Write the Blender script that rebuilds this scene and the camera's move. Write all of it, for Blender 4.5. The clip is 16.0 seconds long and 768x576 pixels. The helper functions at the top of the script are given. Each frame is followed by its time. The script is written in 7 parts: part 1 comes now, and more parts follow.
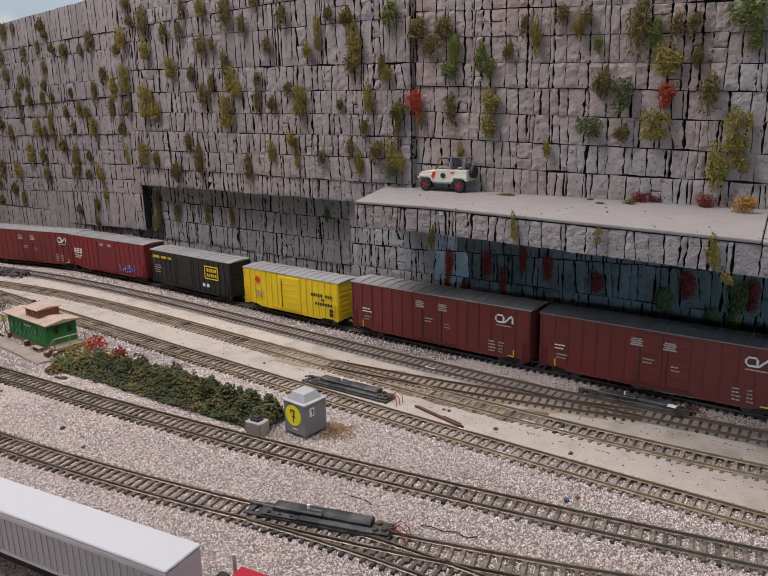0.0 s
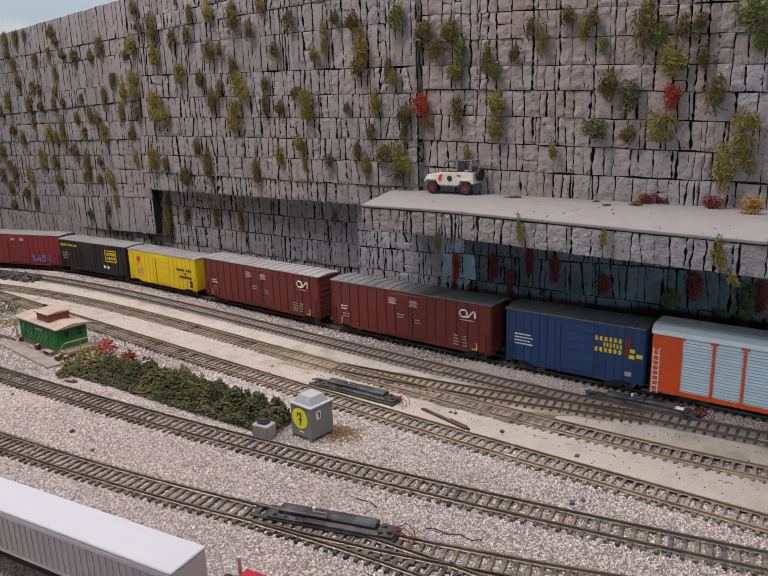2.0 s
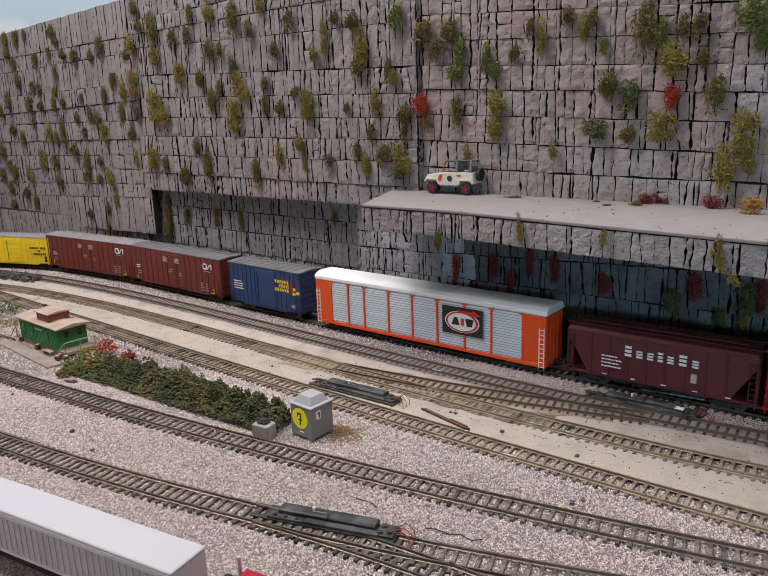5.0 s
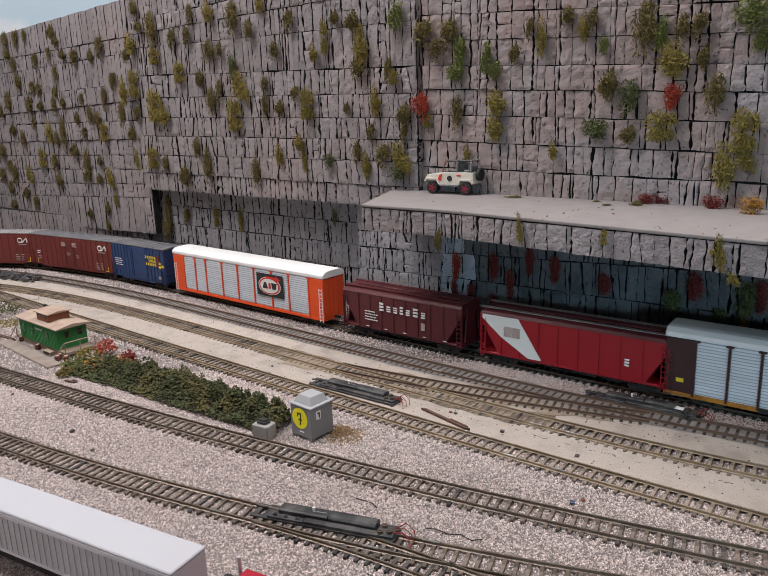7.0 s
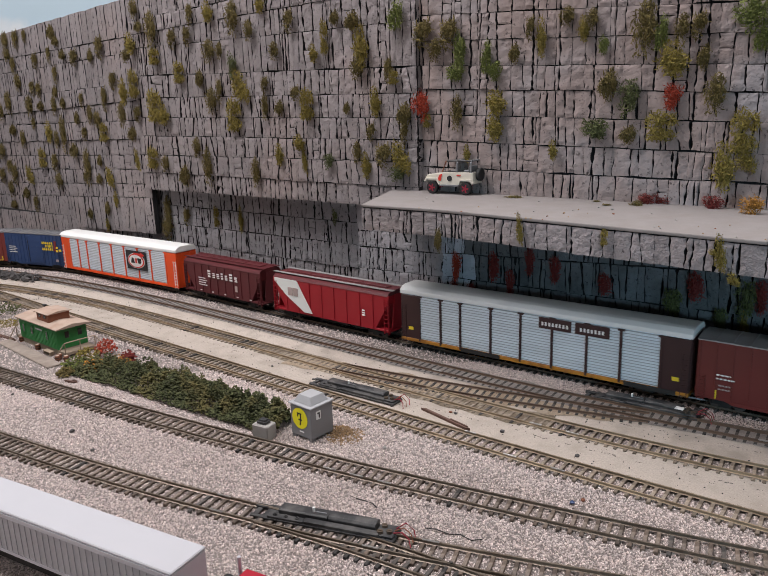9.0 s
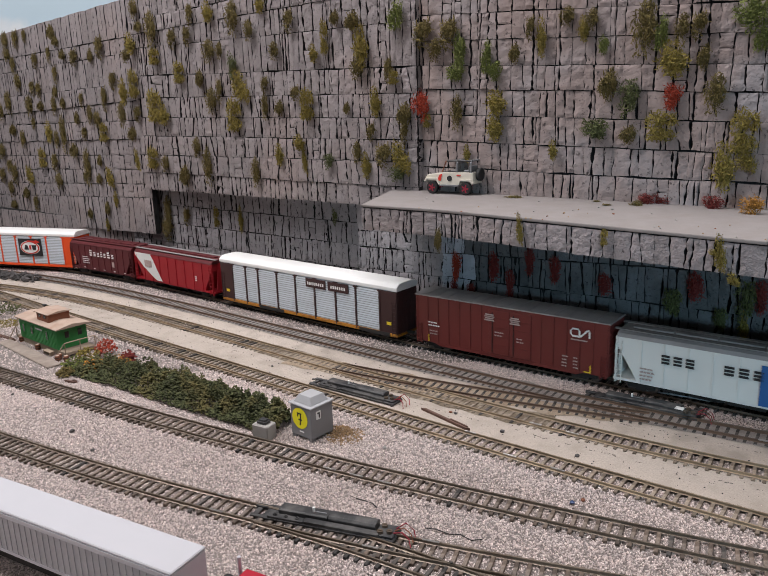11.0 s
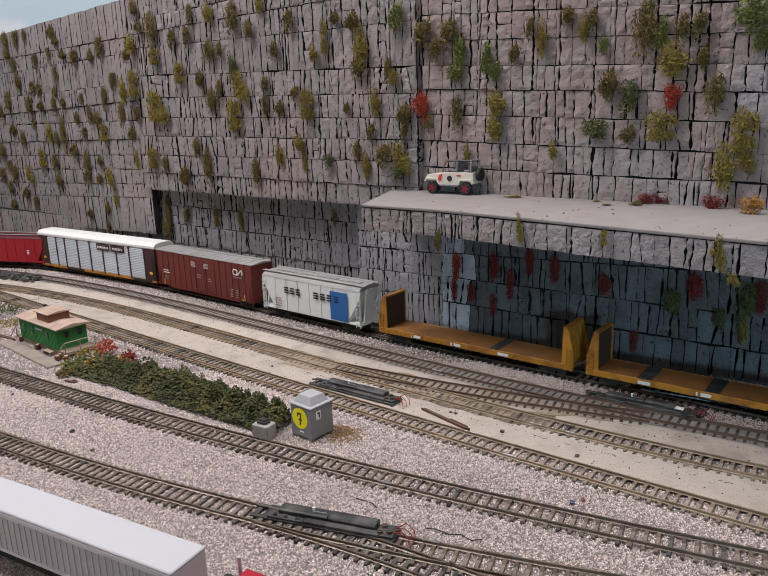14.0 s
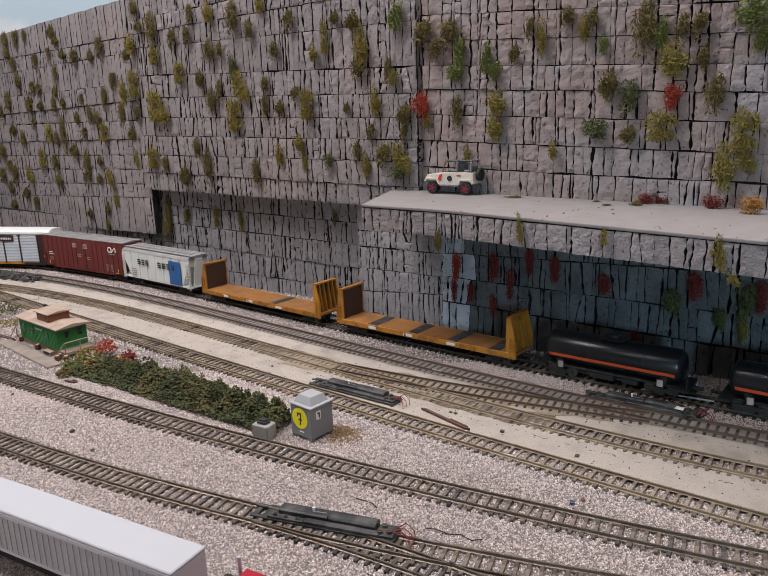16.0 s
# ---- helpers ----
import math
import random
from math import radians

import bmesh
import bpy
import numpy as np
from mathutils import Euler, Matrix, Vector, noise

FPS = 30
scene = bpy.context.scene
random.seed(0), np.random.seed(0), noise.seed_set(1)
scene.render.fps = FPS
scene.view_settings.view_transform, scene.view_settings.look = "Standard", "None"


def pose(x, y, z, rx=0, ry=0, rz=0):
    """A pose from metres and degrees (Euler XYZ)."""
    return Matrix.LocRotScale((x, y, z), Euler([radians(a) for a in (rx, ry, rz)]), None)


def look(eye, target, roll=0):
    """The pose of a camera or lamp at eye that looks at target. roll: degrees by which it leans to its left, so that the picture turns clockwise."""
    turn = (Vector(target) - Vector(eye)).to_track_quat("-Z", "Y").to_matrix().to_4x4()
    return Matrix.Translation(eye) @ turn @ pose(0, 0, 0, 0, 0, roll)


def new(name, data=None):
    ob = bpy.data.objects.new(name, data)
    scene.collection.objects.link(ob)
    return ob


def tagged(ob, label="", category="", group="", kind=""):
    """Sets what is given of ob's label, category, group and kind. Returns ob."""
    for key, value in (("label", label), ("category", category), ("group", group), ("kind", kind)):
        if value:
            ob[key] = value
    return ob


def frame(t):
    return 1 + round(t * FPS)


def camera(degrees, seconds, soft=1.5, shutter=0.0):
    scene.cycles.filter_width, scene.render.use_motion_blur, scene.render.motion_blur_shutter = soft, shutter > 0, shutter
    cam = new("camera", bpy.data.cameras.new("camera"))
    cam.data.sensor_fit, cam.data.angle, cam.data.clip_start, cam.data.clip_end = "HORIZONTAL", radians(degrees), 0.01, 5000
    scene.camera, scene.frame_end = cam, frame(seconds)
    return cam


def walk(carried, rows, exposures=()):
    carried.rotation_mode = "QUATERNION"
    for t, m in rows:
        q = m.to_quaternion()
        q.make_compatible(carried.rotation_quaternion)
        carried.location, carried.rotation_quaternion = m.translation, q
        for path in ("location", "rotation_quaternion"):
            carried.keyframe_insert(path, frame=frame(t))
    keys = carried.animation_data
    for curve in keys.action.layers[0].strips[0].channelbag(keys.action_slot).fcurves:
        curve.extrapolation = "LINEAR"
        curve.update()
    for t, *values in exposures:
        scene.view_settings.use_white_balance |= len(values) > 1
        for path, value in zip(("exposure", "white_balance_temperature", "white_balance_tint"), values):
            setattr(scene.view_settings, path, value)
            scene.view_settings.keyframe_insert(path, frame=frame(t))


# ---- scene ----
# camera: hand-held start, then resting still
cam = camera(55.823, 16.0, 0.6, 0.25)
REST = look((0, 0, 0.258), (0, 0.9684, 0.0087), -1.891)
walk(cam, [
    (0, look((-0.0047, 0.0018, 0.2570), (0.0111, 0.9692, 0.0042), -1.395)),
    (0.5, look((0.0007, 0.0011, 0.2583), (0.0117, 0.9680, 0.0034), -1.314)),
    (1, look((0.0012, 0.0008, 0.2592), (0.0083, 0.9678, 0.0045), -2.197)),
    (1.5, look((0.0006, 0.0002, 0.2587), (0.0016, 0.9679, 0.0066), -2.014)),
    (2, REST), (3, REST), (16, REST)], exposures=[(0, -0.06), (2, 0.0), (16, 0.0)])

# ---- light: a room with ceiling lamps ----
world = bpy.data.worlds.new("room_air")
scene.world = world
world.use_nodes = True
world.node_tree.nodes["Background"].inputs["Color"].default_value = (0.80, 0.86, 1.0, 1)
world.node_tree.nodes["Background"].inputs["Strength"].default_value = 0.12


def ceiling_lamp(x, y, z, sx, sy, watts, tint):
    data = bpy.data.lights.new("ceiling_lamp", "AREA")
    data.shape, data.size, data.size_y, data.energy = "RECTANGLE", sx, sy, watts
    data.color = tint
    ob = new("ceiling_lamp", data)
    ob.matrix_world = look((x, y, z), (x, y, 0))
    return ob


WARM_TUBE = (1.0, 0.962, 0.972)
for lx, ly, watts, tint in ((-0.85, 0.62, 28, WARM_TUBE), (0.55, 0.62, 17.5, WARM_TUBE), (-0.9, -0.8, 6, WARM_TUBE), (0.6, -0.8, 1.5, WARM_TUBE)):
    ceiling_lamp(lx, ly, 1.46, 1.2, 0.25, watts, tint)

# cool fill beam for the cars under the ledge, from an added, unseen window
ADDED_WINDOW = (-0.15, 0.55, 0.18, 0.72)  # x0, x1, z0, z1
cool_fill = bpy.data.lights.new("cool_fill_beam", "AREA")
cool_fill.shape, cool_fill.size, cool_fill.size_y, cool_fill.energy = "RECTANGLE", 0.6, 0.44, 0.33
cool_fill.color, cool_fill.spread = (0.48, 0.79, 1.0), math.radians(11)
new("cool_fill_beam", cool_fill).matrix_world = look((0.2, -2.97, 0.45), (0.40, 0.62, 0.0))

# ---- materials ----


def mat(name, color, rough=0.6, metal=0.0, vary=0.15, scale=120.0, bump=0.0, stain=None, stain_amount=0.3, stain_scale=25.0, island=False, pits=0.0, pit_scale=240.0):
    m = bpy.data.materials.new(name)
    m.use_nodes = True
    nt = m.node_tree
    b = nt.nodes["Principled BSDF"]
    b.inputs["Roughness"].default_value, b.inputs["Metallic"].default_value = rough, metal
    co = nt.nodes.new("ShaderNodeTexCoord")
    n1 = nt.nodes.new("ShaderNodeTexNoise")
    n1.inputs["Scale"].default_value, n1.inputs["Detail"].default_value = scale, 6
    nt.links.new(co.outputs["Object"], n1.inputs["Vector"])
    ramp = nt.nodes.new("ShaderNodeMapRange")
    ramp.inputs[1].default_value, ramp.inputs[2].default_value = 0.25, 0.75
    ramp.inputs[3].default_value, ramp.inputs[4].default_value = 1 - vary, 1 + vary
    nt.links.new(n1.outputs["Fac"], ramp.inputs[0])
    rnd = nt.nodes.new("ShaderNodeNewGeometry") if island else nt.nodes.new("ShaderNodeObjectInfo")
    r2 = nt.nodes.new("ShaderNodeMapRange")
    r2.inputs[3].default_value, r2.inputs[4].default_value = 1 - vary, 1 + vary
    nt.links.new(rnd.outputs["Random Per Island" if island else "Random"], r2.inputs[0])
    mul = nt.nodes.new("ShaderNodeMath")
    mul.operation = "MULTIPLY"
    nt.links.new(ramp.outputs[0], mul.inputs[0])
    nt.links.new(r2.outputs[0], mul.inputs[1])
    hsv = nt.nodes.new("ShaderNodeHueSaturation")
    hsv.inputs["Color"].default_value = (*color, 1)
    nt.links.new(mul.outputs[0], hsv.inputs["Value"])
    last = hsv.outputs[0]
    if stain:
        n2 = nt.nodes.new("ShaderNodeTexNoise")
        n2.inputs["Scale"].default_value, n2.inputs["Detail"].default_value = stain_scale, 8
        nt.links.new(co.outputs["Object"], n2.inputs["Vector"])
        r3 = nt.nodes.new("ShaderNodeMapRange")
        r3.inputs[1].default_value, r3.inputs[2].default_value = 0.48, 0.66
        r3.inputs[3].default_value, r3.inputs[4].default_value = 0, stain_amount
        nt.links.new(n2.outputs["Fac"], r3.inputs[0])
        mx = nt.nodes.new("ShaderNodeMix")
        mx.data_type = "RGBA"
        nt.links.new(r3.outputs[0], mx.inputs[0])
        nt.links.new(last, mx.inputs[6])
        mx.inputs[7].default_value = (*stain, 1)
        last = mx.outputs[2]
    if pits:
        n4 = nt.nodes.new("ShaderNodeTexNoise")
        n4.inputs["Scale"].default_value, n4.inputs["Detail"].default_value, n4.inputs["Roughness"].default_value = pit_scale, 4, 0.65
        nt.links.new(co.outputs["Object"], n4.inputs["Vector"])
        r4 = nt.nodes.new("ShaderNodeMapRange")
        r4.inputs[1].default_value, r4.inputs[2].default_value = 0.42, 0.30
        r4.inputs[3].default_value, r4.inputs[4].default_value = 0, pits
        nt.links.new(n4.outputs["Fac"], r4.inputs[0])
        m4 = nt.nodes.new("ShaderNodeMix")
        m4.data_type = "RGBA"
        nt.links.new(r4.outputs[0], m4.inputs[0])
        nt.links.new(last, m4.inputs[6])
        m4.inputs[7].default_value = (color[0] * 0.15, color[1] * 0.15, color[2] * 0.16, 1)
        last = m4.outputs[2]
    nt.links.new(last, b.inputs["Base Color"])
    if bump:
        n3 = nt.nodes.new("ShaderNodeTexNoise")
        n3.inputs["Scale"].default_value, n3.inputs["Detail"].default_value = scale * 5, 5
        nt.links.new(co.outputs["Object"], n3.inputs["Vector"])
        bp = nt.nodes.new("ShaderNodeBump")
        bp.inputs["Strength"].default_value, bp.inputs["Distance"].default_value = min(bump, 1.0), 0.001 if bump < 0.85 else 0.0022
        nt.links.new(n3.outputs["Fac"], bp.inputs["Height"])
        nt.links.new(bp.outputs[0], b.inputs["Normal"])
    return m


STONE = mat("wall_stone", (0.280, 0.250, 0.254), 0.9, 0, 0.14, 90, 0.9, (0.35, 0.285, 0.272), 0.6, 9, pits=0.85)
STONE_ISL = mat("wall_stone_far", (0.280, 0.250, 0.254), 0.9, 0, 0.14, 90, 0.9, (0.35, 0.285, 0.272), 0.6, 9, island=True, pits=0.85)
STONE_ROSE = mat("wall_stone_rosy", (0.295, 0.236, 0.222), 0.9, 0, 0.12, 90, 0.8, (0.33, 0.325, 0.345), 0.6, 11, pits=0.85)
STONE_COLD = mat("wall_stone_cold_grey", (0.300, 0.285, 0.300), 0.9, 0, 0.12, 90, 0.9, (0.33, 0.320, 0.33), 0.6, 11, pits=0.85)
# darkened copy of the wall stone: the ledge's bluish shade is in the colour
STONE_SHADE = mat("wall_stone_ledge_shade", (0.105, 0.110, 0.115), 0.9, 0, 0.18, 90, 0.9, (0.17, 0.18, 0.20), 0.6, 22, pits=0.9)
# cool light on the lower wall's left end, put into the stone colour
STONE_LIT = mat("wall_stone_lit_blue", (0.42, 0.46, 0.52), 0.9, 0, 0.14, 70, 0.9, (0.30, 0.33, 0.38), 0.5, 30, pits=0.8)
SPLINTER = mat("dark_splintered_wood", (0.11, 0.06, 0.045), 0.85, 0, 0.2, 200, 0.3)
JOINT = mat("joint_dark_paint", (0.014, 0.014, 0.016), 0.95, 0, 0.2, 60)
SLAB = mat("ledge_slab", (0.225, 0.204, 0.198), 0.9, 0, 0.07, 60, 0.3, (0.21, 0.185, 0.175), 0.6, 40)
# bed darker than its grains: the shade in the gaps is put into the colour
BALLAST = mat("ballast_bed_gap_shade", (0.24, 0.206, 0.194), 0.95, 0, 0.35, 700, 0.9, (0.40, 0.345, 0.32), 0.6, 30)
GRAIN = mat("ballast_grain", (0.635, 0.548, 0.522), 0.95, 0, 0.26, 300, 0.0, island=True)
SAND = mat("fine_sand", (0.46, 0.40, 0.35), 0.95, 0, 0.16, 900, 0.7, (0.36, 0.31, 0.265), 0.7, 40)
DARKBED = mat("grey_roadbed", (0.30, 0.268, 0.25), 0.95, 0, 0.25, 700, 0.8, (0.37, 0.34, 0.32), 0.6, 30)
TIE = mat("tie_brown", (0.115, 0.085, 0.066), 0.85, 0, 0.42, 250, 0.4, (0.25, 0.215, 0.19), 0.6, 130)
TIE_DUSTY = mat("tie_dusty", (0.18, 0.142, 0.108), 0.9, 0, 0.35, 250, 0.4, (0.34, 0.29, 0.24), 0.7, 110)
RAIL_TAN = mat("rail_tan_dust", (0.27, 0.205, 0.135), 0.55, 0.35, 0.2, 90, 0, (0.16, 0.11, 0.07), 0.6, 40)
TIE_DARK = mat("tie_black", (0.045, 0.040, 0.037), 0.8, 0, 0.4, 250, 0.4, (0.16, 0.135, 0.12), 0.5, 130)
RAIL = mat("rail_weathered", (0.19, 0.155, 0.12), 0.45, 0.55, 0.2, 90, 0, (0.10, 0.07, 0.05), 0.6, 40)
RAIL_DARK = mat("rail_rusty", (0.13, 0.085, 0.06), 0.55, 0.4, 0.2, 90)
RAIL_TOP = mat("rail_bright_joint", (0.42, 0.41, 0.39), 0.3, 0.8, 0.05)
BLACKPL = mat("black_plastic", (0.030, 0.030, 0.032), 0.55, 0, 0.25, 60, 0.1, (0.11, 0.105, 0.10), 0.6, 90)
STEELD = mat("dark_running_gear", (0.02, 0.018, 0.017), 0.7, 0.0, 0.2, 200)
WHEEL = mat("wheel_steel", (0.12, 0.10, 0.09), 0.5, 0.7, 0.15)
ROOFG = mat("galvanised_roof", (0.33, 0.32, 0.32), 0.6, 0.15, 0.12, 60, 0.1, (0.22, 0.19, 0.18), 0.5, 30)
ROOFD = mat("dark_grey_roof", (0.17, 0.17, 0.18), 0.65, 0.1, 0.12, 60, 0.1, (0.26, 0.24, 0.23), 0.4, 30)
CNRED = mat("oxide_red_paint", (0.155, 0.026, 0.022), 0.5, 0, 0.07, 40, 0, (0.12, 0.028, 0.022), 0.5, 20)
KCSRED = mat("dull_red_paint", (0.185, 0.022, 0.024), 0.5, 0, 0.07, 40)
BLACKP = mat("black_car_paint", (0.018, 0.018, 0.017), 0.45, 0, 0.1, 40)
YELLOW = mat("yellow_car_paint", (0.78, 0.55, 0.012), 0.45, 0, 0.04, 40, 0, (0.55, 0.38, 0.03), 0.4, 25)
BLUE = mat("blue_car_paint", (0.022, 0.052, 0.145), 0.5, 0, 0.08, 40, 0, (0.03, 0.045, 0.09), 0.5, 30)
ORANGE = mat("orange_red_paint", (0.78, 0.085, 0.015), 0.42, 0, 0.05, 40)
SCREEN = mat("grey_screen_recess", (0.40, 0.43, 0.46), 0.5, 0.1, 0.06, 40)
SILVER = mat("silver_screen_panel", (0.72, 0.78, 0.84), 0.4, 0.12, 0.06, 40)
WHITE = mat("white_car_paint", (0.82, 0.82, 0.81), 0.4, 0, 0.03, 40)
WHITEDEC = mat("white_lettering", (0.80, 0.80, 0.78), 0.6, 0, 0.05)
GREYDEC = mat("faded_lettering", (0.42, 0.33, 0.31), 0.7, 0, 0.15)
YELDEC = mat("yellow_lettering", (0.75, 0.56, 0.03), 0.6, 0, 0.05)
BLACKDEC = mat("black_lettering", (0.02, 0.02, 0.022), 0.6, 0, 0.05)
REDDEC = mat("red_lettering", (0.6, 0.03, 0.02), 0.6, 0, 0.05)
BLUEDEC = mat("blue_panel_paint", (0.02, 0.12, 0.36), 0.5, 0, 0.05)
BLUETAG = mat("blue_spray_paint", (0.12, 0.18, 0.62), 0.7, 0, 0.3, 300, 0, (0.6, 0.6, 0.75), 0.9, 220)
SFBROWN = mat("mineral_brown_paint", (0.105, 0.018, 0.022), 0.5, 0, 0.07, 40)
RHRED = mat("bright_red_paint", (0.34, 0.011, 0.020), 0.45, 0, 0.06, 40)
SPBROWN = mat("dark_brown_paint", (0.045, 0.018, 0.018), 0.5, 0, 0.1, 40)
OCHRE = mat("ochre_yellow_paint", (0.46, 0.195, 0.022), 0.5, 0, 0.10, 60, 0, (0.20, 0.075, 0.02), 0.7, 70)
DECKWD = mat("orange_wood_deck", (0.34, 0.145, 0.036), 0.7, 0, 0.15, 60, 0.2, (0.17, 0.085, 0.04), 0.6, 45)
BULKIN = mat("brown_bulkhead_board", (0.075, 0.038, 0.024), 0.7, 0, 0.15, 60)
CREAMW = mat("cream_white_paint", (0.74, 0.76, 0.74), 0.45, 0, 0.03, 40)
TANKB = mat("gloss_black_paint", (0.012, 0.013, 0.016), 0.28, 0, 0.1, 30)
TANKO = mat("orange_stripe_paint", (0.72, 0.10, 0.03), 0.45, 0, 0.05)
GREENP = mat("green_caboose_paint", (0.022, 0.20, 0.045), 0.55, 0, 0.12, 80, 0, (0.05, 0.26, 0.10), 0.5, 60)
TANROOF = mat("dusty_tan_roof", (0.40, 0.30, 0.24), 0.85, 0, 0.1, 80, 0.2, (0.28, 0.16, 0.11), 0.5, 50)
RUSTB = mat("rusty_brown_wood", (0.20, 0.075, 0.04), 0.8, 0, 0.2, 120, 0.2)
PLANK = mat("weathered_plank", (0.30, 0.23, 0.17), 0.85, 0, 0.2, 150, 0.3)
GLASSD = mat("dark_window", (0.03, 0.035, 0.035), 0.2, 0, 0.1)
GREYB = mat("grey_box_paint", (0.22, 0.222, 0.232), 0.4, 0.1, 0.05, 40, 0, (0.20, 0.20, 0.205), 0.4, 30)
GREYL = mat("light_grey_paint", (0.40, 0.405, 0.42), 0.4, 0.1, 0.05, 40)
CONC = mat("grey_plaster_block", (0.30, 0.285, 0.272), 0.85, 0, 0.1, 90, 0.3)
DISC = mat("yellow_disc_paper", (0.85, 0.75, 0.02), 0.6, 0, 0.03)
WIRE = mat("red_wire_jacket", (0.26, 0.02, 0.035), 0.5, 0, 0.1)
JEEPW = mat("cream_toy_paint", (0.62, 0.58, 0.50), 0.4, 0, 0.03)
RUBBER = mat("black_rubber", (0.015, 0.015, 0.016), 0.7, 0, 0.1)
REDHUB = mat("red_wheel_hub", (0.30, 0.012, 0.035), 0.5, 0, 0.1)
TRAILW = mat("white_trailer_skin", (0.47, 0.47, 0.50), 0.35, 0.0, 0.02, 30)
TRAILG = mat("aluminium_trim", (0.62, 0.63, 0.68), 0.35, 0.4, 0.03)
CABRED = mat("dark_red_cab_paint", (0.33, 0.015, 0.03), 0.35, 0, 0.05)
MOSS = [mat("olive_moss", (0.135, 0.104, 0.034), 0.95, 0, 0.45, 400, 0, island=True),
        mat("yellow_green_moss", (0.205, 0.16, 0.036), 0.95, 0, 0.45, 400, 0, island=True),
        mat("dark_green_moss", (0.085, 0.095, 0.035), 0.95, 0, 0.45, 400, 0, island=True),
        mat("scarlet_moss", (0.33, 0.045, 0.022), 0.95, 0, 0.3, 400, 0, island=True),
        mat("fresh_green_moss", (0.125, 0.145, 0.036), 0.95, 0, 0.4, 400, 0, island=True),
        mat("crimson_moss", (0.17, 0.026, 0.022), 0.95, 0, 0.35, 400, 0, island=True),
        mat("orange_moss", (0.34, 0.16, 0.03), 0.95, 0, 0.35, 400, 0, island=True)]
HEDGE = mat("hedge_foam", (0.062, 0.070, 0.028), 0.95, 0, 0.45, 300, 0, (0.15, 0.125, 0.045), 0.8, 45, island=True)
DIRT = mat("dirty_brown_grit", (0.25, 0.195, 0.14), 0.95, 0, 0.35, 600, 0.8, (0.40, 0.34, 0.27), 0.9, 55)
STRAW = mat("dry_straw", (0.30, 0.195, 0.105), 0.95, 0, 0.3, 300, island=True)
EARTH = mat("trodden_earth", (0.30, 0.25, 0.215), 0.95, 0, 0.15, 200, 0.4, (0.20, 0.16, 0.13), 0.6, 60)
ROCKD = mat("dark_rubble", (0.07, 0.065, 0.065), 0.9, 0, 0.4, 200, 0.5, island=True)
ROOMW = mat("room_wall_paint", (0.55, 0.55, 0.55), 0.9, 0, 0.03, 5)
CEIL = mat("ceiling_paint", (0.7, 0.7, 0.7), 0.9, 0, 0.03, 5)
CARPET = mat("room_floor", (0.2, 0.19, 0.18), 0.95, 0, 0.1, 30)


def sky_board_material():
    m = mat("painted_sky", (0.60, 0.76, 0.86), 0.9, 0, 0.03, 4, 0, (0.88, 0.90, 0.92), 1.0, 5.0)
    return m


SKYB = sky_board_material()

# ---- mesh building ----


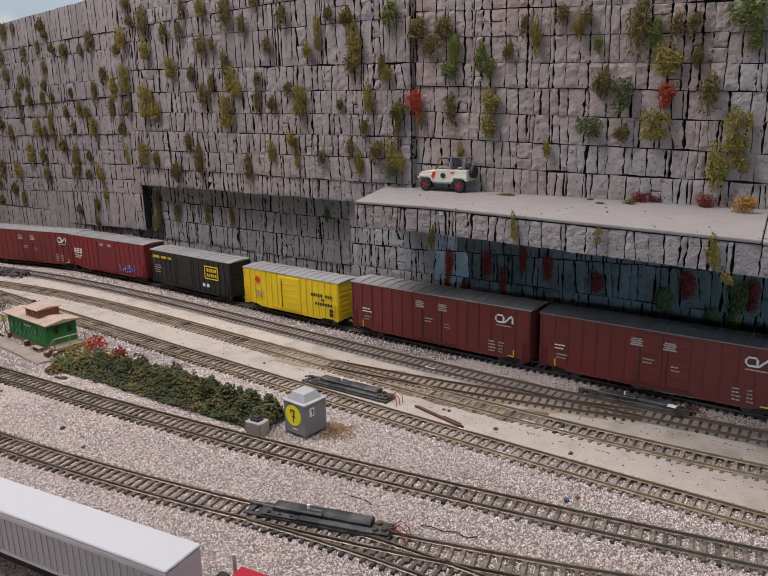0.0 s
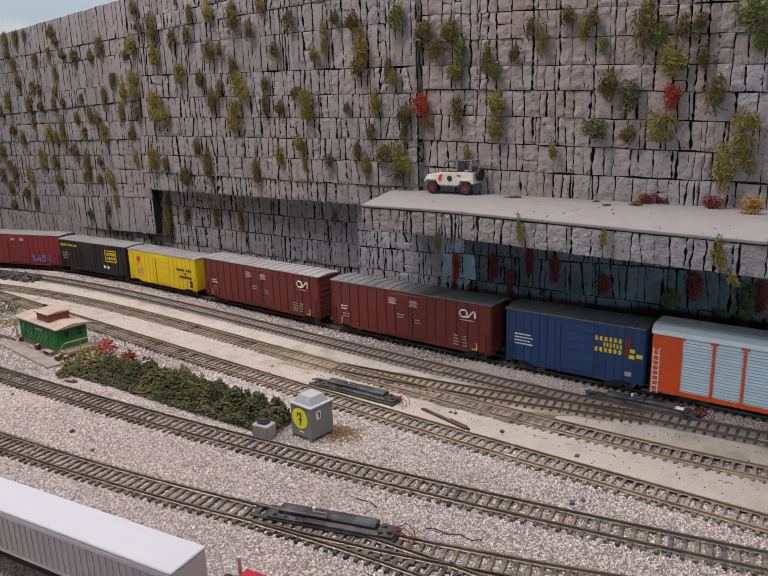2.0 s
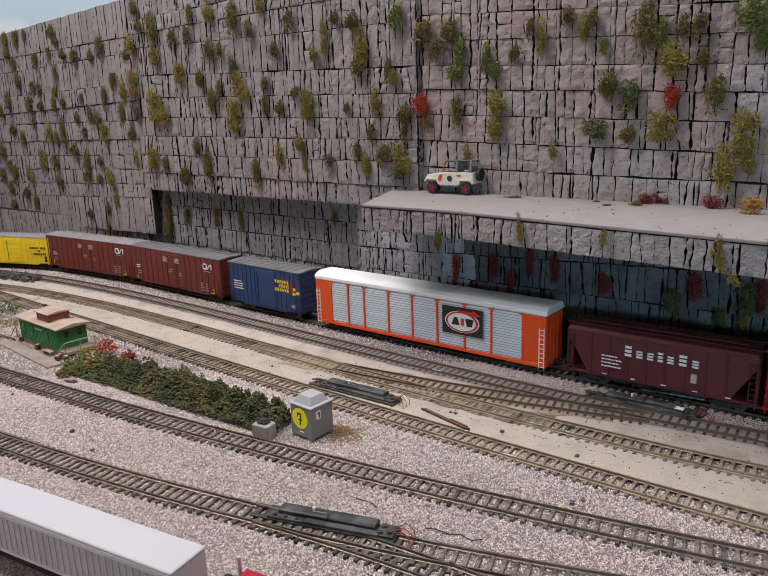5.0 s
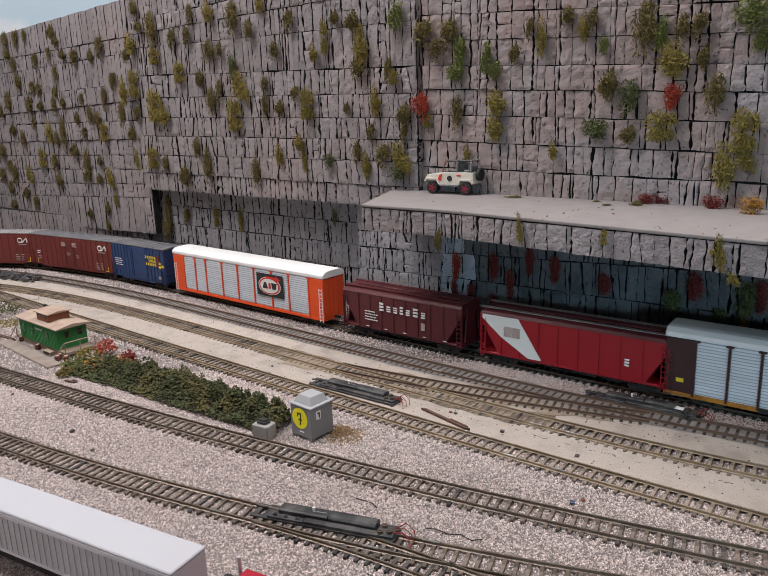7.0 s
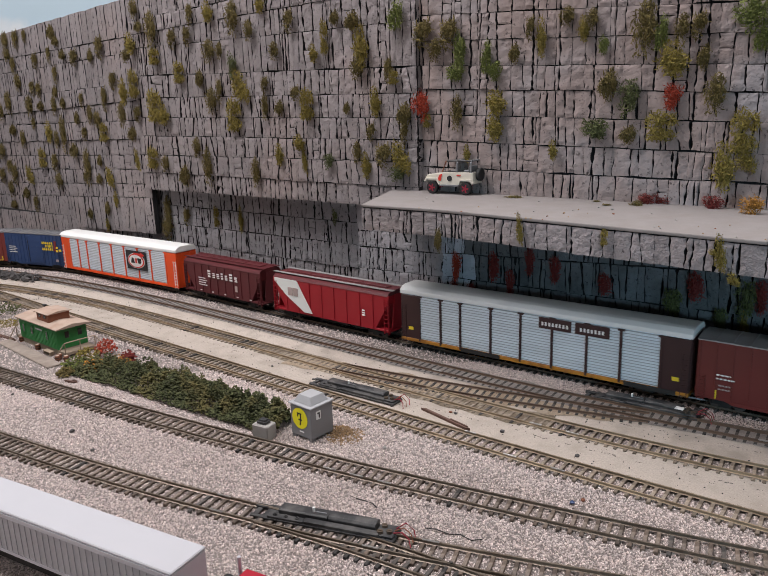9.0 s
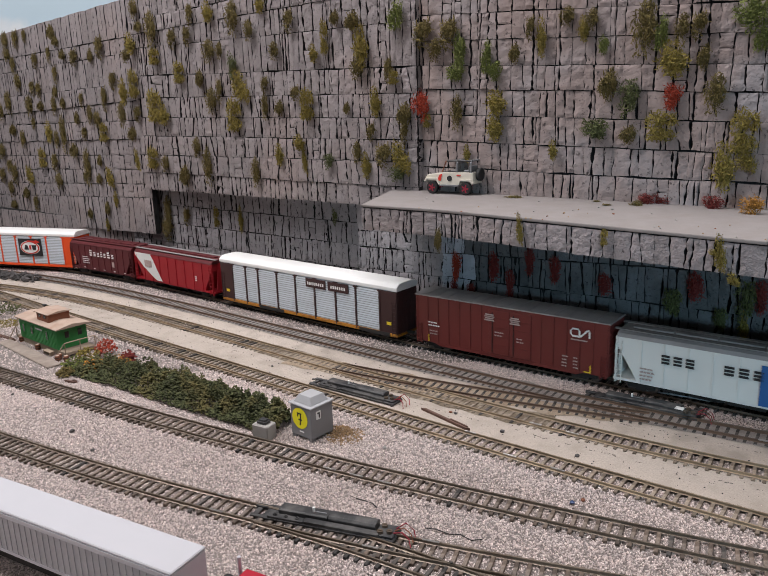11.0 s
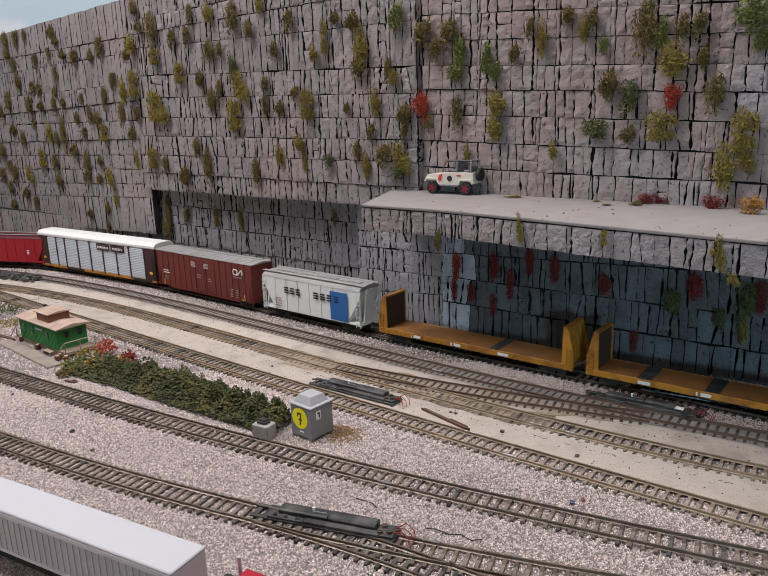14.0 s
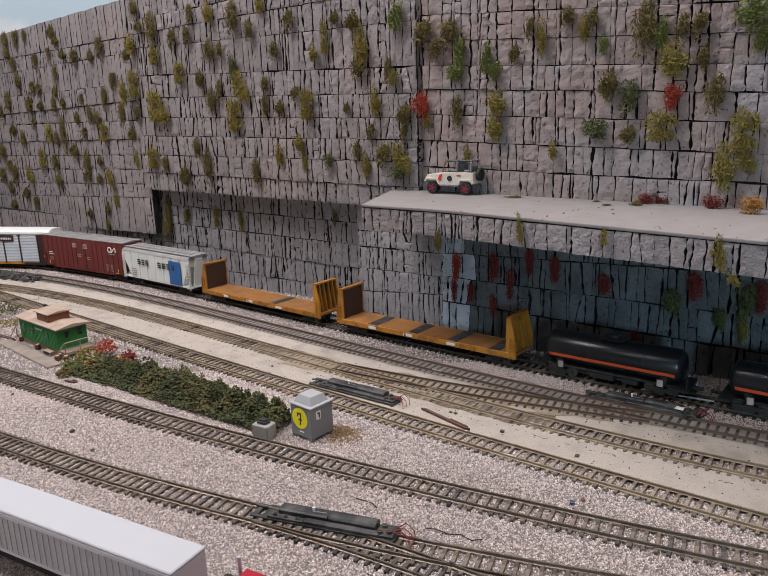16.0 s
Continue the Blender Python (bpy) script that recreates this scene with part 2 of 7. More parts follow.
class Shape:
    """Gathers boxes, cylinders and prisms into one mesh."""

    def __init__(self):
        self.v, self.f, self.slot = [], [], []

    def add(self, verts, faces):
        n = len(self.v)
        self.v += [tuple(p) for p in verts]
        self.f += [tuple(i + n for i in q) for q in faces]
        return self

    def box(self, x0, x1, y0, y1, z0, z1, b=0.0):
        if b <= 0:
            vs = [(x, y, z) for x in (x0, x1) for y in (y0, y1) for z in (z0, z1)]
            return self.add(vs, [(0, 1, 3, 2), (4, 6, 7, 5), (0, 4, 5, 1), (2, 3, 7, 6), (0, 2, 6, 4), (1, 5, 7, 3)])
        bm = bmesh.new()
        bmesh.ops.create_cube(bm, size=1)
        for q in bm.verts:
            q.co = ((x0 + x1) / 2 + q.co.x * (x1 - x0), (y0 + y1) / 2 + q.co.y * (y1 - y0), (z0 + z1) / 2 + q.co.z * (z1 - z0))
        bmesh.ops.bevel(bm, geom=bm.edges[:], offset=b, segments=1, affect="EDGES")
        bm.verts.index_update()
        self.add([q.co[:] for q in bm.verts], [[q.index for q in f.verts] for f in bm.faces])
        bm.free()
        return self

    def prism(self, pts, a0, a1, axis="x"):
        """pts in the plane across the axis: (y, z) for x, (x, z) for y, (x, y) for z."""
        n = len(pts)
        put = {"x": lambda a, p: (a, p[0], p[1]), "y": lambda a, p: (p[0], a, p[1]), "z": lambda a, p: (p[0], p[1], a)}[axis]
        vs = [put(a0, p) for p in pts] + [put(a1, p) for p in pts]
        fs = [tuple(range(n))[::-1], tuple(range(n, 2 * n))] + [(i, (i + 1) % n, n + (i + 1) % n, n + i) for i in range(n)]
        return self.add(vs, fs)

    def cyl(self, c, r, a0, a1, axis="y", n=14, r1=None):
        r1 = r if r1 is None else r1
        vs = []
        for a, rr in ((a0, r), (a1, r1)):
            for i in range(n):
                u, w = rr * math.cos(2 * math.pi * i / n), rr * math.sin(2 * math.pi * i / n)
                vs.append({"y": (c[0] + u, a, c[1] + w), "x": (a, c[0] + u, c[1] + w), "z": (c[0] + u, c[1] + w, a)}[axis])
        fs = [tuple(range(n))[::-1], tuple(range(n, 2 * n))] + [(i, (i + 1) % n, n + (i + 1) % n, n + i) for i in range(n)]
        return self.add(vs, fs)

    def tube(self, pts, r, n=6):
        """A round bar through the points."""
        pts = [Vector(p) for p in pts]
        rings = []
        for i, p in enumerate(pts):
            d = (pts[min(i + 1, len(pts) - 1)] - pts[max(i - 1, 0)]).normalized()
            u = d.orthogonal().normalized()
            w = d.cross(u)
            rings.append([p + r * (math.cos(2 * math.pi * k / n) * u + math.sin(2 * math.pi * k / n) * w) for k in range(n)])
        for ra, rb in zip(rings, rings[1:]):
            self.add([*ra, *rb], [(k, (k + 1) % n, n + (k + 1) % n, n + k) for k in range(n)])
        self.add(rings[0], [tuple(range(n))[::-1]])
        return self.add(rings[-1], [tuple(range(n))])

    def lathe(self, prof, n=16, centre=(0, 0, 0), axis="z"):
        """prof: (along, radius) pairs turned round the axis, with closed ends."""
        vs = []
        for a, r in prof:
            for k in range(n):
                u, w = r * math.cos(2 * math.pi * k / n), r * math.sin(2 * math.pi * k / n)
                p = (u, w, a) if axis == "z" else (a, u, w)
                vs.append((p[0] + centre[0], p[1] + centre[1], p[2] + centre[2]))
        m = len(prof)
        fs = [(i * n + k, i * n + (k + 1) % n, (i + 1) * n + (k + 1) % n, (i + 1) * n + k) for i in range(m - 1) for k in range(n)]
        return self.add(vs, fs + [tuple(range(n))[::-1], tuple(range((m - 1) * n, m * n))])

    def mesh(self, name):
        me = bpy.data.meshes.new(name)
        me.from_pydata(self.v, [], self.f)
        bm = bmesh.new()
        bm.from_mesh(me)
        bmesh.ops.recalc_face_normals(bm, faces=bm.faces[:])
        bm.to_mesh(me)
        bm.free()
        return me


def part(name, shape, material, parent=None, label="", bevel=0.0):
    me = shape.mesh(name) if isinstance(shape, Shape) else shape
    if not me.materials:
        me.materials.append(material)
        if isinstance(shape, Shape) and shape.slot:
            me.materials.append(JOINT)
            me.polygons.foreach_set("material_index", shape.slot)
    ob = new(name, me)
    ob.parent = parent
    if label:
        ob["label"] = label
    if bevel:
        mod = ob.modifiers.new("edge", "BEVEL")
        mod.width, mod.segments, mod.limit_method = bevel, 2, "ANGLE"
    return ob


def empty(name, m, label, category, group="", kind=""):
    ob = new(name)
    ob.empty_display_size = 0.01
    ob.matrix_world = m
    return tagged(ob, label, category, group, kind)


RND = random.Random(7)


def along(c, x):
    return sum(a * x ** (len(c) - 1 - i) for i, a in enumerate(c))


def heading(c, x):
    n = len(c) - 1
    return math.atan(sum(a * (n - i) * x ** (n - i - 1) for i, a in enumerate(c[:-1])))


# ---- room shell ----
GROUND_Z = -0.0042
tagged(part("floor", Shape().box(-3, 3, -3, 3, -1.15, -1.1), CARPET), "dark carpeted floor of the layout room", "floor", kind="structure")
tagged(part("ceiling", Shape().box(-3, 3, -3, 3, 1.5, 1.55), CEIL), "plain white ceiling above the layout", "ceiling", kind="structure")
for nm, q in (("wall_north", (-3, 3, 3, 3.05)), ("wall_east", (3, 3.05, -3, 3)), ("wall_west", (-3.05, -3, -3, 3))):
    tagged(part(nm, Shape().box(*q, -1.15, 1.55), ROOMW), "plain painted wall of the layout room", "wall", kind="structure")
# opening and frame added for the cool fill; no such window is known
wx0, wx1, wz0, wz1 = ADDED_WINDOW
tagged(part("wall_south", Shape().box(-3, wx0, -3.05, -3, -1.15, 1.55).box(wx1, 3, -3.05, -3, -1.15, 1.55).box(wx0, wx1, -3.05, -3, -1.15, wz0).box(wx0, wx1, -3.05, -3, wz1, 1.55), ROOMW), "plain painted wall with a small added window", "wall", kind="structure")
window = tagged(part("window_1", Shape().box(wx0, wx1, -3.06, -2.99, wz0, wz0 + 0.04).box(wx0, wx1, -3.06, -2.99, wz1 - 0.04, wz1).box(wx0, wx0 + 0.04, -3.06, -2.99, wz0 + 0.04, wz1 - 0.04).box(wx1 - 0.04, wx1, -3.06, -2.99, wz0 + 0.04, wz1 - 0.04), CEIL), "added, unseen white window frame in the room wall", "window", kind="structure")
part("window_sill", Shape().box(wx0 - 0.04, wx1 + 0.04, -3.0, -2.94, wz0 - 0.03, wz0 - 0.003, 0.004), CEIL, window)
tagged(part("backdrop", Shape().box(-1.9, 1.5, 1.93, 1.95, -0.05, 0.95), SKYB), "sky-blue backdrop board painted with soft white clouds", "backdrop", kind="structure")

# ---- ground ----


def ground_sheet():
    n = 110
    vs, fs = [], []
    for j in range(n + 1):
        for i in range(n + 1):
            x, y = -1.9 + 4.6 * i / n, -1.55 + 3.5 * j / n
            vs.append((x, y, GROUND_Z + 0.0006 * noise.noise((x * 14, y * 14, 0))))
    for j in range(n):
        for i in range(n):
            a = j * (n + 1) + i
            fs.append((a, a + 1, a + n + 2, a + n + 1))
    return tagged(part("ground", Shape().add(vs, fs), BALLAST), "pinkish grey ballast spread over the layout top", "ground", kind="structure")


ground_sheet()
tagged(part("layout_base", Shape().box(-1.9, 2.7, -1.55, 1.95, -1.1, -0.03), ROOMW), "plain wooden base under the layout", "layout base", kind="structure")

TRACKS = {  # cubic centre lines y(x), nearest first
    "A": ((0.0371, 0.3081, -0.4125, 0.3860), -0.50, 0.30),
    "B": ((0.0312, 0.1637, -0.5447, 0.4655), -0.62, 0.42),
    "C": ((0.0960, 0.1065, -0.7967, 0.5725), -0.70, 0.42),
    "D": ((0.5325, 0.1876, -0.8268, 0.6495), -0.78, 0.42),
    "E": ((0.4152, 0.1491, -0.8173, 0.7218), -0.80, 0.44)}
SPURS = {"A2": ((-0.7246, -0.6240, 0.3744), -0.085, 0.20), "X": ((0.4093, -0.6069, 0.6627), -0.05, 0.215)}


def strip(name, c0, c1, off0, off1, x0, x1, z, material, label, n=90, ragged=0.004):
    vs, fs = [], []
    for i in range(n + 1):
        x = x0 + (x1 - x0) * i / n
        for k, (c, o) in enumerate(((c0, off0), (c1, off1))):
            a = heading(c, x)
            w = o + ragged * noise.noise((x * 45, k * 7.0, 1.0))
            vs.append((x - w * math.sin(a), along(c, x) + w * math.cos(a), z))
    for i in range(n):
        fs.append((2 * i, 2 * i + 2, 2 * i + 3, 2 * i + 1))
    return tagged(part(name, Shape().add(vs, fs), material), label, "ground cover", kind="structure")


strip("sand_strip", TRACKS["C"][0], TRACKS["D"][0], 0.009, -0.009, -0.7, 0.42, GROUND_Z + 0.0012, SAND, "pale fine sand between two yard tracks")
strip("sand_strip", TRACKS["D"][0], TRACKS["E"][0], 0.009, -0.012, -0.7, 0.42, GROUND_Z + 0.0012, SAND, "pale fine sand between two yard tracks")
strip("roadbed", TRACKS["E"][0], TRACKS["E"][0], -0.015, 0.016, -0.78, 0.43, GROUND_Z + 0.0018, DARKBED, "dark grey fine roadbed under a yard track")


strip("roadbed", SPURS["X"][0], SPURS["X"][0], -0.017, 0.015, -0.10, 0.19, GROUND_Z + 0.0016, DIRT, "dirty brown roadbed under a crossover", 60, 0.009)
strip("roadbed", TRACKS["D"][0], TRACKS["D"][0], -0.014, 0.016, -0.15, 0.13, GROUND_Z + 0.0014, DIRT, "dirty brown roadbed under a yard track", 60, 0.009)


def tie_mesh(dark=False, long=1.0):
    s = Shape().box(-0.0013, 0.0013, -0.0136 * long, 0.0136 * long, -0.0052, -0.0021, 0.0003)
    me = s.mesh("tie")
    me.materials.append(TIE_DARK if dark else TIE)
    return me


TIE_MESH, TIE_MESH_D = tie_mesh(), tie_mesh(True)
TIE_MESH_DUST = tie_mesh()
TIE_MESH_DUST.materials[0] = TIE_DUSTY


def rail_shape(path, off):
    """A rail of I profile along the points (x, y, heading)."""
    prof = [(-0.0011, -0.0021), (0.0011, -0.0021), (0.0003, -0.0017), (0.0003, -0.0007), (0.0005, -0.0006), (0.0005, 0.0), (-0.0005, 0.0), (-0.0005, -0.0006), (-0.0003, -0.0007), (-0.0003, -0.0017)]
    s, n = Shape(), len(prof)
    vs, fs = [], []
    for x, y, a in path:
        for u, z in prof:
            w = off + u
            vs.append((x - w * math.sin(a), y + w * math.cos(a), z))
    for i in range(len(path) - 1):
        for k in range(n):
            fs.append((i * n + k, i * n + (k + 1) % n, (i + 1) * n + (k + 1) % n, (i + 1) * n + k))
    fs += [tuple(range(n)), tuple(range((len(path) - 1) * n, len(path) * n))]
    return s.add(vs, fs)


def lay_track(label, path, pitch=0.0072, dark=False, rail=None, ties=True, plain=None):
    """path: list of (x, y, heading) at even small steps."""
    track = empty("railway_track", Matrix(), label, "track", "tracks of the yard")
    for off in (-0.00875, 0.00875):
        part("rail", rail_shape(path, off), rail or RAIL, track)
    gone = 0.0
    for (x0, y0, a0), (x1, y1, a1) in zip(path, path[1:]):
        if not ties:
            break
        seg = math.hypot(x1 - x0, y1 - y0)
        while gone < seg:
            k = gone / seg
            o = new("tie", TIE_MESH_D if dark or RND.random() < 0.08 else plain or TIE_MESH)
            o.parent = track
            o.matrix_basis = pose(x0 + (x1 - x0) * k, y0 + (y1 - y0) * k, RND.uniform(-0.0002, 0.0002), 0, 0, math.degrees(a0) + RND.uniform(-2, 2))
            gone += pitch
        gone -= seg
    return track


def poly_path(c, x0, x1, n=70):
    return [(x0 + (x1 - x0) * i / n, along(c, x0 + (x1 - x0) * i / n), heading(c, x0 + (x1 - x0) * i / n)) for i in range(n + 1)]


def crack_line(c, off, x0, x1, seed):
    """Broken dark line where the cork bed's edge shows through the sand."""
    rng = random.Random(seed)
    s, x = Shape(), x0
    while x < x1:
        ln = rng.choice((0.0005, 0.0008, 0.0012, 0.0022))
        a = heading(c, x)
        o = off + 0.004 * noise.noise((x * 22, seed, 0)) + rng.gauss(0, 0.0006)
        px, py = x - o * math.sin(a), along(c, x) + o * math.cos(a)
        u, w = Vector((math.cos(a), math.sin(a), 0)), Vector((-math.sin(a), math.cos(a), 0)) * rng.uniform(0.00008, 0.00028)
        p = Vector((px, py, GROUND_Z + 0.0014))
        q = p + u * ln + w * rng.uniform(-2, 2)
        up = Vector((0, 0, 0.0004))
        s.add([p - w, p + w, q + w * 0.4, q - w * 0.4, p + up, q + up], [(0, 3, 5, 4), (1, 4, 5, 2), (0, 4, 1), (3, 2, 5)])
        x += ln * 0.8 + rng.choice((0.0, 0.0004, 0.0012, 0.004, 0.012))
    tagged(part("roadbed_edge", s, ROCKD), "broken dark edge of cork roadbed in the sand", "roadbed edge", kind="stuff")


crack_line(TRACKS["D"][0], -0.024, -0.6, 0.40, 1)
crack_line(TRACKS["E"][0], -0.024, 0.1, 0.40, 4)

# main line of the moving train: near-side curve moved to the centre
MAIN = (-0.57915, 0.01279, 0.13579, -0.80071, 0.76852)


def main_line():
    pts, p, a = [], None, 0.0
    for i in range(201):
        x = -0.68 + 0.99 * i / 200
        h = heading(MAIN, x)
        pts.append((x - 0.0182 * math.sin(h), along(MAIN, x) + 0.0182 * math.cos(h), h))
    left, (x, y, h) = [], pts[0]
    for i in range(40):
        h += 0.03
        x, y = x - 0.03 * math.cos(h), y - 0.03 * math.sin(h)
        left.append((x, y, h))
    right, (x, y, h) = [], pts[-1]
    for i in range(1, 50):
        right.append((x + 0.03 * i * math.cos(h), y + 0.03 * i * math.sin(h), h))
    return left[::-1] + pts + right


LINE = main_line()
DIST = [0.0]
for q0, q1 in zip(LINE, LINE[1:]):
    DIST.append(DIST[-1] + math.hypot(q1[0] - q0[0], q1[1] - q0[1]))
_zero = min(range(len(LINE)), key=lambda i: abs(LINE[i][0]))
DIST = [d - DIST[_zero] for d in DIST]


def on_line(s):
    i = min(max(int(np.searchsorted(DIST, s)) - 1, 0), len(DIST) - 2)
    k = (s - DIST[i]) / (DIST[i + 1] - DIST[i])
    return Vector((LINE[i][0] + k * (LINE[i + 1][0] - LINE[i][0]), LINE[i][1] + k * (LINE[i + 1][1] - LINE[i][1]), 0))


lay_track("weathered yard track on brown ties in pale ballast", poly_path(*TRACKS["A"]))
lay_track("weathered yard track on brown ties in pale ballast", poly_path(*TRACKS["B"]))
lay_track("yard track beside pale sand", poly_path(*TRACKS["C"]), rail=RAIL_TAN, plain=TIE_MESH_DUST)
lay_track("half-buried yard track in pale sand", poly_path(*TRACKS["D"]), rail=RAIL_TAN, plain=TIE_MESH_DUST)
lay_track("dark rusty yard track on grey roadbed", poly_path(*TRACKS["E"]), 0.0072, True, RAIL_DARK)
lay_track("diverging turnout track on dark ties", poly_path(*SPURS["A2"]), 0.0072, True)
lay_track("rusty crossover track on dark ties", poly_path(*SPURS["X"]), 0.0072, True, RAIL_DARK)
lay_track("main track carrying the freight train", [q for q in LINE if -1.5 < q[0] < 2.5 and q[1] > -1.4], 0.0072, True)


def bright_joiner(c, off, x, ln=0.011):
    a = heading(c, x)
    o = part("rail_joiner", Shape().box(-ln / 2, ln / 2, -0.0006, 0.0006, -0.0006, 0.0004, 0.0002), RAIL_TOP)
    o.matrix_world = pose(x - off * math.sin(a), along(c, x) + off * math.cos(a), 0, 0, 0, math.degrees(a))
    tagged(o, "bright bare metal joiner on a rail", "rail joiner", "rail joiners")


for key, off, xs in (("A", 0.00875, (-0.118, 0.02)), ("A", -0.00875, (-0.112, -0.01)), ("B", -0.00875, (-0.04, -0.02, 0.0)), ("C", -0.00875, (0.095, 0.125)), ("D", -0.00875, (0.125, 0.15)), ("E", -0.00875, (0.055, 0.29)), ("C", 0.00875, (0.06,))):
    for x in xs:
        bright_joiner(TRACKS[key][0], off, x)

# ---- stone walls ----


class Joint:
    """One carved groove across a course: a wavy line whose width comes and goes."""

    def __init__(self, t, rng, gap, lean=0.0):
        self.t, self.lean, self.ph = t, lean, rng.uniform(0, 500)
        self.wide = gap * rng.choice((0.3, 0.45, 0.6, 0.75, 0.9, 1.1))
        self.wave = rng.uniform(0.0005, 0.0016)

    def edge(self, w, side):
        c = self.t + self.lean * (w - 0.5) + self.wave * noise.noise((w * 3.2, self.ph, 0.0)) + 0.0006 * noise.noise((w * 10, self.ph, 3.0))
        return c + side * self.wide * max(0.07, 0.42 + 0.85 * noise.noise((w * 4.5, self.ph, 9.0)) + 0.35 * noise.noise((w * 14, self.ph, 5.0)))


def stone(left, right, low, high, at, depth, rng, nx=4, nz=7):
    """One block between two grooves and two bed lines: flat pitted front, worn rim, sides running back."""
    vs, fs, backs = [], [], []
    ph = rng.uniform(0, 99)
    tip, turn = rng.uniform(-0.0004, 0.0004), rng.uniform(-0.0004, 0.0004)
    for j in range(nz + 1):
        for i in range(nx + 1):
            u, w = i / nx, j / nz
            t0, t1 = left.edge(w, 1), right.edge(w, -1)
            t = t0 + (max(t1, t0 + 0.0006) - t0) * u
            z = low(t) * (1 - w) + high(t) * w
            rim = i in (0, nx) or j in (0, nz)
            d = depth + tip * (u - 0.5) + turn * (w - 0.5) + 0.0011 * noise.noise((t * 170, z * 170, ph)) - (rng.uniform(0.0002, 0.0009) if rim else 0)
            vs.append(at(t, d, z))
            backs.append((t, z))
    for j in range(nz):
        for i in range(nx):
            a = j * (nx + 1) + i
            fs.append((a, a + 1, a + nx + 2, a + nx + 1))
    ring = [i for i in range(nx + 1)] + [j * (nx + 1) + nx for j in range(1, nz + 1)] + [nz * (nx + 1) + i for i in range(nx - 1, -1, -1)] + [j * (nx + 1) for j in range(nz - 1, 0, -1)]
    base = len(vs)
    vs += [at(backs[k][0], -0.004, backs[k][1]) for k in ring]
    n = len(ring)
    for k in range(n):
        fs.append((ring[k], base + k, base + (k + 1) % n, ring[(k + 1) % n]))
    return vs, fs, [0] * (nx * nz) + [1] * n


def bed_line(base, ph, gap, side):
    """Wavy edge of a course along the wall, on one side of the bed joint."""
    return lambda t: base(t) + 0.0007 * noise.noise((t * 45, ph, 0)) + 0.0003 * noise.noise((t * 210, ph, 2)) + side * gap * max(0.05, 0.20 + 0.45 * noise.noise((t * 38, ph, 7)))


def groove_row(s0, s1, width, gap, rng):
    """Grooves along one course: clusters of thin slivers between broader blocks."""
    cuts, t = [s0], s0
    while t < s1:
        t += width * (rng.choice((0.3, 0.4, 0.5)) if rng.random() < 0.22 else rng.choice((0.75, 0.9, 1.0, 1.15, 1.35, 1.7)))
        cuts.append(t)
    cuts = [c for c in cuts if c < s1 - 0.004] + [s1]
    row = []
    for k, c in enumerate(cuts):
        room = min([abs(c - q) for q in (cuts[k - 1] if k else None, cuts[k + 1] if k + 1 < len(cuts) else None) if q is not None])
        lean = 0.0 if k in (0, len(cuts) - 1) else max(-0.8 * room, min(0.8 * room, rng.gauss(0, 0.006 if rng.random() < 0.09 else 0.0011)))
        row.append(Joint(c, rng, gap, lean))
    return row


def stone_wall(name, label, a, b, za, zb, width, seed, t_from=0.0, t_to=1.0, near=(0, 1), material=None, thick=0.03, step=0.0, gap=0.0019, pale=-1.0):
    """Foam wall with carved blocks from plan point a to b; za, zb: joint heights at a and b, top first."""
    rng = random.Random(seed)
    a, b = Vector((*a, 0)), Vector((*b, 0))
    length = (b - a).length
    d = (b - a) / length
    out = Vector((d.y, -d.x, 0))

    def at(t, dep, z):
        return a + d * t + out * dep + Vector((0, 0, z))

    level = lambda k: (lambda t: za[k] + (zb[k] - za[k]) * t / length)
    s0, s1 = t_from * length, t_to * length
    back = Shape()
    vs = [at(s, -dep, f(s)) for dep in (0.0025, thick) for s in (s0, s1) for f in (level(-1), level(0))]
    back.add(vs, [(0, 2, 3, 1), (4, 5, 7, 6), (0, 1, 5, 4), (2, 6, 7, 3), (1, 3, 7, 5), (0, 4, 6, 2)])
    wall = tagged(part(name, back, JOINT), label, "stone wall", kind="structure")
    rest, made = Shape(), 0
    row = None
    for k in range(len(za) - 1):
        out_course = rng.choice((0, 0.0004, 0.0010, 0.0020)) + step * k
        if row is None or rng.random() < 0.75:
            row = groove_row(s0, s1, width, gap, rng)
        tight = rng.choice((0.5, 0.8, 1.0, 1.3)) * gap
        high, low = bed_line(level(k), seed + k * 1.7, tight, -1), bed_line(level(k + 1), seed + (k + 1) * 1.7, tight, 1)
        for jl, jr in zip(row, row[1:]):
            pieces = [(low, high)]
            if rng.random() < 0.05:
                f = rng.uniform(0.35, 0.65)
                mid = lambda t, f=f: low(t) * (1 - f) + high(t) * f
                pieces = [(low, lambda t, mid=mid: mid(t) - 0.0003), (lambda t, mid=mid: mid(t) + 0.0003, high)]
            for lo, hi in pieces:
                v, f, sl = stone(jl, jr, lo, hi, at, 0.0025 + out_course + rng.uniform(-0.0005, 0.0007), rng)
                if made < 300 and near[0] <= (jl.t - s0) / (s1 - s0) <= near[1]:
                    made += 1
                    one = Shape().add(v, f)
                    one.slot = sl
                    part("stone", one, STONE_LIT if jl.t < pale else material or STONE, wall)
                else:
                    rest.add(v, f)
                    rest.slot += sl
    if rest.v:
        tagged(part("stonework", rest, STONE_ISL if (material or STONE) is STONE else material, wall), "carved grey stone blocks", kind="stuff")
    return at, length


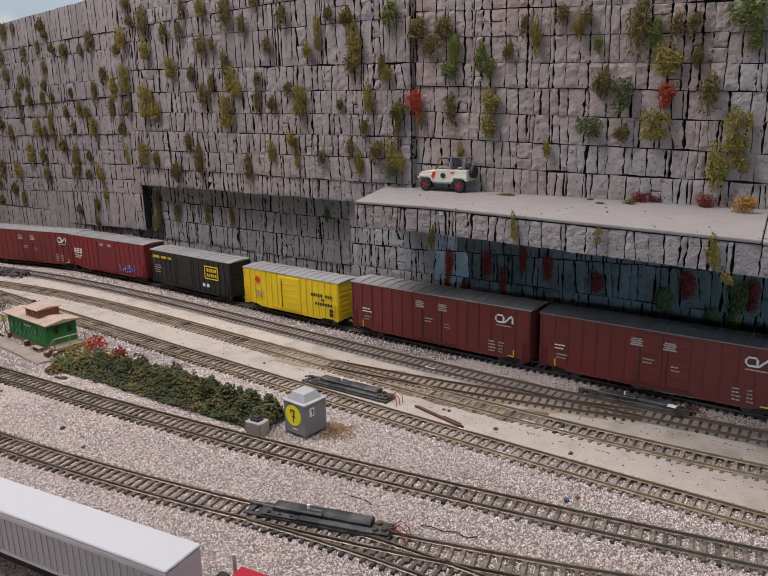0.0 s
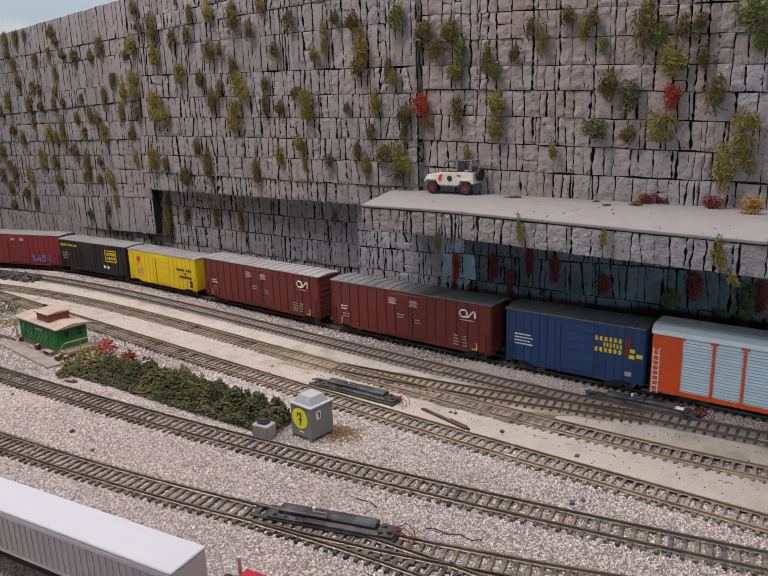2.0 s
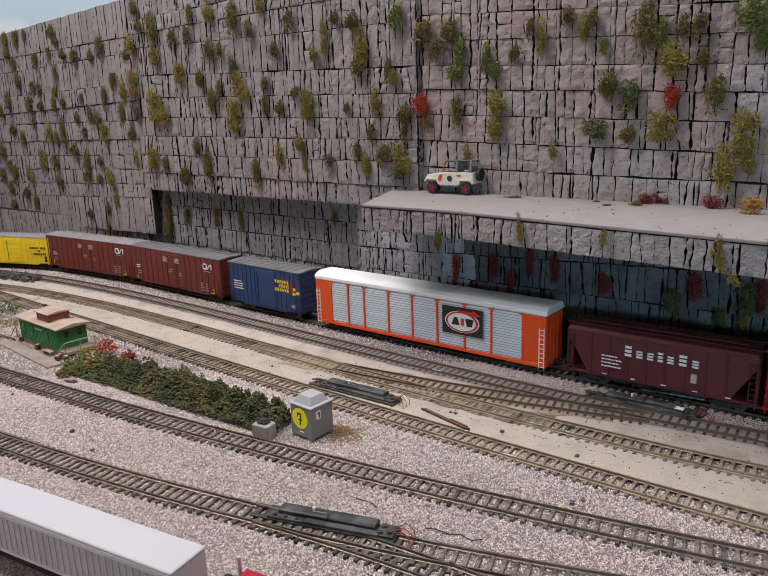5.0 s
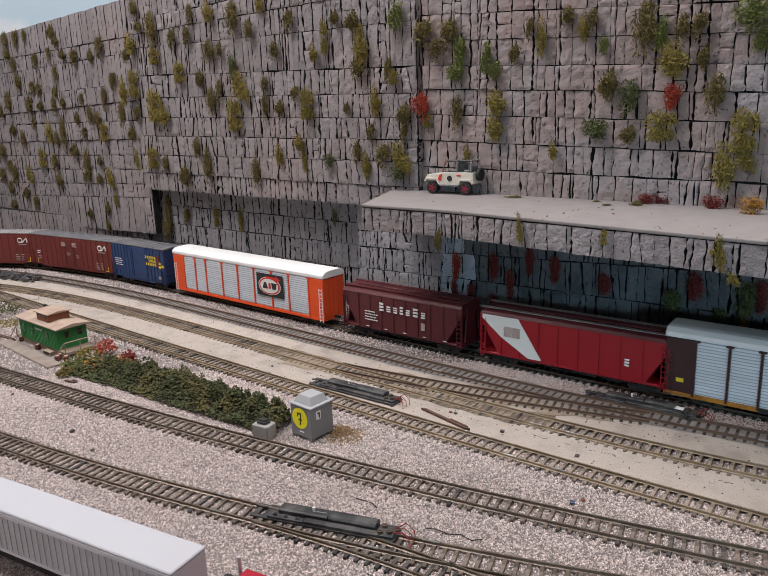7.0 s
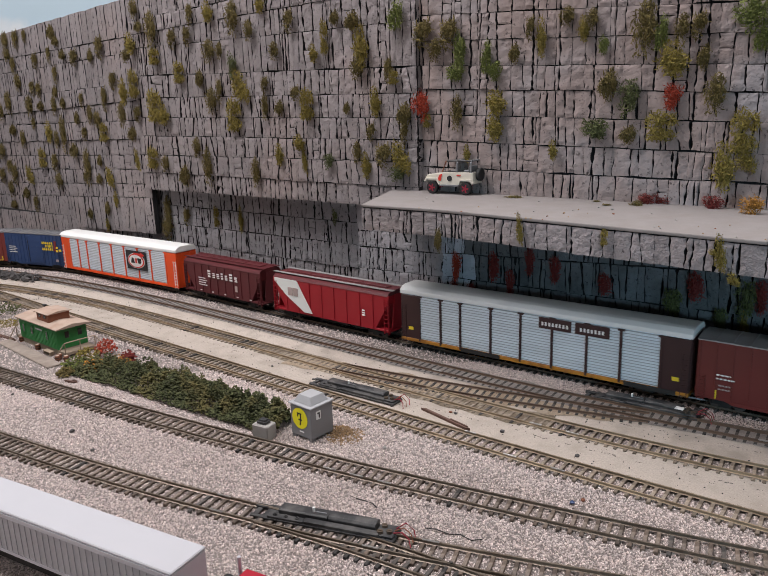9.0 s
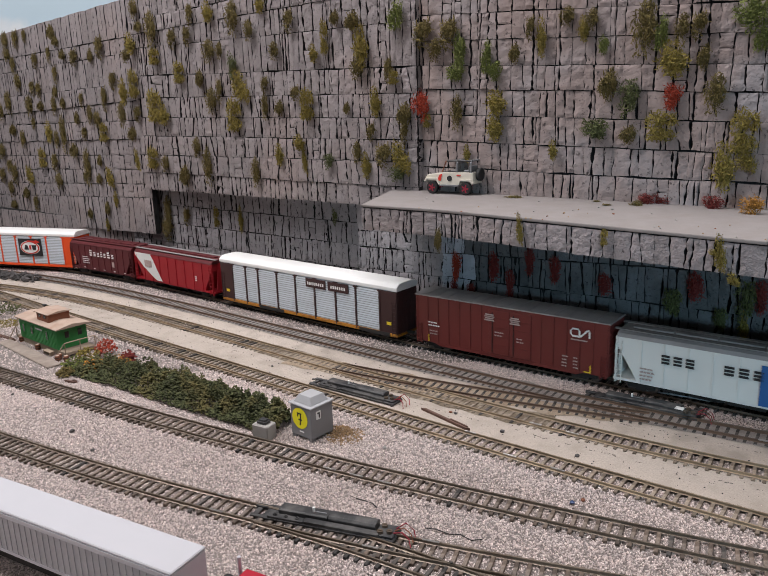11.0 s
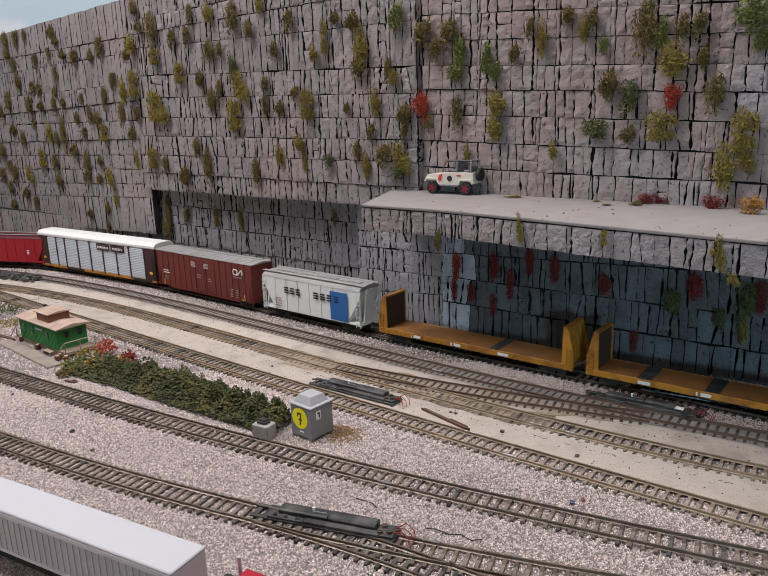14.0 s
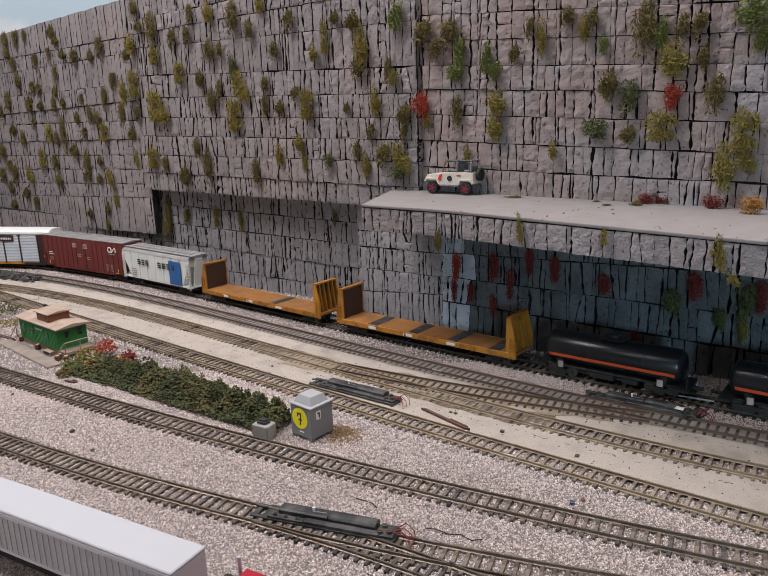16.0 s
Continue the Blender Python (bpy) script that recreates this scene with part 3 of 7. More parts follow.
U_AT, U_LEN = stone_wall("wall_1", "grey carved stone retaining wall with hanging moss", (-0.3483, 1.1200), (0.0411, 0.8320),
    [0.4434, 0.4150, 0.3838, 0.3642, 0.3446, 0.3057, 0.2742, 0.2457, 0.2190, 0.1910, 0.1647, 0.1381],
    [0.4528, 0.4248, 0.4010, 0.3769, 0.3415, 0.2943, 0.2657, 0.2393, 0.2150, 0.1905, 0.1615, 0.1372],
    0.0090, 11, -0.03, 1.01, (0.55, 1))
W0_AT, W0_LEN = stone_wall("wall_2", "grey carved stone wall curving away with moss tufts", (-0.7872, 1.5500), (-0.3745, 1.1500),
    [0.4047, 0.3607, 0.3340, 0.2892, 0.2554, 0.2350, 0.2011, 0.1728, 0.1452, 0.1172, 0.0909, 0.0358],
    [0.4158, 0.3632, 0.3407, 0.2963, 0.2706, 0.2416, 0.2135, 0.1894, 0.1674, 0.1443, 0.1225, 0.0658],
    0.0115, 12, -0.5, 1.055, (0.72, 1), thick=0.005)
L_AT, L_LEN = stone_wall("wall_3", "recessed lower stone wall behind the main track", (-0.3753, 1.1650), (-0.0261, 0.9300),
    [0.1438, 0.1130, 0.0842, 0.0540, 0.0184, -0.0493],
    [0.1323, 0.1068, 0.0777, 0.0460, 0.0166, -0.0368],
    0.0086, 13, -0.09, 1.02, (0, 1), STONE_COLD)
R_AT, R_LEN = stone_wall("wall_4", "pinkish grey stone wall above the ledge", (0.0411, 0.8420), (0.3360, 0.6085),
    [0.4079, 0.3785, 0.3471, 0.3206, 0.2948, 0.2701, 0.2428, 0.2145, 0.1852, 0.1512],
    [0.3688, 0.3475, 0.3260, 0.3017, 0.2769, 0.2545, 0.2302, 0.2042, 0.1798, 0.1436],
    0.0100, 14, -0.12, 1.35, (0, 0.8), STONE_ROSE)
# pale: metres of the left end whose stones carry the painted cool light
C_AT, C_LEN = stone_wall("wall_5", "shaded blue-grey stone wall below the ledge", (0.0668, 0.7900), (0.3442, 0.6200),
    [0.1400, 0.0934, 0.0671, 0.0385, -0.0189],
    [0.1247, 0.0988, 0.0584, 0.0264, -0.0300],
    0.0092, 15, 0, 1.5, (0, 1), STONE_SHADE, pale=0.026)
L2_AT, L2_LEN = stone_wall("wall_6", "stone wall block below the ledge corner", (-0.0288, 0.9050), (0.0685, 0.7900),
    [0.1451, 0.1015, 0.0813, 0.0538, 0.0233, -0.0227],
    [0.1454, 0.1138, 0.0917, 0.0653, 0.0454, -0.0203],
    0.0088, 16, 0, 1.0, (0, 1), STONE_COLD)
W0B_AT, W0B_LEN = stone_wall("wall_7", "dark recessed stone base behind the curved main track", (-0.8323, 1.5700), (-0.3782, 1.1720),
    [0.0614, 0.0122, -0.0275],
    [0.0792, 0.0173, -0.0256],
    0.0125, 17, -0.4, 1.0, (0.6, 1))


def wall_return():
    """Narrow end face of the upper wall where the ledge wall steps back."""
    rng = random.Random(77)
    d = Vector((0.0411 + 0.3483, 0.8320 - 1.1200, 0)).normalized()
    out = Vector((d.y, -d.x, 0))
    end = U_AT(U_LEN * 1.01, 0, 0)
    owner = bpy.data.objects["wall_1"]
    heights = [0.4528, 0.4248, 0.4010, 0.3769, 0.3415, 0.2943, 0.2657, 0.2393, 0.2150, 0.1905, 0.1615]
    at = lambda t, dep, z: end - out * t + d * (dep - 0.002) + Vector((0, 0, z))
    for hi, lo in zip(heights, heights[1:]):
        left, right = Joint(-0.0008, rng, 0.0008), Joint(0.0105, rng, 0.0012)
        v, f, sl = stone(left, right, lambda t: lo + 0.0004, lambda t: hi - 0.0004, at, 0.0024 + rng.uniform(-0.0005, 0.0008), rng, 3, 6)
        one = Shape().add(v, f)
        one.slot = sl
        part("stone", one, STONE, owner)


wall_return()

# ledge with its carved front face
LEDGE_Z = 0.158
FRONT = [(-0.0204, 0.7305), (0.0556, 0.6760), (0.2352, 0.5028), (0.2602, 0.4801), (0.4260, 0.3195)]
BACK = [(0.59, 0.39), (0.333, 0.6065), (0.0435, 0.858), (0.028, 0.87)]


def ledge():
    s = Shape().prism(FRONT[:4] + [(0.336, 0.6105), (0.0435, 0.858), (0.018, 0.862)], LEDGE_Z - 0.0028, LEDGE_Z, "z")
    slab = tagged(part("ledge_slab", s, SLAB, None, "", 0.0008), "pale dusty flat ledge slab jutting from the stone wall", "ledge", kind="structure")
    s2 = Shape().prism([(0.2608, 0.4796), (0.4260, 0.3195), (0.59, 0.39), (0.3366, 0.610)], LEDGE_Z - 0.0036, LEDGE_Z - 0.0008, "z")
    tagged(part("ledge_slab", s2, SLAB, None, "", 0.0008), "pale dusty flat ledge slab beside a joint", "ledge", kind="structure")
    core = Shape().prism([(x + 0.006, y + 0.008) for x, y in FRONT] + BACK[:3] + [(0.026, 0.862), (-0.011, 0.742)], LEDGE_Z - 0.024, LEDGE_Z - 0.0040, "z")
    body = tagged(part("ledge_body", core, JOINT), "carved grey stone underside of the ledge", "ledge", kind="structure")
    rng = random.Random(31)
    for (x0, y0), (x1, y1) in zip(FRONT, FRONT[1:]):
        a, b = Vector((x0, y0, 0)), Vector((x1, y1, 0))
        ln = (b - a).length
        d = (b - a) / ln
        out = Vector((d.y, -d.x, 0))
        at = lambda t, dep, z: a + d * t + out * (dep - 0.003) + Vector((0, 0, z))
        foot = bed_line(lambda t: LEDGE_Z - 0.026, 40 + x0 * 9, 0.001, 1)
        head = bed_line(lambda t: LEDGE_Z - 0.0036, 60 + x0 * 9, 0.0006, -1)
        row = groove_row(0.0, ln, 0.0105, 0.0018, rng)
        for jl, jr in zip(row, row[1:]):
            v, f, sl = stone(jl, jr, foot, head, at, 0.0025 + rng.uniform(-0.0007, 0.0007), rng)
            one = Shape().add(v, f)
            one.slot = sl
            part("stone", one, STONE, body)


ledge()

# ---- the freight train; each car: x along the track, -y the near side, z from the rail head ----
HALF = 0.0182


def running_gear(car, length, sill=0.009, inset=0.024):
    for cx in (-length / 2 + inset, length / 2 - inset):
        bogie = part("bogie", Shape().box(cx - 0.012, cx + 0.012, -0.0135, -0.0115, 0.0035, 0.0075, 0.0004).box(cx - 0.012, cx + 0.012, 0.0115, 0.0135, 0.0035, 0.0075, 0.0004)
                     .box(cx - 0.003, cx + 0.003, -0.0125, 0.0125, 0.0045, 0.0085).box(cx - 0.0045, cx + 0.0045, -0.0139, -0.0135, 0.002, 0.008), STEELD, car)
        for wx in (cx - 0.0095, cx + 0.0095):
            s = Shape().cyl((wx, 0.0049), 0.0009, -0.012, 0.012, "y", 8)
            for y in (-0.0105, 0.0081):
                s.cyl((wx, 0.0049), 0.0048, y, y + 0.0024, "y", 18).cyl((wx, 0.0049), 0.0055, y + (0.0019 if y < 0 else 0), y + (0.0024 if y < 0 else 0.0005), "y", 18)
            part("wheel", s, WHEEL, bogie, "dark steel wheelset")
    for sx in (-1, 1):
        x = sx * length / 2
        part("coupler", Shape().box(min(x, x + sx * 0.009), max(x, x + sx * 0.009), -0.0012, 0.0012, 0.0075, 0.0105, 0.0003), STEELD, car)
    part("underframe", Shape().box(-length / 2 + 0.004, length / 2 - 0.004, -0.003, 0.003, 0.006, sill + 0.001).box(-0.018, 0.004, -0.012, -0.004, 0.0045, sill).box(0.012, 0.026, -0.013, -0.006, 0.005, sill), STEELD, car)


def ladder(car, x, z0, z1, material, side=-1, width=0.0055, rungs=7, name="ladder"):
    y = side * HALF
    s = Shape()
    for sx in (x - width / 2, x + width / 2):
        s.box(sx - 0.0003, sx + 0.0003, min(y, y + side * 0.0009), max(y, y + side * 0.0009), z0, z1)
    for k in range(rungs):
        z = z0 + (z1 - z0) * (k + 0.5) / rungs
        s.box(x - width / 2, x + width / 2, min(y + side * 0.0003, y + side * 0.0010), max(y + side * 0.0003, y + side * 0.0010), z - 0.0002, z + 0.0003)
    return part(name, s, material, car)


def decal(car, x0, x1, z0, z1, material, name="marking", label="", proud=0.0011):
    return part(name, Shape().box(x0, x1, -HALF - proud, -HALF - proud + 0.0004, z0, z1), material, car, label)


def glyph_row(car, x0, x1, z0, z1, count, material, name="lettering_bar", proud=0.0011, gaps=()):
    """A row of plain letter-sized bars."""
    step = (x1 - x0) / count
    y0, y1 = -HALF - proud, -HALF - proud + 0.0004
    s = Shape()
    for i in range(count):
        if i in gaps:
            continue
        rows, a, b = (3, 0.16, 0.84) if z1 - z0 > 0.006 else (1, 0.22, 0.78)
        for k in range(rows):
            h = (z1 - z0) / (1.6 * rows - 0.6)
            s.box(x0 + (i + a) * step, x0 + (i + b) * step, y0, y1, z0 + 1.6 * h * k, z0 + 1.6 * h * k + h)
    return part(name, s, material, car)


def small_print(car, x, z, rows, material, w=0.012):
    rng = random.Random(int(abs(x) * 1e5))
    s = Shape()
    for r in range(rows):
        q = x
        while q < x + w * rng.uniform(0.6, 1):
            e = q + rng.uniform(0.001, 0.003)
            s.box(q, e, -HALF - 0.0011, -HALF - 0.0007, z - r * 0.0032, z - r * 0.0032 + 0.0012)
            q = e + 0.0007
    return part("small_marking", s, material, car)


def boxcar(label, length, top, paint, roof, door_x, door_w, double=False, ribs=True, sill=0.009, posts=16, group="freight cars of the train"):
    car = empty("boxcar", Matrix(), label, "freight car", group)
    h = length / 2
    part("body", Shape().box(-h, h, -HALF, HALF, sill, top, 0.0004), paint, car)
    eave = 0.0006
    part("side_sill", Shape().prism([(-h + 0.03, sill - 0.0022), (h - 0.03, sill - 0.0022), (h - 0.022, sill + 0.001), (-h + 0.022, sill + 0.001)], -HALF - 0.0004, -HALF + 0.001, "y"), paint, car)
    r = Shape().prism([(-HALF - eave, top - 0.0004), (HALF + eave, top - 0.0004), (HALF + eave, top + 0.0006), (0, top + 0.0022), (-HALF - eave, top + 0.0006)], -h - 0.0008, h + 0.0008, "x")
    roof_ob = part("roof", r, roof, car)
    n = max(10, int(length / 0.0125))
    seam = Shape()
    for k in range(1, n):
        x = -h + length * k / n
        seam.prism([(-HALF - eave, top + 0.0005), (0, top + 0.0021), (HALF + eave, top + 0.0005), (HALF + eave, top + 0.0012), (0, top + 0.0028), (-HALF - eave, top + 0.0012)], x - 0.0004, x + 0.0004, "x")
    part("roof_seams", seam, roof, roof_ob)
    spans = [(door_x - door_w / 2, door_x + door_w / 2)]
    if ribs:
        for k in range(posts + 1):
            x = -h + 0.002 + (length - 0.004) * k / posts
            if spans[0][0] < x < spans[0][1]:
                continue
            for y in (-1, 1):
                s = Shape().box(x - 0.0006, x + 0.0006, min(y * HALF, y * (HALF + 0.0007)), max(y * HALF, y * (HALF + 0.0007)), sill + 0.0005, top - 0.001)
                part("side_post", s, paint, car)
    leaves = [spans[0]] if not double else [(spans[0][0], door_x - 0.0003), (door_x + 0.0003, spans[0][1])]
    for x0, x1 in leaves:
        s = Shape().box(x0, x1, -HALF - 0.0008, -HALF + 0.0002, sill + 0.002, top - 0.003, 0.0003)
        for k in range(1, 5):
            z = sill + 0.002 + (top - 0.005 - sill) * k / 5
            s.box(x0 + 0.001, x1 - 0.001, -HALF - 0.0012, -HALF - 0.0007, z - 0.0004, z + 0.0004)
        door = part("door", s, paint, car)
        part("door_bar", Shape().box(x0 + 0.004, x0 + 0.0046, -HALF - 0.0016, -HALF - 0.0011, sill + 0.003, top - 0.006), STEELD, door)
    part("door_track", Shape().box(spans[0][0] - 0.012, spans[0][1] + 0.002, -HALF - 0.0013, -HALF - 0.0003, sill + 0.0005, sill + 0.0016), paint, car)
    for sx in (-1, 1):
        ladder(car, sx * (h - 0.0045), sill - 0.002, sill + 0.020, paint)
        es = Shape()
        for k in range(6):
            z = sill + 0.006 + (top - sill - 0.01) * k / 6
            es.box(min(sx * h, sx * (h + 0.0006)), max(sx * h, sx * (h + 0.0006)), -HALF + 0.002, HALF - 0.002, z, z + 0.0025)
        part("end_rib", es, paint, car)
    running_gear(car, length, sill)
    return car


def noodle_mark(car, x, z, w, h, material):
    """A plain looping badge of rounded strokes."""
    y = -HALF - 0.0014
    s = Shape()
    r = h * 0.13
    a, b, c = x, x + w * 0.46, x + w
    s.tube([(b, y, z), (a + h * 0.25, y, z), (a, y, z + h * 0.3), (a, y, z + h * 0.7), (a + h * 0.25, y, z + h), (b - h * 0.2, y, z + h), (b, y, z + h * 0.8), (b, y, z + h * 0.2), (b + h * 0.1, y, z), (b + h * 0.25, y, z + h * 0.1), (c - h * 0.35, y, z + h * 0.92), (c - h * 0.12, y, z + h), (c, y, z + h * 0.8), (c, y, z)], r, 5)
    return part("badge", s, material, car, "white looping badge")


def oxide_car(label, length, roof, marks=True):
    car = boxcar(label, length, 0.0595, CNRED, roof, 0.006, 0.046, True)
    h = length / 2
    noodle_mark(car, h - 0.036, 0.0440, 0.0180, 0.0070, WHITEDEC)
    decal(car, h - 0.036, h - 0.020, 0.0400, 0.0411, GREYDEC)
    for x in (-0.016, 0.012):
        for k in range(4):
            decal(car, x - 0.0055 + 0.001 * (k % 2), x + 0.0055 - 0.001 * (k % 2), 0.0445 + k * 0.0019, 0.0458 + k * 0.0019, GREYDEC, "faded_panel", proud=0.0017)
    small_print(car, -h + 0.016, 0.031, 2, WHITEDEC, 0.013)
    small_print(car, -h + 0.018, 0.022, 2, GREYDEC, 0.010)
    small_print(car, h - 0.044, 0.022, 4, GREYDEC, 0.006)
    small_print(car, h - 0.033, 0.022, 4, GREYDEC, 0.005)
    small_print(car, -0.010, 0.033, 2, GREYDEC, 0.010)
    small_print(car, 0.014, 0.030, 2, GREYDEC, 0.008)
    decal(car, h - 0.017, h - 0.016, 0.0105, 0.018, YELDEC, "yellow_mark")
    decal(car, h - 0.0225, h - 0.017, 0.0105, 0.0115, YELDEC, "yellow_mark")
    decal(car, -h + 0.016, -h + 0.017, 0.0105, 0.018, YELDEC, "yellow_mark")
    return car


def autorack(label, length, frame_paint, sill_paint, roof_paint):
    car = empty("autorack_car", Matrix(), label, "freight car", "freight cars of the train")
    h, top, sill = length / 2, 0.0665, 0.0075
    eave = top - 0.0085
    part("body", Shape().box(-h + 0.001, h - 0.001, -HALF + 0.0012, HALF - 0.0012, sill, eave), SILVER, car, "silver inner screen")
    prof = [(-HALF - 0.0006, eave), (HALF + 0.0006, eave), (HALF + 0.0006, eave + 0.004), (HALF - 0.004, top - 0.001), (HALF - 0.009, top), (-HALF + 0.009, top), (-HALF + 0.004, top - 0.001), (-HALF - 0.0006, eave + 0.004)]
    part("roof", Shape().prism(prof, -h - 0.001, h + 0.001, "x"), roof_paint, car, "", 0.0006)
    part("side_sill", Shape().box(-h, h, -HALF - 0.0006, HALF + 0.0006, sill - 0.0015, sill + 0.0022, 0.0003), sill_paint, car)
    end = 0.024
    xs = [-h + end + (length - 2 * end) * k for k in (0.0, 0.105, 0.20, 0.34, 0.47, 0.60, 0.735, 0.86, 1.0)]
    for k, (x0, x1) in enumerate(zip(xs, xs[1:])):
        n = 17
        for y in (-1, 1):
            y0, y1 = sorted((y * (HALF - 0.0013), y * (HALF - 0.0009)))
            panel = part("screen_panel", Shape().box(x0 + 0.0011, x1 - 0.0011, y0, y1, sill + 0.003, eave - 0.001), SCREEN, car, "corrugated silver screen panel")
            for j in range(n if y < 0 else 0):
                z = sill + 0.004 + (eave - sill - 0.005) * j / n
                part("slat", Shape().box(x0 + 0.0012, x1 - 0.0012, -HALF + 0.0001, -HALF + 0.0012, z, z + (eave - sill - 0.005) / n * 0.66), SILVER, panel)
    for x in xs:
        for y in (-1, 1):
            y0, y1 = sorted((y * (HALF - 0.001), y * (HALF + 0.0009)))
            part("side_post", Shape().prism([(x - 0.0010, sill), (x + 0.0010, sill), (x + 0.0010, eave - 0.0024), (x + 0.003, eave - 0.0022), (x + 0.003, eave - 0.0008), (x - 0.003, eave - 0.0008), (x - 0.003, eave - 0.0022), (x - 0.0010, eave - 0.0024)], y0, y1, "y"), frame_paint, car)
    for sx in (-1, 1):
        x0, x1 = sorted((sx * h, sx * (h - end)))
        s = Shape().box(x0, x1, -HALF - 0.0003, HALF + 0.0003, sill, eave - 0.0008, 0.0004)
        for k in range(5):
            s.box(sx * h - 0.0006, sx * h + 0.0006, -HALF + 0.002 + k * 0.0075, -HALF + 0.004 + k * 0.0075, sill + 0.002, eave - 0.003)
        part("end_door", s, frame_paint, car)
        ladder(car, sx * (h - 0.004), sill - 0.003, eave - 0.012, WHITEDEC if frame_paint is ORANGE else frame_paint, -1, 0.005, 9)
    running_gear(car, length, sill, 0.034)
    return car


def hopper(label, length, top, paint, sill=0.011, ribs=9, roof_paint=None, round_side=False, rails=None):
    car = empty("covered_hopper", Matrix(), label, "freight car", "freight cars of the train")
    h = length / 2
    eave = top - 0.005
    side = [(-h + 0.003, eave), (-h + 0.003, eave - 0.010), (-h + 0.019, sill + 0.004), (-h + 0.021, sill), (h - 0.021, sill), (h - 0.019, sill + 0.004), (h - 0.003, eave - 0.010), (h - 0.003, eave)]
    part("body", Shape().prism(side, -HALF + 0.0006, HALF - 0.0006, "y"), paint, car, "", 0.0005)
    roof = part("roof", Shape().prism([(-HALF, eave - 0.0005), (HALF, eave - 0.0005), (HALF - 0.002, eave + 0.0025), (HALF - 0.008, top), (-HALF + 0.008, top), (-HALF + 0.002, eave + 0.0025)], -h + 0.002, h - 0.002, "x"), roof_paint or paint, car)
    for k in range(4):
        x0 = -h + 0.012 + (length - 0.024) * k / 4
        part("hatch", Shape().box(x0, x0 + (length - 0.030) / 4, -0.004, 0.004, top, top + 0.0014, 0.0004), roof_paint or paint, roof)
    walkway = Shape()
    for y in (-0.0115, 0.0115):
        walkway.box(-h - 0.002, h + 0.002, y - 0.0025, y + 0.0025, top + 0.0002, top + 0.0007)
    part("running_board", walkway, rails or roof_paint or paint, roof)
    for k in range(ribs):
        x = -h + 0.024 + (length - 0.048) * k / (ribs - 1)
        for y in (-1, 1):
            y0, y1 = sorted((y * (HALF - 0.0007), y * (HALF + 0.0003)))
            part("side_post", Shape().box(x - 0.0005, x + 0.0005, y0, y1, sill + 0.0005, eave - 0.0005), paint, car)
    part("side_sill", Shape().box(-h, h, -HALF + 0.0005, HALF - 0.0005, sill - 0.001, sill + 0.0014, 0.0003), paint, car)
    for sx in (-1, 1):
        x = sx * (h - 0.002)
        for y in (-HALF + 0.0012, HALF - 0.0012):
            part("corner_post", Shape().box(x - 0.0009, x + 0.0009, y - 0.0008, y + 0.0008, sill - 0.003, eave), paint, car)
        ladder(car, sx * (h - 0.0045), sill - 0.003, eave - 0.004, paint, -1, 0.0055, 8)
        part("end_frame", Shape().box(min(x, x + sx * 0.001), max(x, x + sx * 0.001), -HALF + 0.002, HALF - 0.002, sill + 0.0015, sill + 0.003).prism([(-0.012, sill), (0.012, sill), (0.006, eave), (-0.006, eave)], x - 0.0008, x + 0.0008, "x"), paint, car)
    s = Shape()
    for k in range(3):
        x = -h + 0.05 + (length - 0.1) * k / 2
        s.prism([(x - 0.020, sill), (x + 0.020, sill), (x + 0.006, 0.0045), (x - 0.006, 0.0045)], -0.012, 0.012, "y")
    part("discharge_bay", s, STEELD, car)
    running_gear(car, length, sill)
    return car


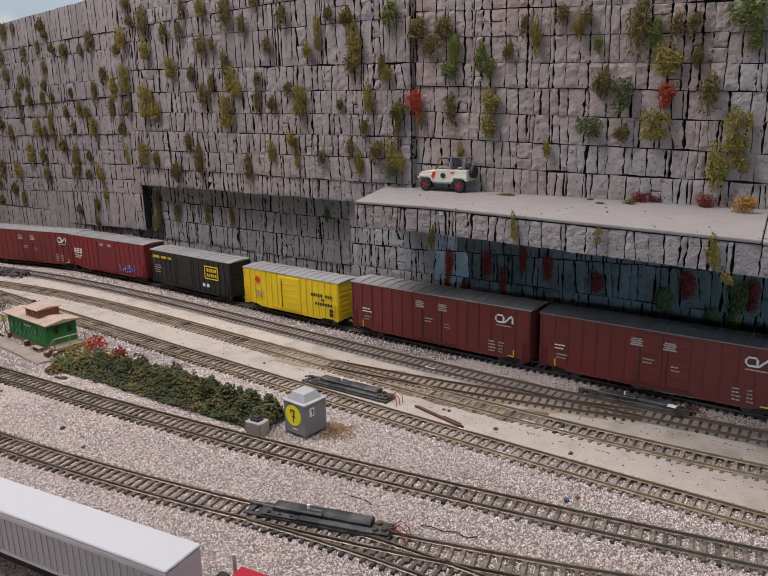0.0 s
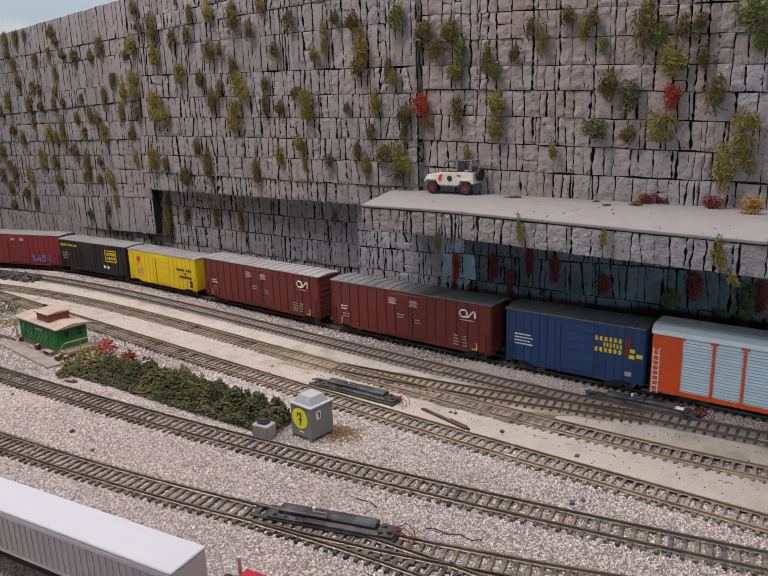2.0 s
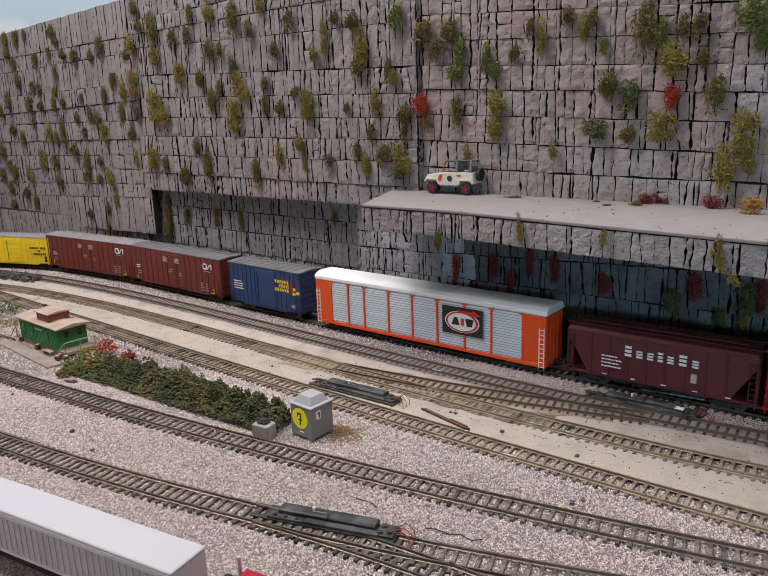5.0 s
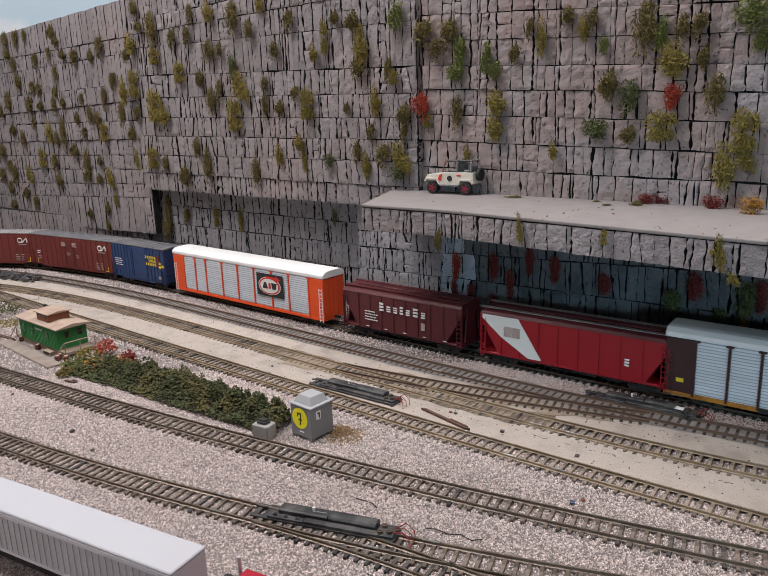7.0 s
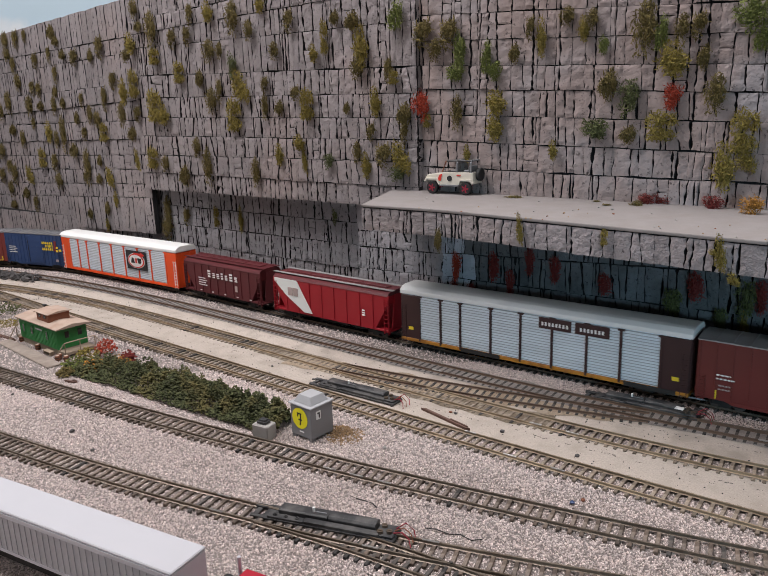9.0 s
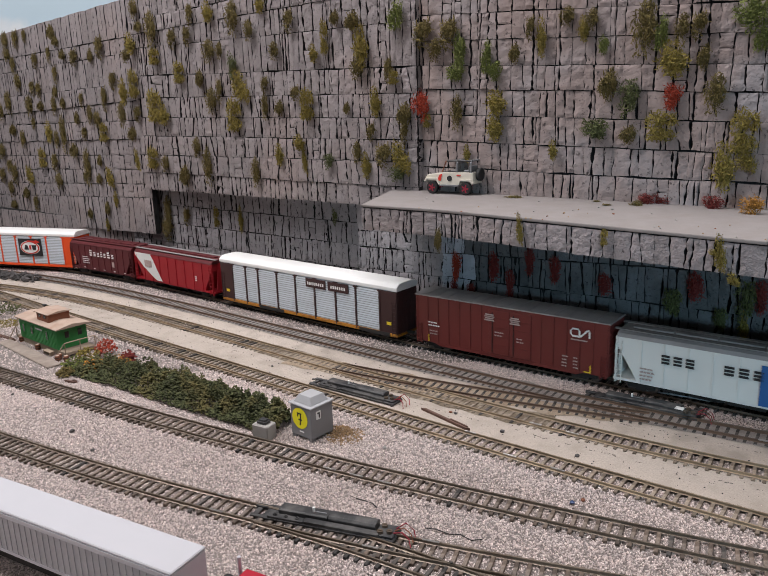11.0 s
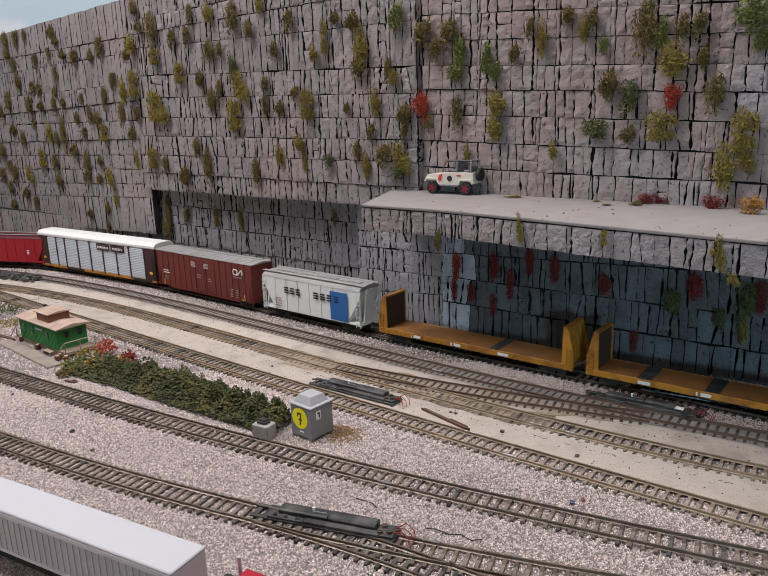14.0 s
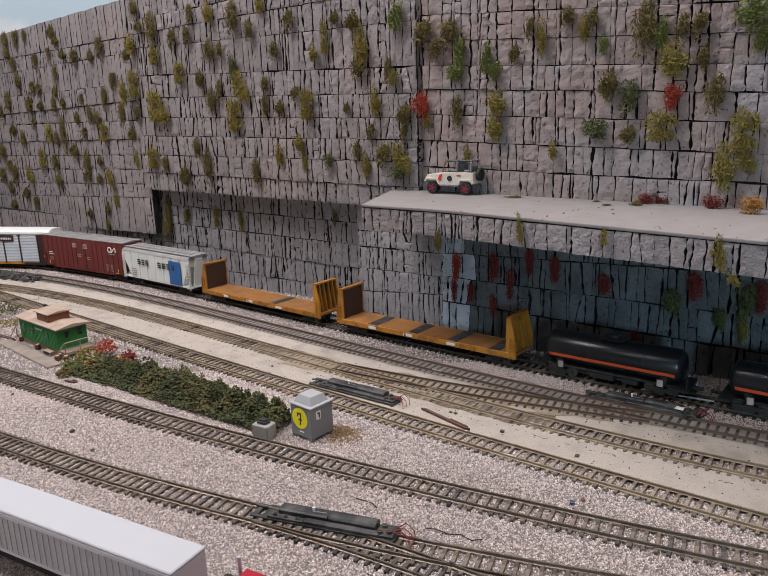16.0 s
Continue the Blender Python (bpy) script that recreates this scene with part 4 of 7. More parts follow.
def bulkhead_flat(label, length, stripes):
    car = empty("bulkhead_flatcar", Matrix(), label, "freight car", "freight cars of the train")
    h, deck = length / 2, 0.0145
    part("deck", Shape().box(-h, h, -HALF + 0.0008, HALF - 0.0008, deck - 0.003, deck, 0.0003), DECKWD, car, "orange painted wooden deck")
    s = Shape()
    for y in (-1, 1):
        y0, y1 = sorted((y * (HALF - 0.0008), y * (HALF + 0.0004)))
        s.box(-h, h, y0, y1, deck - 0.0058, deck + 0.0002, 0.0003)
    part("side_sill", s, OCHRE, car)
    for k in range(13):
        x = -h + 0.012 + (length - 0.024) * k / 12
        part("stake_pocket", Shape().box(x - 0.0011, x + 0.0011, -HALF - 0.0011, -HALF - 0.0003, deck - 0.005, deck - 0.0012), OCHRE, car)
    for sx in (-1, 1):
        x = sx * h
        bulk = part("bulkhead", Shape().box(min(x - sx * 0.010, x - sx * 0.0085), max(x - sx * 0.010, x - sx * 0.0085), -HALF + 0.0015, HALF - 0.0015, deck, 0.0495), BULKIN, car, "dark brown boarded bulkhead")
        for y in (-1, 1):
            y0, y1 = sorted((y * (HALF - 0.0012), y * HALF))
            part("bulkhead_post", Shape().prism([(x, deck - 0.005), (x - sx * 0.0115, deck - 0.005), (x - sx * 0.0105, 0.050), (x - sx * 0.006, 0.050), (x, deck + 0.012)], y0, y1, "y"), OCHRE, bulk)
        st = Shape()
        for yy in (-0.011, -0.004, 0.004, 0.011):
            st.prism([(x - sx * 0.001, deck), (x - sx * 0.0086, deck), (x - sx * 0.0086, 0.049), (x - sx * 0.006, 0.049)], yy - 0.0006, yy + 0.0006, "y")
        part("bulkhead_stay", st, OCHRE, bulk)
        part("top_rail", Shape().box(min(x - sx * 0.0105, x - sx * 0.006), max(x - sx * 0.0105, x - sx * 0.006), -HALF, HALF, 0.0485, 0.0505), OCHRE, bulk)
        ladder(car, sx * (h - 0.004), deck - 0.006, deck + 0.016, OCHRE, -1, 0.005, 6)
    for x, w in stripes:
        part("deck_strip", Shape().box(x, x + w, -HALF + 0.001, HALF - 0.001, deck, deck + 0.0005), BLACKPL, car, "dark cross strip on the deck")
    for x in (-0.02, 0.035, -0.07):
        decal(car, x, x + 0.012, deck - 0.0045, deck - 0.0015, WHITEDEC, proud=0.0008)
    running_gear(car, length, 0.009)
    return car


def tank_car(label, length):
    car = empty("tank_car", Matrix(), label, "freight car", "freight cars of the train")
    h, r, zc = length / 2, 0.0150, 0.0262
    prof = [(-h + 0.006, 0.004), (-h + 0.0066, 0.009), (-h + 0.0085, 0.0128), (-h + 0.0115, r), (h - 0.0115, r), (h - 0.0085, 0.0128), (h - 0.0066, 0.009), (h - 0.006, 0.004)]
    tank = part("tank", Shape().lathe(prof, 28, (0, 0, zc), "x"), TANKB, car)
    for p in tank.data.polygons:
        p.use_smooth = len(p.vertices) == 4
    stripe = Shape()
    m = 5
    a0, a1 = math.radians(193), math.radians(206)
    vs = [(x, (r + 0.0003) * math.cos(a0 + (a1 - a0) * k / m), zc + (r + 0.0003) * math.sin(a0 + (a1 - a0) * k / m)) for x in (-h + 0.012, h - 0.012) for k in range(m + 1)]
    fs = [(k, k + 1, m + 2 + k, m + 1 + k) for k in range(m)]
    part("stripe", stripe.add(vs, fs), TANKO, tank, "orange stripe along the tank")
    for x in (-0.02, 0.0, 0.03):
        ring = Shape().cyl((0, zc), r + 0.00025, x - 0.0003, x + 0.0003, "x", 28)
        part("weld_band", ring, TANKB, tank)
    part("dome", Shape().cyl((0, 0), 0.006, zc + r - 0.001, zc + r + 0.0045, "z", 16).box(-0.011, 0.011, -0.010, 0.010, zc + r + 0.0008, zc + r + 0.0014), TANKB, car)
    part("frame", Shape().box(-h, h, -0.0105, 0.0105, 0.0085, 0.0108, 0.0003).box(-h, -h + 0.010, -HALF + 0.001, HALF - 0.001, 0.0085, 0.0112).box(h - 0.010, h, -HALF + 0.001, HALF - 0.001, 0.0085, 0.0112), BLACKP, car)
    for sx in (-1, 1):
        part("saddle", Shape().box(sx * (h - 0.022) - 0.003, sx * (h - 0.022) + 0.003, -0.012, 0.012, 0.0105, 0.018), BLACKP, car)
        rail = Shape()
        rail.tube([(sx * (h - 0.001), -HALF + 0.001, 0.011), (sx * (h - 0.001), -HALF + 0.001, 0.030), (sx * (h - 0.001), HALF - 0.001, 0.030), (sx * (h - 0.001), HALF - 0.001, 0.011)], 0.0004)
        part("handrail", rail, BLACKP, car)
        decal(car, sx * (h - 0.024) - 0.002, sx * (h - 0.024) + 0.003, 0.010, 0.016, GREYDEC, "placard", proud=-0.002)
    running_gear(car, length, 0.009)
    return car


CARS = []  # (car, middle along the train, length)
CONSIST = [("tan", -0.1174, 0.214), ("russet", 0.1011, 0.1889), ("black", 0.308, 0.1747), ("yellow", 0.4997, 0.1625), ("oxide1", 0.7099, 0.2195), ("oxide2", 0.9436, 0.2135), ("blue", 1.1339, 0.1338), ("orange", 1.3741, 0.2955), ("maroon", 1.6308, 0.1629), ("scarlet", 1.8249, 0.1864), ("silver", 2.0837, 0.299), ("oxide3", 2.3629, 0.2102), ("cream", 2.5665, 0.1659), ("flat1", 2.7887, 0.2281), ("flat2", 3.0437, 0.2331), ("tank1", 3.2545, 0.1394), ("tank2", 3.4432, 0.1599)]


def make_car(key, ln):
    h = ln / 2
    if key == "tan":
        return oxide_car("oxide red steel boxcar with a pale grey ribbed roof", ln, ROOFG)
    if key == "russet":
        car = boxcar("dull red boxcar with white marks and a blue sprayed tag", ln, 0.0585, KCSRED, ROOFG, 0.0, 0.05)
        glyph_row(car, -h + 0.010, -h + 0.032, 0.030, 0.038, 3, WHITEDEC)
        small_print(car, -h + 0.012, 0.026, 2, WHITEDEC, 0.016)
        decal(car, -0.012, -0.004, 0.048, 0.052, GREYDEC, proud=0.0017)
        decal(car, 0.008, 0.016, 0.048, 0.052, GREYDEC, proud=0.0017)
        rng = random.Random(3)
        s = Shape()
        for k in range(7):
            x = h - 0.062 + k * 0.0055
            pts = [(x + rng.uniform(0, 0.006), -HALF - 0.0012, rng.uniform(0.012, 0.026)) for _ in range(4)]
            s.tube(pts, 0.0008, 4)
        part("sprayed_tag", s, BLUETAG, car, "blue and white sprayed scrawl")
        return car
    if key == "black":
        car = boxcar("black boxcar with yellow lettering and a yellow framed panel", ln, 0.0545, BLACKP, ROOFG, -0.012, 0.036)
        glyph_row(car, -h + 0.006, -h + 0.050, 0.0445, 0.048, 16, YELDEC, gaps=(6, 12))
        y0, y1 = -HALF - 0.0013, -HALF - 0.0008
        a, b, z0, z1 = h - 0.052, h - 0.024, 0.028, 0.046
        part("panel_frame", Shape().box(a, b, y0, y1, z0, z0 + 0.0012).box(a, b, y0, y1, z1 - 0.0012, z1).box(a, a + 0.0012, y0, y1, z0, z1).box(b - 0.0012, b, y0, y1, z0, z1), YELDEC, car)
        glyph_row(car, a + 0.004, b - 0.003, 0.038, 0.0425, 5, YELDEC)
        glyph_row(car, a + 0.004, b - 0.003, 0.0315, 0.0355, 5, YELDEC)
        glyph_row(car, h - 0.060, h - 0.042, 0.0165, 0.021, 2, WHITEDEC)
        small_print(car, -h + 0.010, 0.033, 4, GREYDEC, 0.016)
        return car
    if key == "yellow":
        car = boxcar("bright yellow boxcar with black lettering and a grey roof", ln, 0.0535, YELLOW, ROOFG, 0.002, 0.034)
        glyph_row(car, 0.038, 0.072, 0.034, 0.0375, 9, BLACKDEC, gaps=(5,))
        glyph_row(car, 0.054, 0.060, 0.0295, 0.032, 2, BLACKDEC)
        glyph_row(car, 0.044, 0.072, 0.024, 0.0275, 7, BLACKDEC)
        decal(car, h - 0.014, h - 0.009, 0.0175, 0.0215, BLACKDEC)
        decal(car, h - 0.014, h - 0.009, 0.0125, 0.0165, BLACKDEC)
        part("round_badge", Shape().cyl((-h + 0.027, 0.041), 0.0042, -HALF - 0.0012, -HALF - 0.0006, "y", 16), REDDEC, car, "small red round badge")
        small_print(car, -h + 0.022, 0.026, 3, GREYDEC, 0.016)
        return car
    if key in ("oxide1", "oxide2", "oxide3"):
        return oxide_car("oxide red steel boxcar with double doors and a ribbed roof", ln, ROOFG if key != "oxide2" else ROOFD)
    if key == "blue":
        car = boxcar("dark blue boxcar with yellow lettering and a faded red slash", ln, 0.0600, BLUE, ROOFD, 0.004, 0.036)
        for k, (x0, x1) in enumerate(((0.022, 0.048), (0.030, 0.048), (0.022, 0.048))):
            glyph_row(car, x0, x1, 0.044 - k * 0.0052, 0.048 - k * 0.0052, 6, YELDEC)
        part("slash", Shape().prism([(0.049, 0.033), (0.054, 0.033), (0.056, 0.050), (0.051, 0.050)], -HALF - 0.0012, -HALF - 0.0007, "y"), KCSRED, car)
        decal(car, h - 0.013, h - 0.008, 0.037, 0.0405, YELDEC)
        decal(car, h - 0.013, h - 0.008, 0.0315, 0.035, YELDEC)
        decal(car, h - 0.0065, h - 0.001, 0.033, 0.0365, YELDEC)
        small_print(car, -h + 0.010, 0.036, 4, WHITEDEC, 0.018)
        decal(car, h - 0.016, h - 0.010, 0.015, 0.019, GREYDEC)
        return car
    if key == "orange":
        car = autorack("orange and silver autorack car with a white roof and a badge", ln, ORANGE, ORANGE, WHITE)
        bx = 0.056
        part("badge_panel", Shape().box(bx - 0.024, bx + 0.024, -HALF - 0.0018, -HALF - 0.0010, 0.024, 0.053), BLACKDEC, car, "dark square badge panel")
        for r0, mt, y in ((0.0205, WHITEDEC, 0.0020), (0.0192, REDDEC, 0.0023), (0.0165, WHITEDEC, 0.0026)):
            s = Shape()
            n = 30
            pts = [(bx + r0 * math.cos(2 * math.pi * k / n), 0.038 + r0 * 0.56 * math.sin(2 * math.pi * k / n)) for k in range(n)]
            part("badge_oval", s.prism(pts, -HALF - y, -HALF - y + 0.0004, "y"), mt, car)
        part("badge_arrow", Shape().prism([(bx - 0.004, 0.0475), (bx + 0.012, 0.047), (bx + 0.012, 0.0445), (bx + 0.022, 0.0475), (bx + 0.013, 0.0520), (bx + 0.0125, 0.050), (bx - 0.004, 0.0502)], -HALF - 0.0029, -HALF - 0.0025, "y"), REDDEC, car)
        y0, y1 = -HALF - 0.0031, -HALF - 0.0027
        part("badge_mark", Shape().prism([(bx - 0.0118, 0.0345), (bx - 0.0020, 0.0345), (bx - 0.0050, 0.0425), (bx - 0.0086, 0.0425)], y0, y1, "y"), BLACKDEC, car)
        part("badge_mark", Shape().box(bx - 0.0006, bx + 0.0030, y0, y1, 0.0348, 0.0420), REDDEC, car)
        part("badge_mark", Shape().prism([(bx + 0.0064, 0.0345), (bx + 0.0122, 0.0345), (bx + 0.0142, 0.0425), (bx + 0.0042, 0.0425)], y0, y1, "y"), BLACKDEC, car)
        return car
    if key == "maroon":
        car = hopper("mineral brown covered hopper with white lettering", ln, 0.0555, SFBROWN, 0.0105, 8)
        x = -0.028
        for i, (w, hh) in enumerate(((0.0085, 0.0095), (0.0075, 0.0065), (0.0075, 0.0065), (0.0060, 0.0085), (0.0075, 0.0065), (0.0090, 0.0095), (0.0075, 0.0065))):
            glyph_row(car, x, x + w, 0.0335, 0.0335 + hh, 1, WHITEDEC, proud=0.0009)
            x += w + 0.0018
        small_print(car, -h + 0.034, 0.030, 4, WHITEDEC, 0.020)
        for k in range(5):
            decal(car, -h + 0.035 + k * 0.026, -h + 0.039 + k * 0.026, 0.0125, 0.0135, WHITEDEC, proud=0.0007)
        decal(car, h - 0.052, h - 0.047, 0.020, 0.028, GREYDEC, proud=0.0007)
        return car
    if key == "scarlet":
        car = hopper("bright red covered hopper with a white slanted panel", ln, 0.0560, RHRED, 0.0105, 8, SFBROWN, False, ROOFG)
        part("white_slant", Shape().prism([(-h + 0.004, 0.0505), (-h + 0.043, 0.0505), (-h + 0.068, 0.0125), (-h + 0.054, 0.0125), (-h + 0.024, 0.0300), (-h + 0.004, 0.0465)], -HALF - 0.0005, -HALF - 0.0001, "y"), CREAMW, car, "white slanted panel")
        decal(car, -h + 0.028, -h + 0.036, 0.031, 0.041, GREYDEC, "faded_panel")
        decal(car, -h + 0.037, -h + 0.045, 0.031, 0.041, GREYDEC, "faded_panel")
        glyph_row(car, h - 0.040, h - 0.034, 0.024, 0.031, 1, WHITEDEC)
        return car
    if key == "silver":
        car = autorack("silver and dark brown autorack car on an ochre frame", ln, SPBROWN, OCHRE, WHITE)
        for a, b in ((0.012, 0.044), (0.048, 0.080)):
            part("name_board", Shape().box(a, b, -HALF - 0.0012, -HALF - 0.0003, 0.046, 0.0565), SPBROWN, car, "dark brown name board")
        glyph_row(car, 0.014, 0.042, 0.049, 0.0525, 8, WHITEDEC, proud=0.0015)
        glyph_row(car, 0.052, 0.076, 0.049, 0.0525, 7, WHITEDEC, proud=0.0015)
        decal(car, -h + 0.010, -h + 0.016, 0.019, 0.0225, YELDEC, proud=0.0008)
        decal(car, h - 0.014, h - 0.008, 0.019, 0.0225, YELDEC, proud=0.0008)
        for x in (-h + 0.075, h - 0.055):
            part("jacking_pad", Shape().box(x, x + 0.045, -HALF - 0.001, -HALF - 0.0004, 0.0058, 0.0098), STEELD, car)
        return car
    if key == "cream":
        car = hopper("cream white covered hopper with black lettering and blue end panel", ln, 0.0555, CREAMW, 0.0105, 7, ROOFG)
        glyph_row(car, -h + 0.040, -h + 0.070, 0.0325, 0.0405, 3, BLACKDEC)
        glyph_row(car, -h + 0.090, -h + 0.134, 0.0325, 0.0405, 4, BLACKDEC)
        decal(car, h - 0.047, h - 0.020, 0.0120, 0.046, BLUEDEC, "blue_panel", "blue painted end panel")
        small_print(car, -h + 0.024, 0.024, 4, GREYDEC, 0.014)
        return car
    if key == "flat1":
        return bulkhead_flat("orange bulkhead flatcar, empty, one dark strip on deck", ln, [(0.025, 0.010)])
    if key == "flat2":
        return bulkhead_flat("orange bulkhead flatcar, empty, four dark deck strips", ln, [(-0.070, 0.012), (-0.014, 0.012), (0.036, 0.012), (0.086, 0.012)])
    return tank_car("gloss black tank car with an orange stripe", ln)


def build_train():
    for key, mid, ln in CONSIST:
        CARS.append((make_car(key, ln), mid, ln))


build_train()
TRAVEL = [(0, 0.6214), (0.5, 0.6907), (1, 0.7596), (1.5, 0.8323), (2, 0.9012), (2.5, 0.969), (3, 1.0373), (3.5, 1.106), (4, 1.1762), (6.5, 1.5225), (7, 1.5963), (7.5, 1.6698), (8, 1.7455), (8.5, 1.821), (9, 1.8959), (11.5, 2.2759), (12, 2.3525), (12.5, 2.4317), (13, 2.508), (13.5, 2.5878), (14, 2.6678), (14.5, 2.7466), (15, 2.8251), (15.5, 2.905), (16, 2.9841)]


def travel(t):
    """Distance run at t: smooth through the rows."""
    i = max(k for k, (a, _) in enumerate(TRAVEL[:-1]) if a <= t)
    slope = lambda k: (TRAVEL[min(k + 1, len(TRAVEL) - 1)][1] - TRAVEL[max(k - 1, 0)][1]) / (TRAVEL[min(k + 1, len(TRAVEL) - 1)][0] - TRAVEL[max(k - 1, 0)][0])
    (a, p), (b, q) = TRAVEL[i], TRAVEL[i + 1]
    h, u = b - a, (t - a) / (b - a)
    return p * (1 + 2 * u) * (1 - u) ** 2 + h * slope(i) * u * (1 - u) ** 2 + q * u * u * (3 - 2 * u) + h * slope(i + 1) * u * u * (u - 1)


def slack(u):
    """Couplers close up a little towards both ends of the line."""
    lo, hi = -0.50, 0.22
    v = min(max(u, lo), hi)
    s = v - 0.0469 * v ** 2 + 0.1213 * v ** 3 + 0.4545 * v ** 4
    return s + (u - v) * (0.92 if u > v else 0.90)


def car_pose(mid, ln, t):
    base = travel(t)
    s = slack(mid - base)
    p, q = on_line(s - ln * 0.36), on_line(s + ln * 0.36)
    c = (p + q) / 2
    return pose(c.x, c.y, 0.0, 0, 0, math.degrees(math.atan2(q.y - p.y, q.x - p.x)))


def motions():
    for car, mid, ln in CARS:
        walk(car, [(k * 0.25, car_pose(mid, ln, k * 0.25)) for k in range(65)])

# ---- moss tufts ----


def tuft_mesh(material, seed, strands=620):
    """A clump of curly strands and flakes about 2 units wide and high, flat side at y = 0, growing to -y."""
    rng = random.Random(seed)
    vs, fs = [], []
    lobes = [(rng.uniform(-0.5, 0.5), rng.uniform(-0.7, 0.7), rng.uniform(0.3, 0.6)) for _ in range(6)]
    for _ in range(strands):
        lx, lz, lr = rng.choice(lobes)
        a, r = rng.uniform(0, 2 * math.pi), lr * math.sqrt(rng.random()) * 1.1
        p = Vector((lx + r * math.cos(a), -rng.uniform(0.0, 0.9) * (1 - min(1, 0.7 * r)), lz + r * math.sin(a)))
        d = Vector((rng.gauss(0, 1), rng.gauss(-0.3, 0.7), rng.gauss(-0.2, 1))).normalized() * rng.uniform(0.14, 0.36)
        w = d.orthogonal().normalized() * rng.uniform(0.016, 0.045)
        k = Vector((rng.uniform(-1, 1), rng.uniform(-1, 0.3), rng.uniform(-1, 1))) * 0.14
        n = len(vs)
        vs += [p - w, p + w, p + d * 0.5 + k + w, p + d * 0.5 + k - w, p + d + k * 0.3 + w * 0.3, p + d + k * 0.3 - w * 0.3]
        fs += [(n, n + 1, n + 2, n + 3), (n + 3, n + 2, n + 4, n + 5)]
    me = Shape().add(vs, fs).mesh("tuft")
    me.materials.append(material)
    return me


TUFTS = {k: [tuft_mesh(MOSS[k], 100 + 7 * k + j) for j in range(3)] for k in range(7)}
TUFT_WORDS = ("olive green dry moss tuft", "yellow green moss tuft", "dark green moss tuft", "bright scarlet moss tuft", "fresh green moss tuft", "crimson red moss tuft", "orange autumn moss tuft")


def hang(at, tufts, where, lift=0.0055):
    """tufts: (distance along the wall, height, half width, half height, colour)."""
    for t, z, w, h, k in tufts:
        p, q = at(t, lift, z), at(t + 0.01, lift, z)
        ob = new("moss_tuft", RND.choice(TUFTS[k]))
        ob.matrix_world = Matrix.LocRotScale(p, Euler((0, 0, math.atan2(q.y - p.y, q.x - p.x))), (w, min(w, 0.010), h))
        tagged(ob, TUFT_WORDS[k] + " " + where, "moss", "moss tufts on the walls")


hang(W0_AT, [(0.1196, 0.3958, 0.0124, 0.0152, 0), (0.1722, 0.3935, 0.0107, 0.0172, 0), (0.2126, 0.3954, 0.0065, 0.0120, 0), (0.3304, 0.3954, 0.0109, 0.0167, 0), (0.3426, 0.3785, 0.0084, 0.0110, 0),
    (0.1182, 0.3691, 0.0137, 0.0114, 0), (0.1415, 0.3480, 0.0081, 0.0175, 0), (0.2469, 0.3506, 0.0089, 0.0141, 0), (0.3067, 0.3569, 0.0061, 0.0147, 0), (0.3622, 0.3549, 0.0083, 0.0109, 0),
    (0.4070, 0.3465, 0.0138, 0.0137, 0), (0.4649, 0.3481, 0.0066, 0.0152, 0), (0.5011, 0.3560, 0.0118, 0.0178, 0), (0.1534, 0.3178, 0.0121, 0.0149, 0), (0.2181, 0.3038, 0.0091, 0.0143, 0),
    (0.2455, 0.2993, 0.0089, 0.0141, 0), (0.3237, 0.3231, 0.0073, 0.0156, 0), (0.3128, 0.2971, 0.0073, 0.0135, 0), (0.5330, 0.3043, 0.0095, 0.0136, 0)], "clinging to the receding stone wall")
hang(W0_AT, [(0.0893, 0.2831, 0.0112, 0.0206, 0), (0.1909, 0.2744, 0.0132, 0.0182, 0), (0.2448, 0.2733, 0.0102, 0.0117, 0), (0.3001, 0.2722, 0.0074, 0.0159, 0), (0.3386, 0.2772, 0.0072, 0.0133, 0),
    (0.4137, 0.2778, 0.0069, 0.0126, 0), (0.4966, 0.2787, 0.0076, 0.0199, 0), (0.0421, 0.2650, 0.0086, 0.0158, 0), (0.0931, 0.2310, 0.0125, 0.0141, 0), (0.1356, 0.2123, 0.0082, 0.0163, 0),
    (0.1987, 0.2401, 0.0066, 0.0121, 0), (0.2674, 0.2206, 0.0113, 0.0208, 1), (0.2928, 0.2137, 0.0074, 0.0148, 0), (0.3240, 0.2269, 0.0085, 0.0312, 0), (0.3870, 0.2516, 0.0070, 0.0150, 0),
    (0.4379, 0.2551, 0.0079, 0.0145, 0), (0.4639, 0.2469, 0.0099, 0.0122, 0), (0.4827, 0.2210, 0.0120, 0.0151, 1), (0.4102, 0.2230, 0.0080, 0.0116, 0)], "clinging to the receding stone wall")
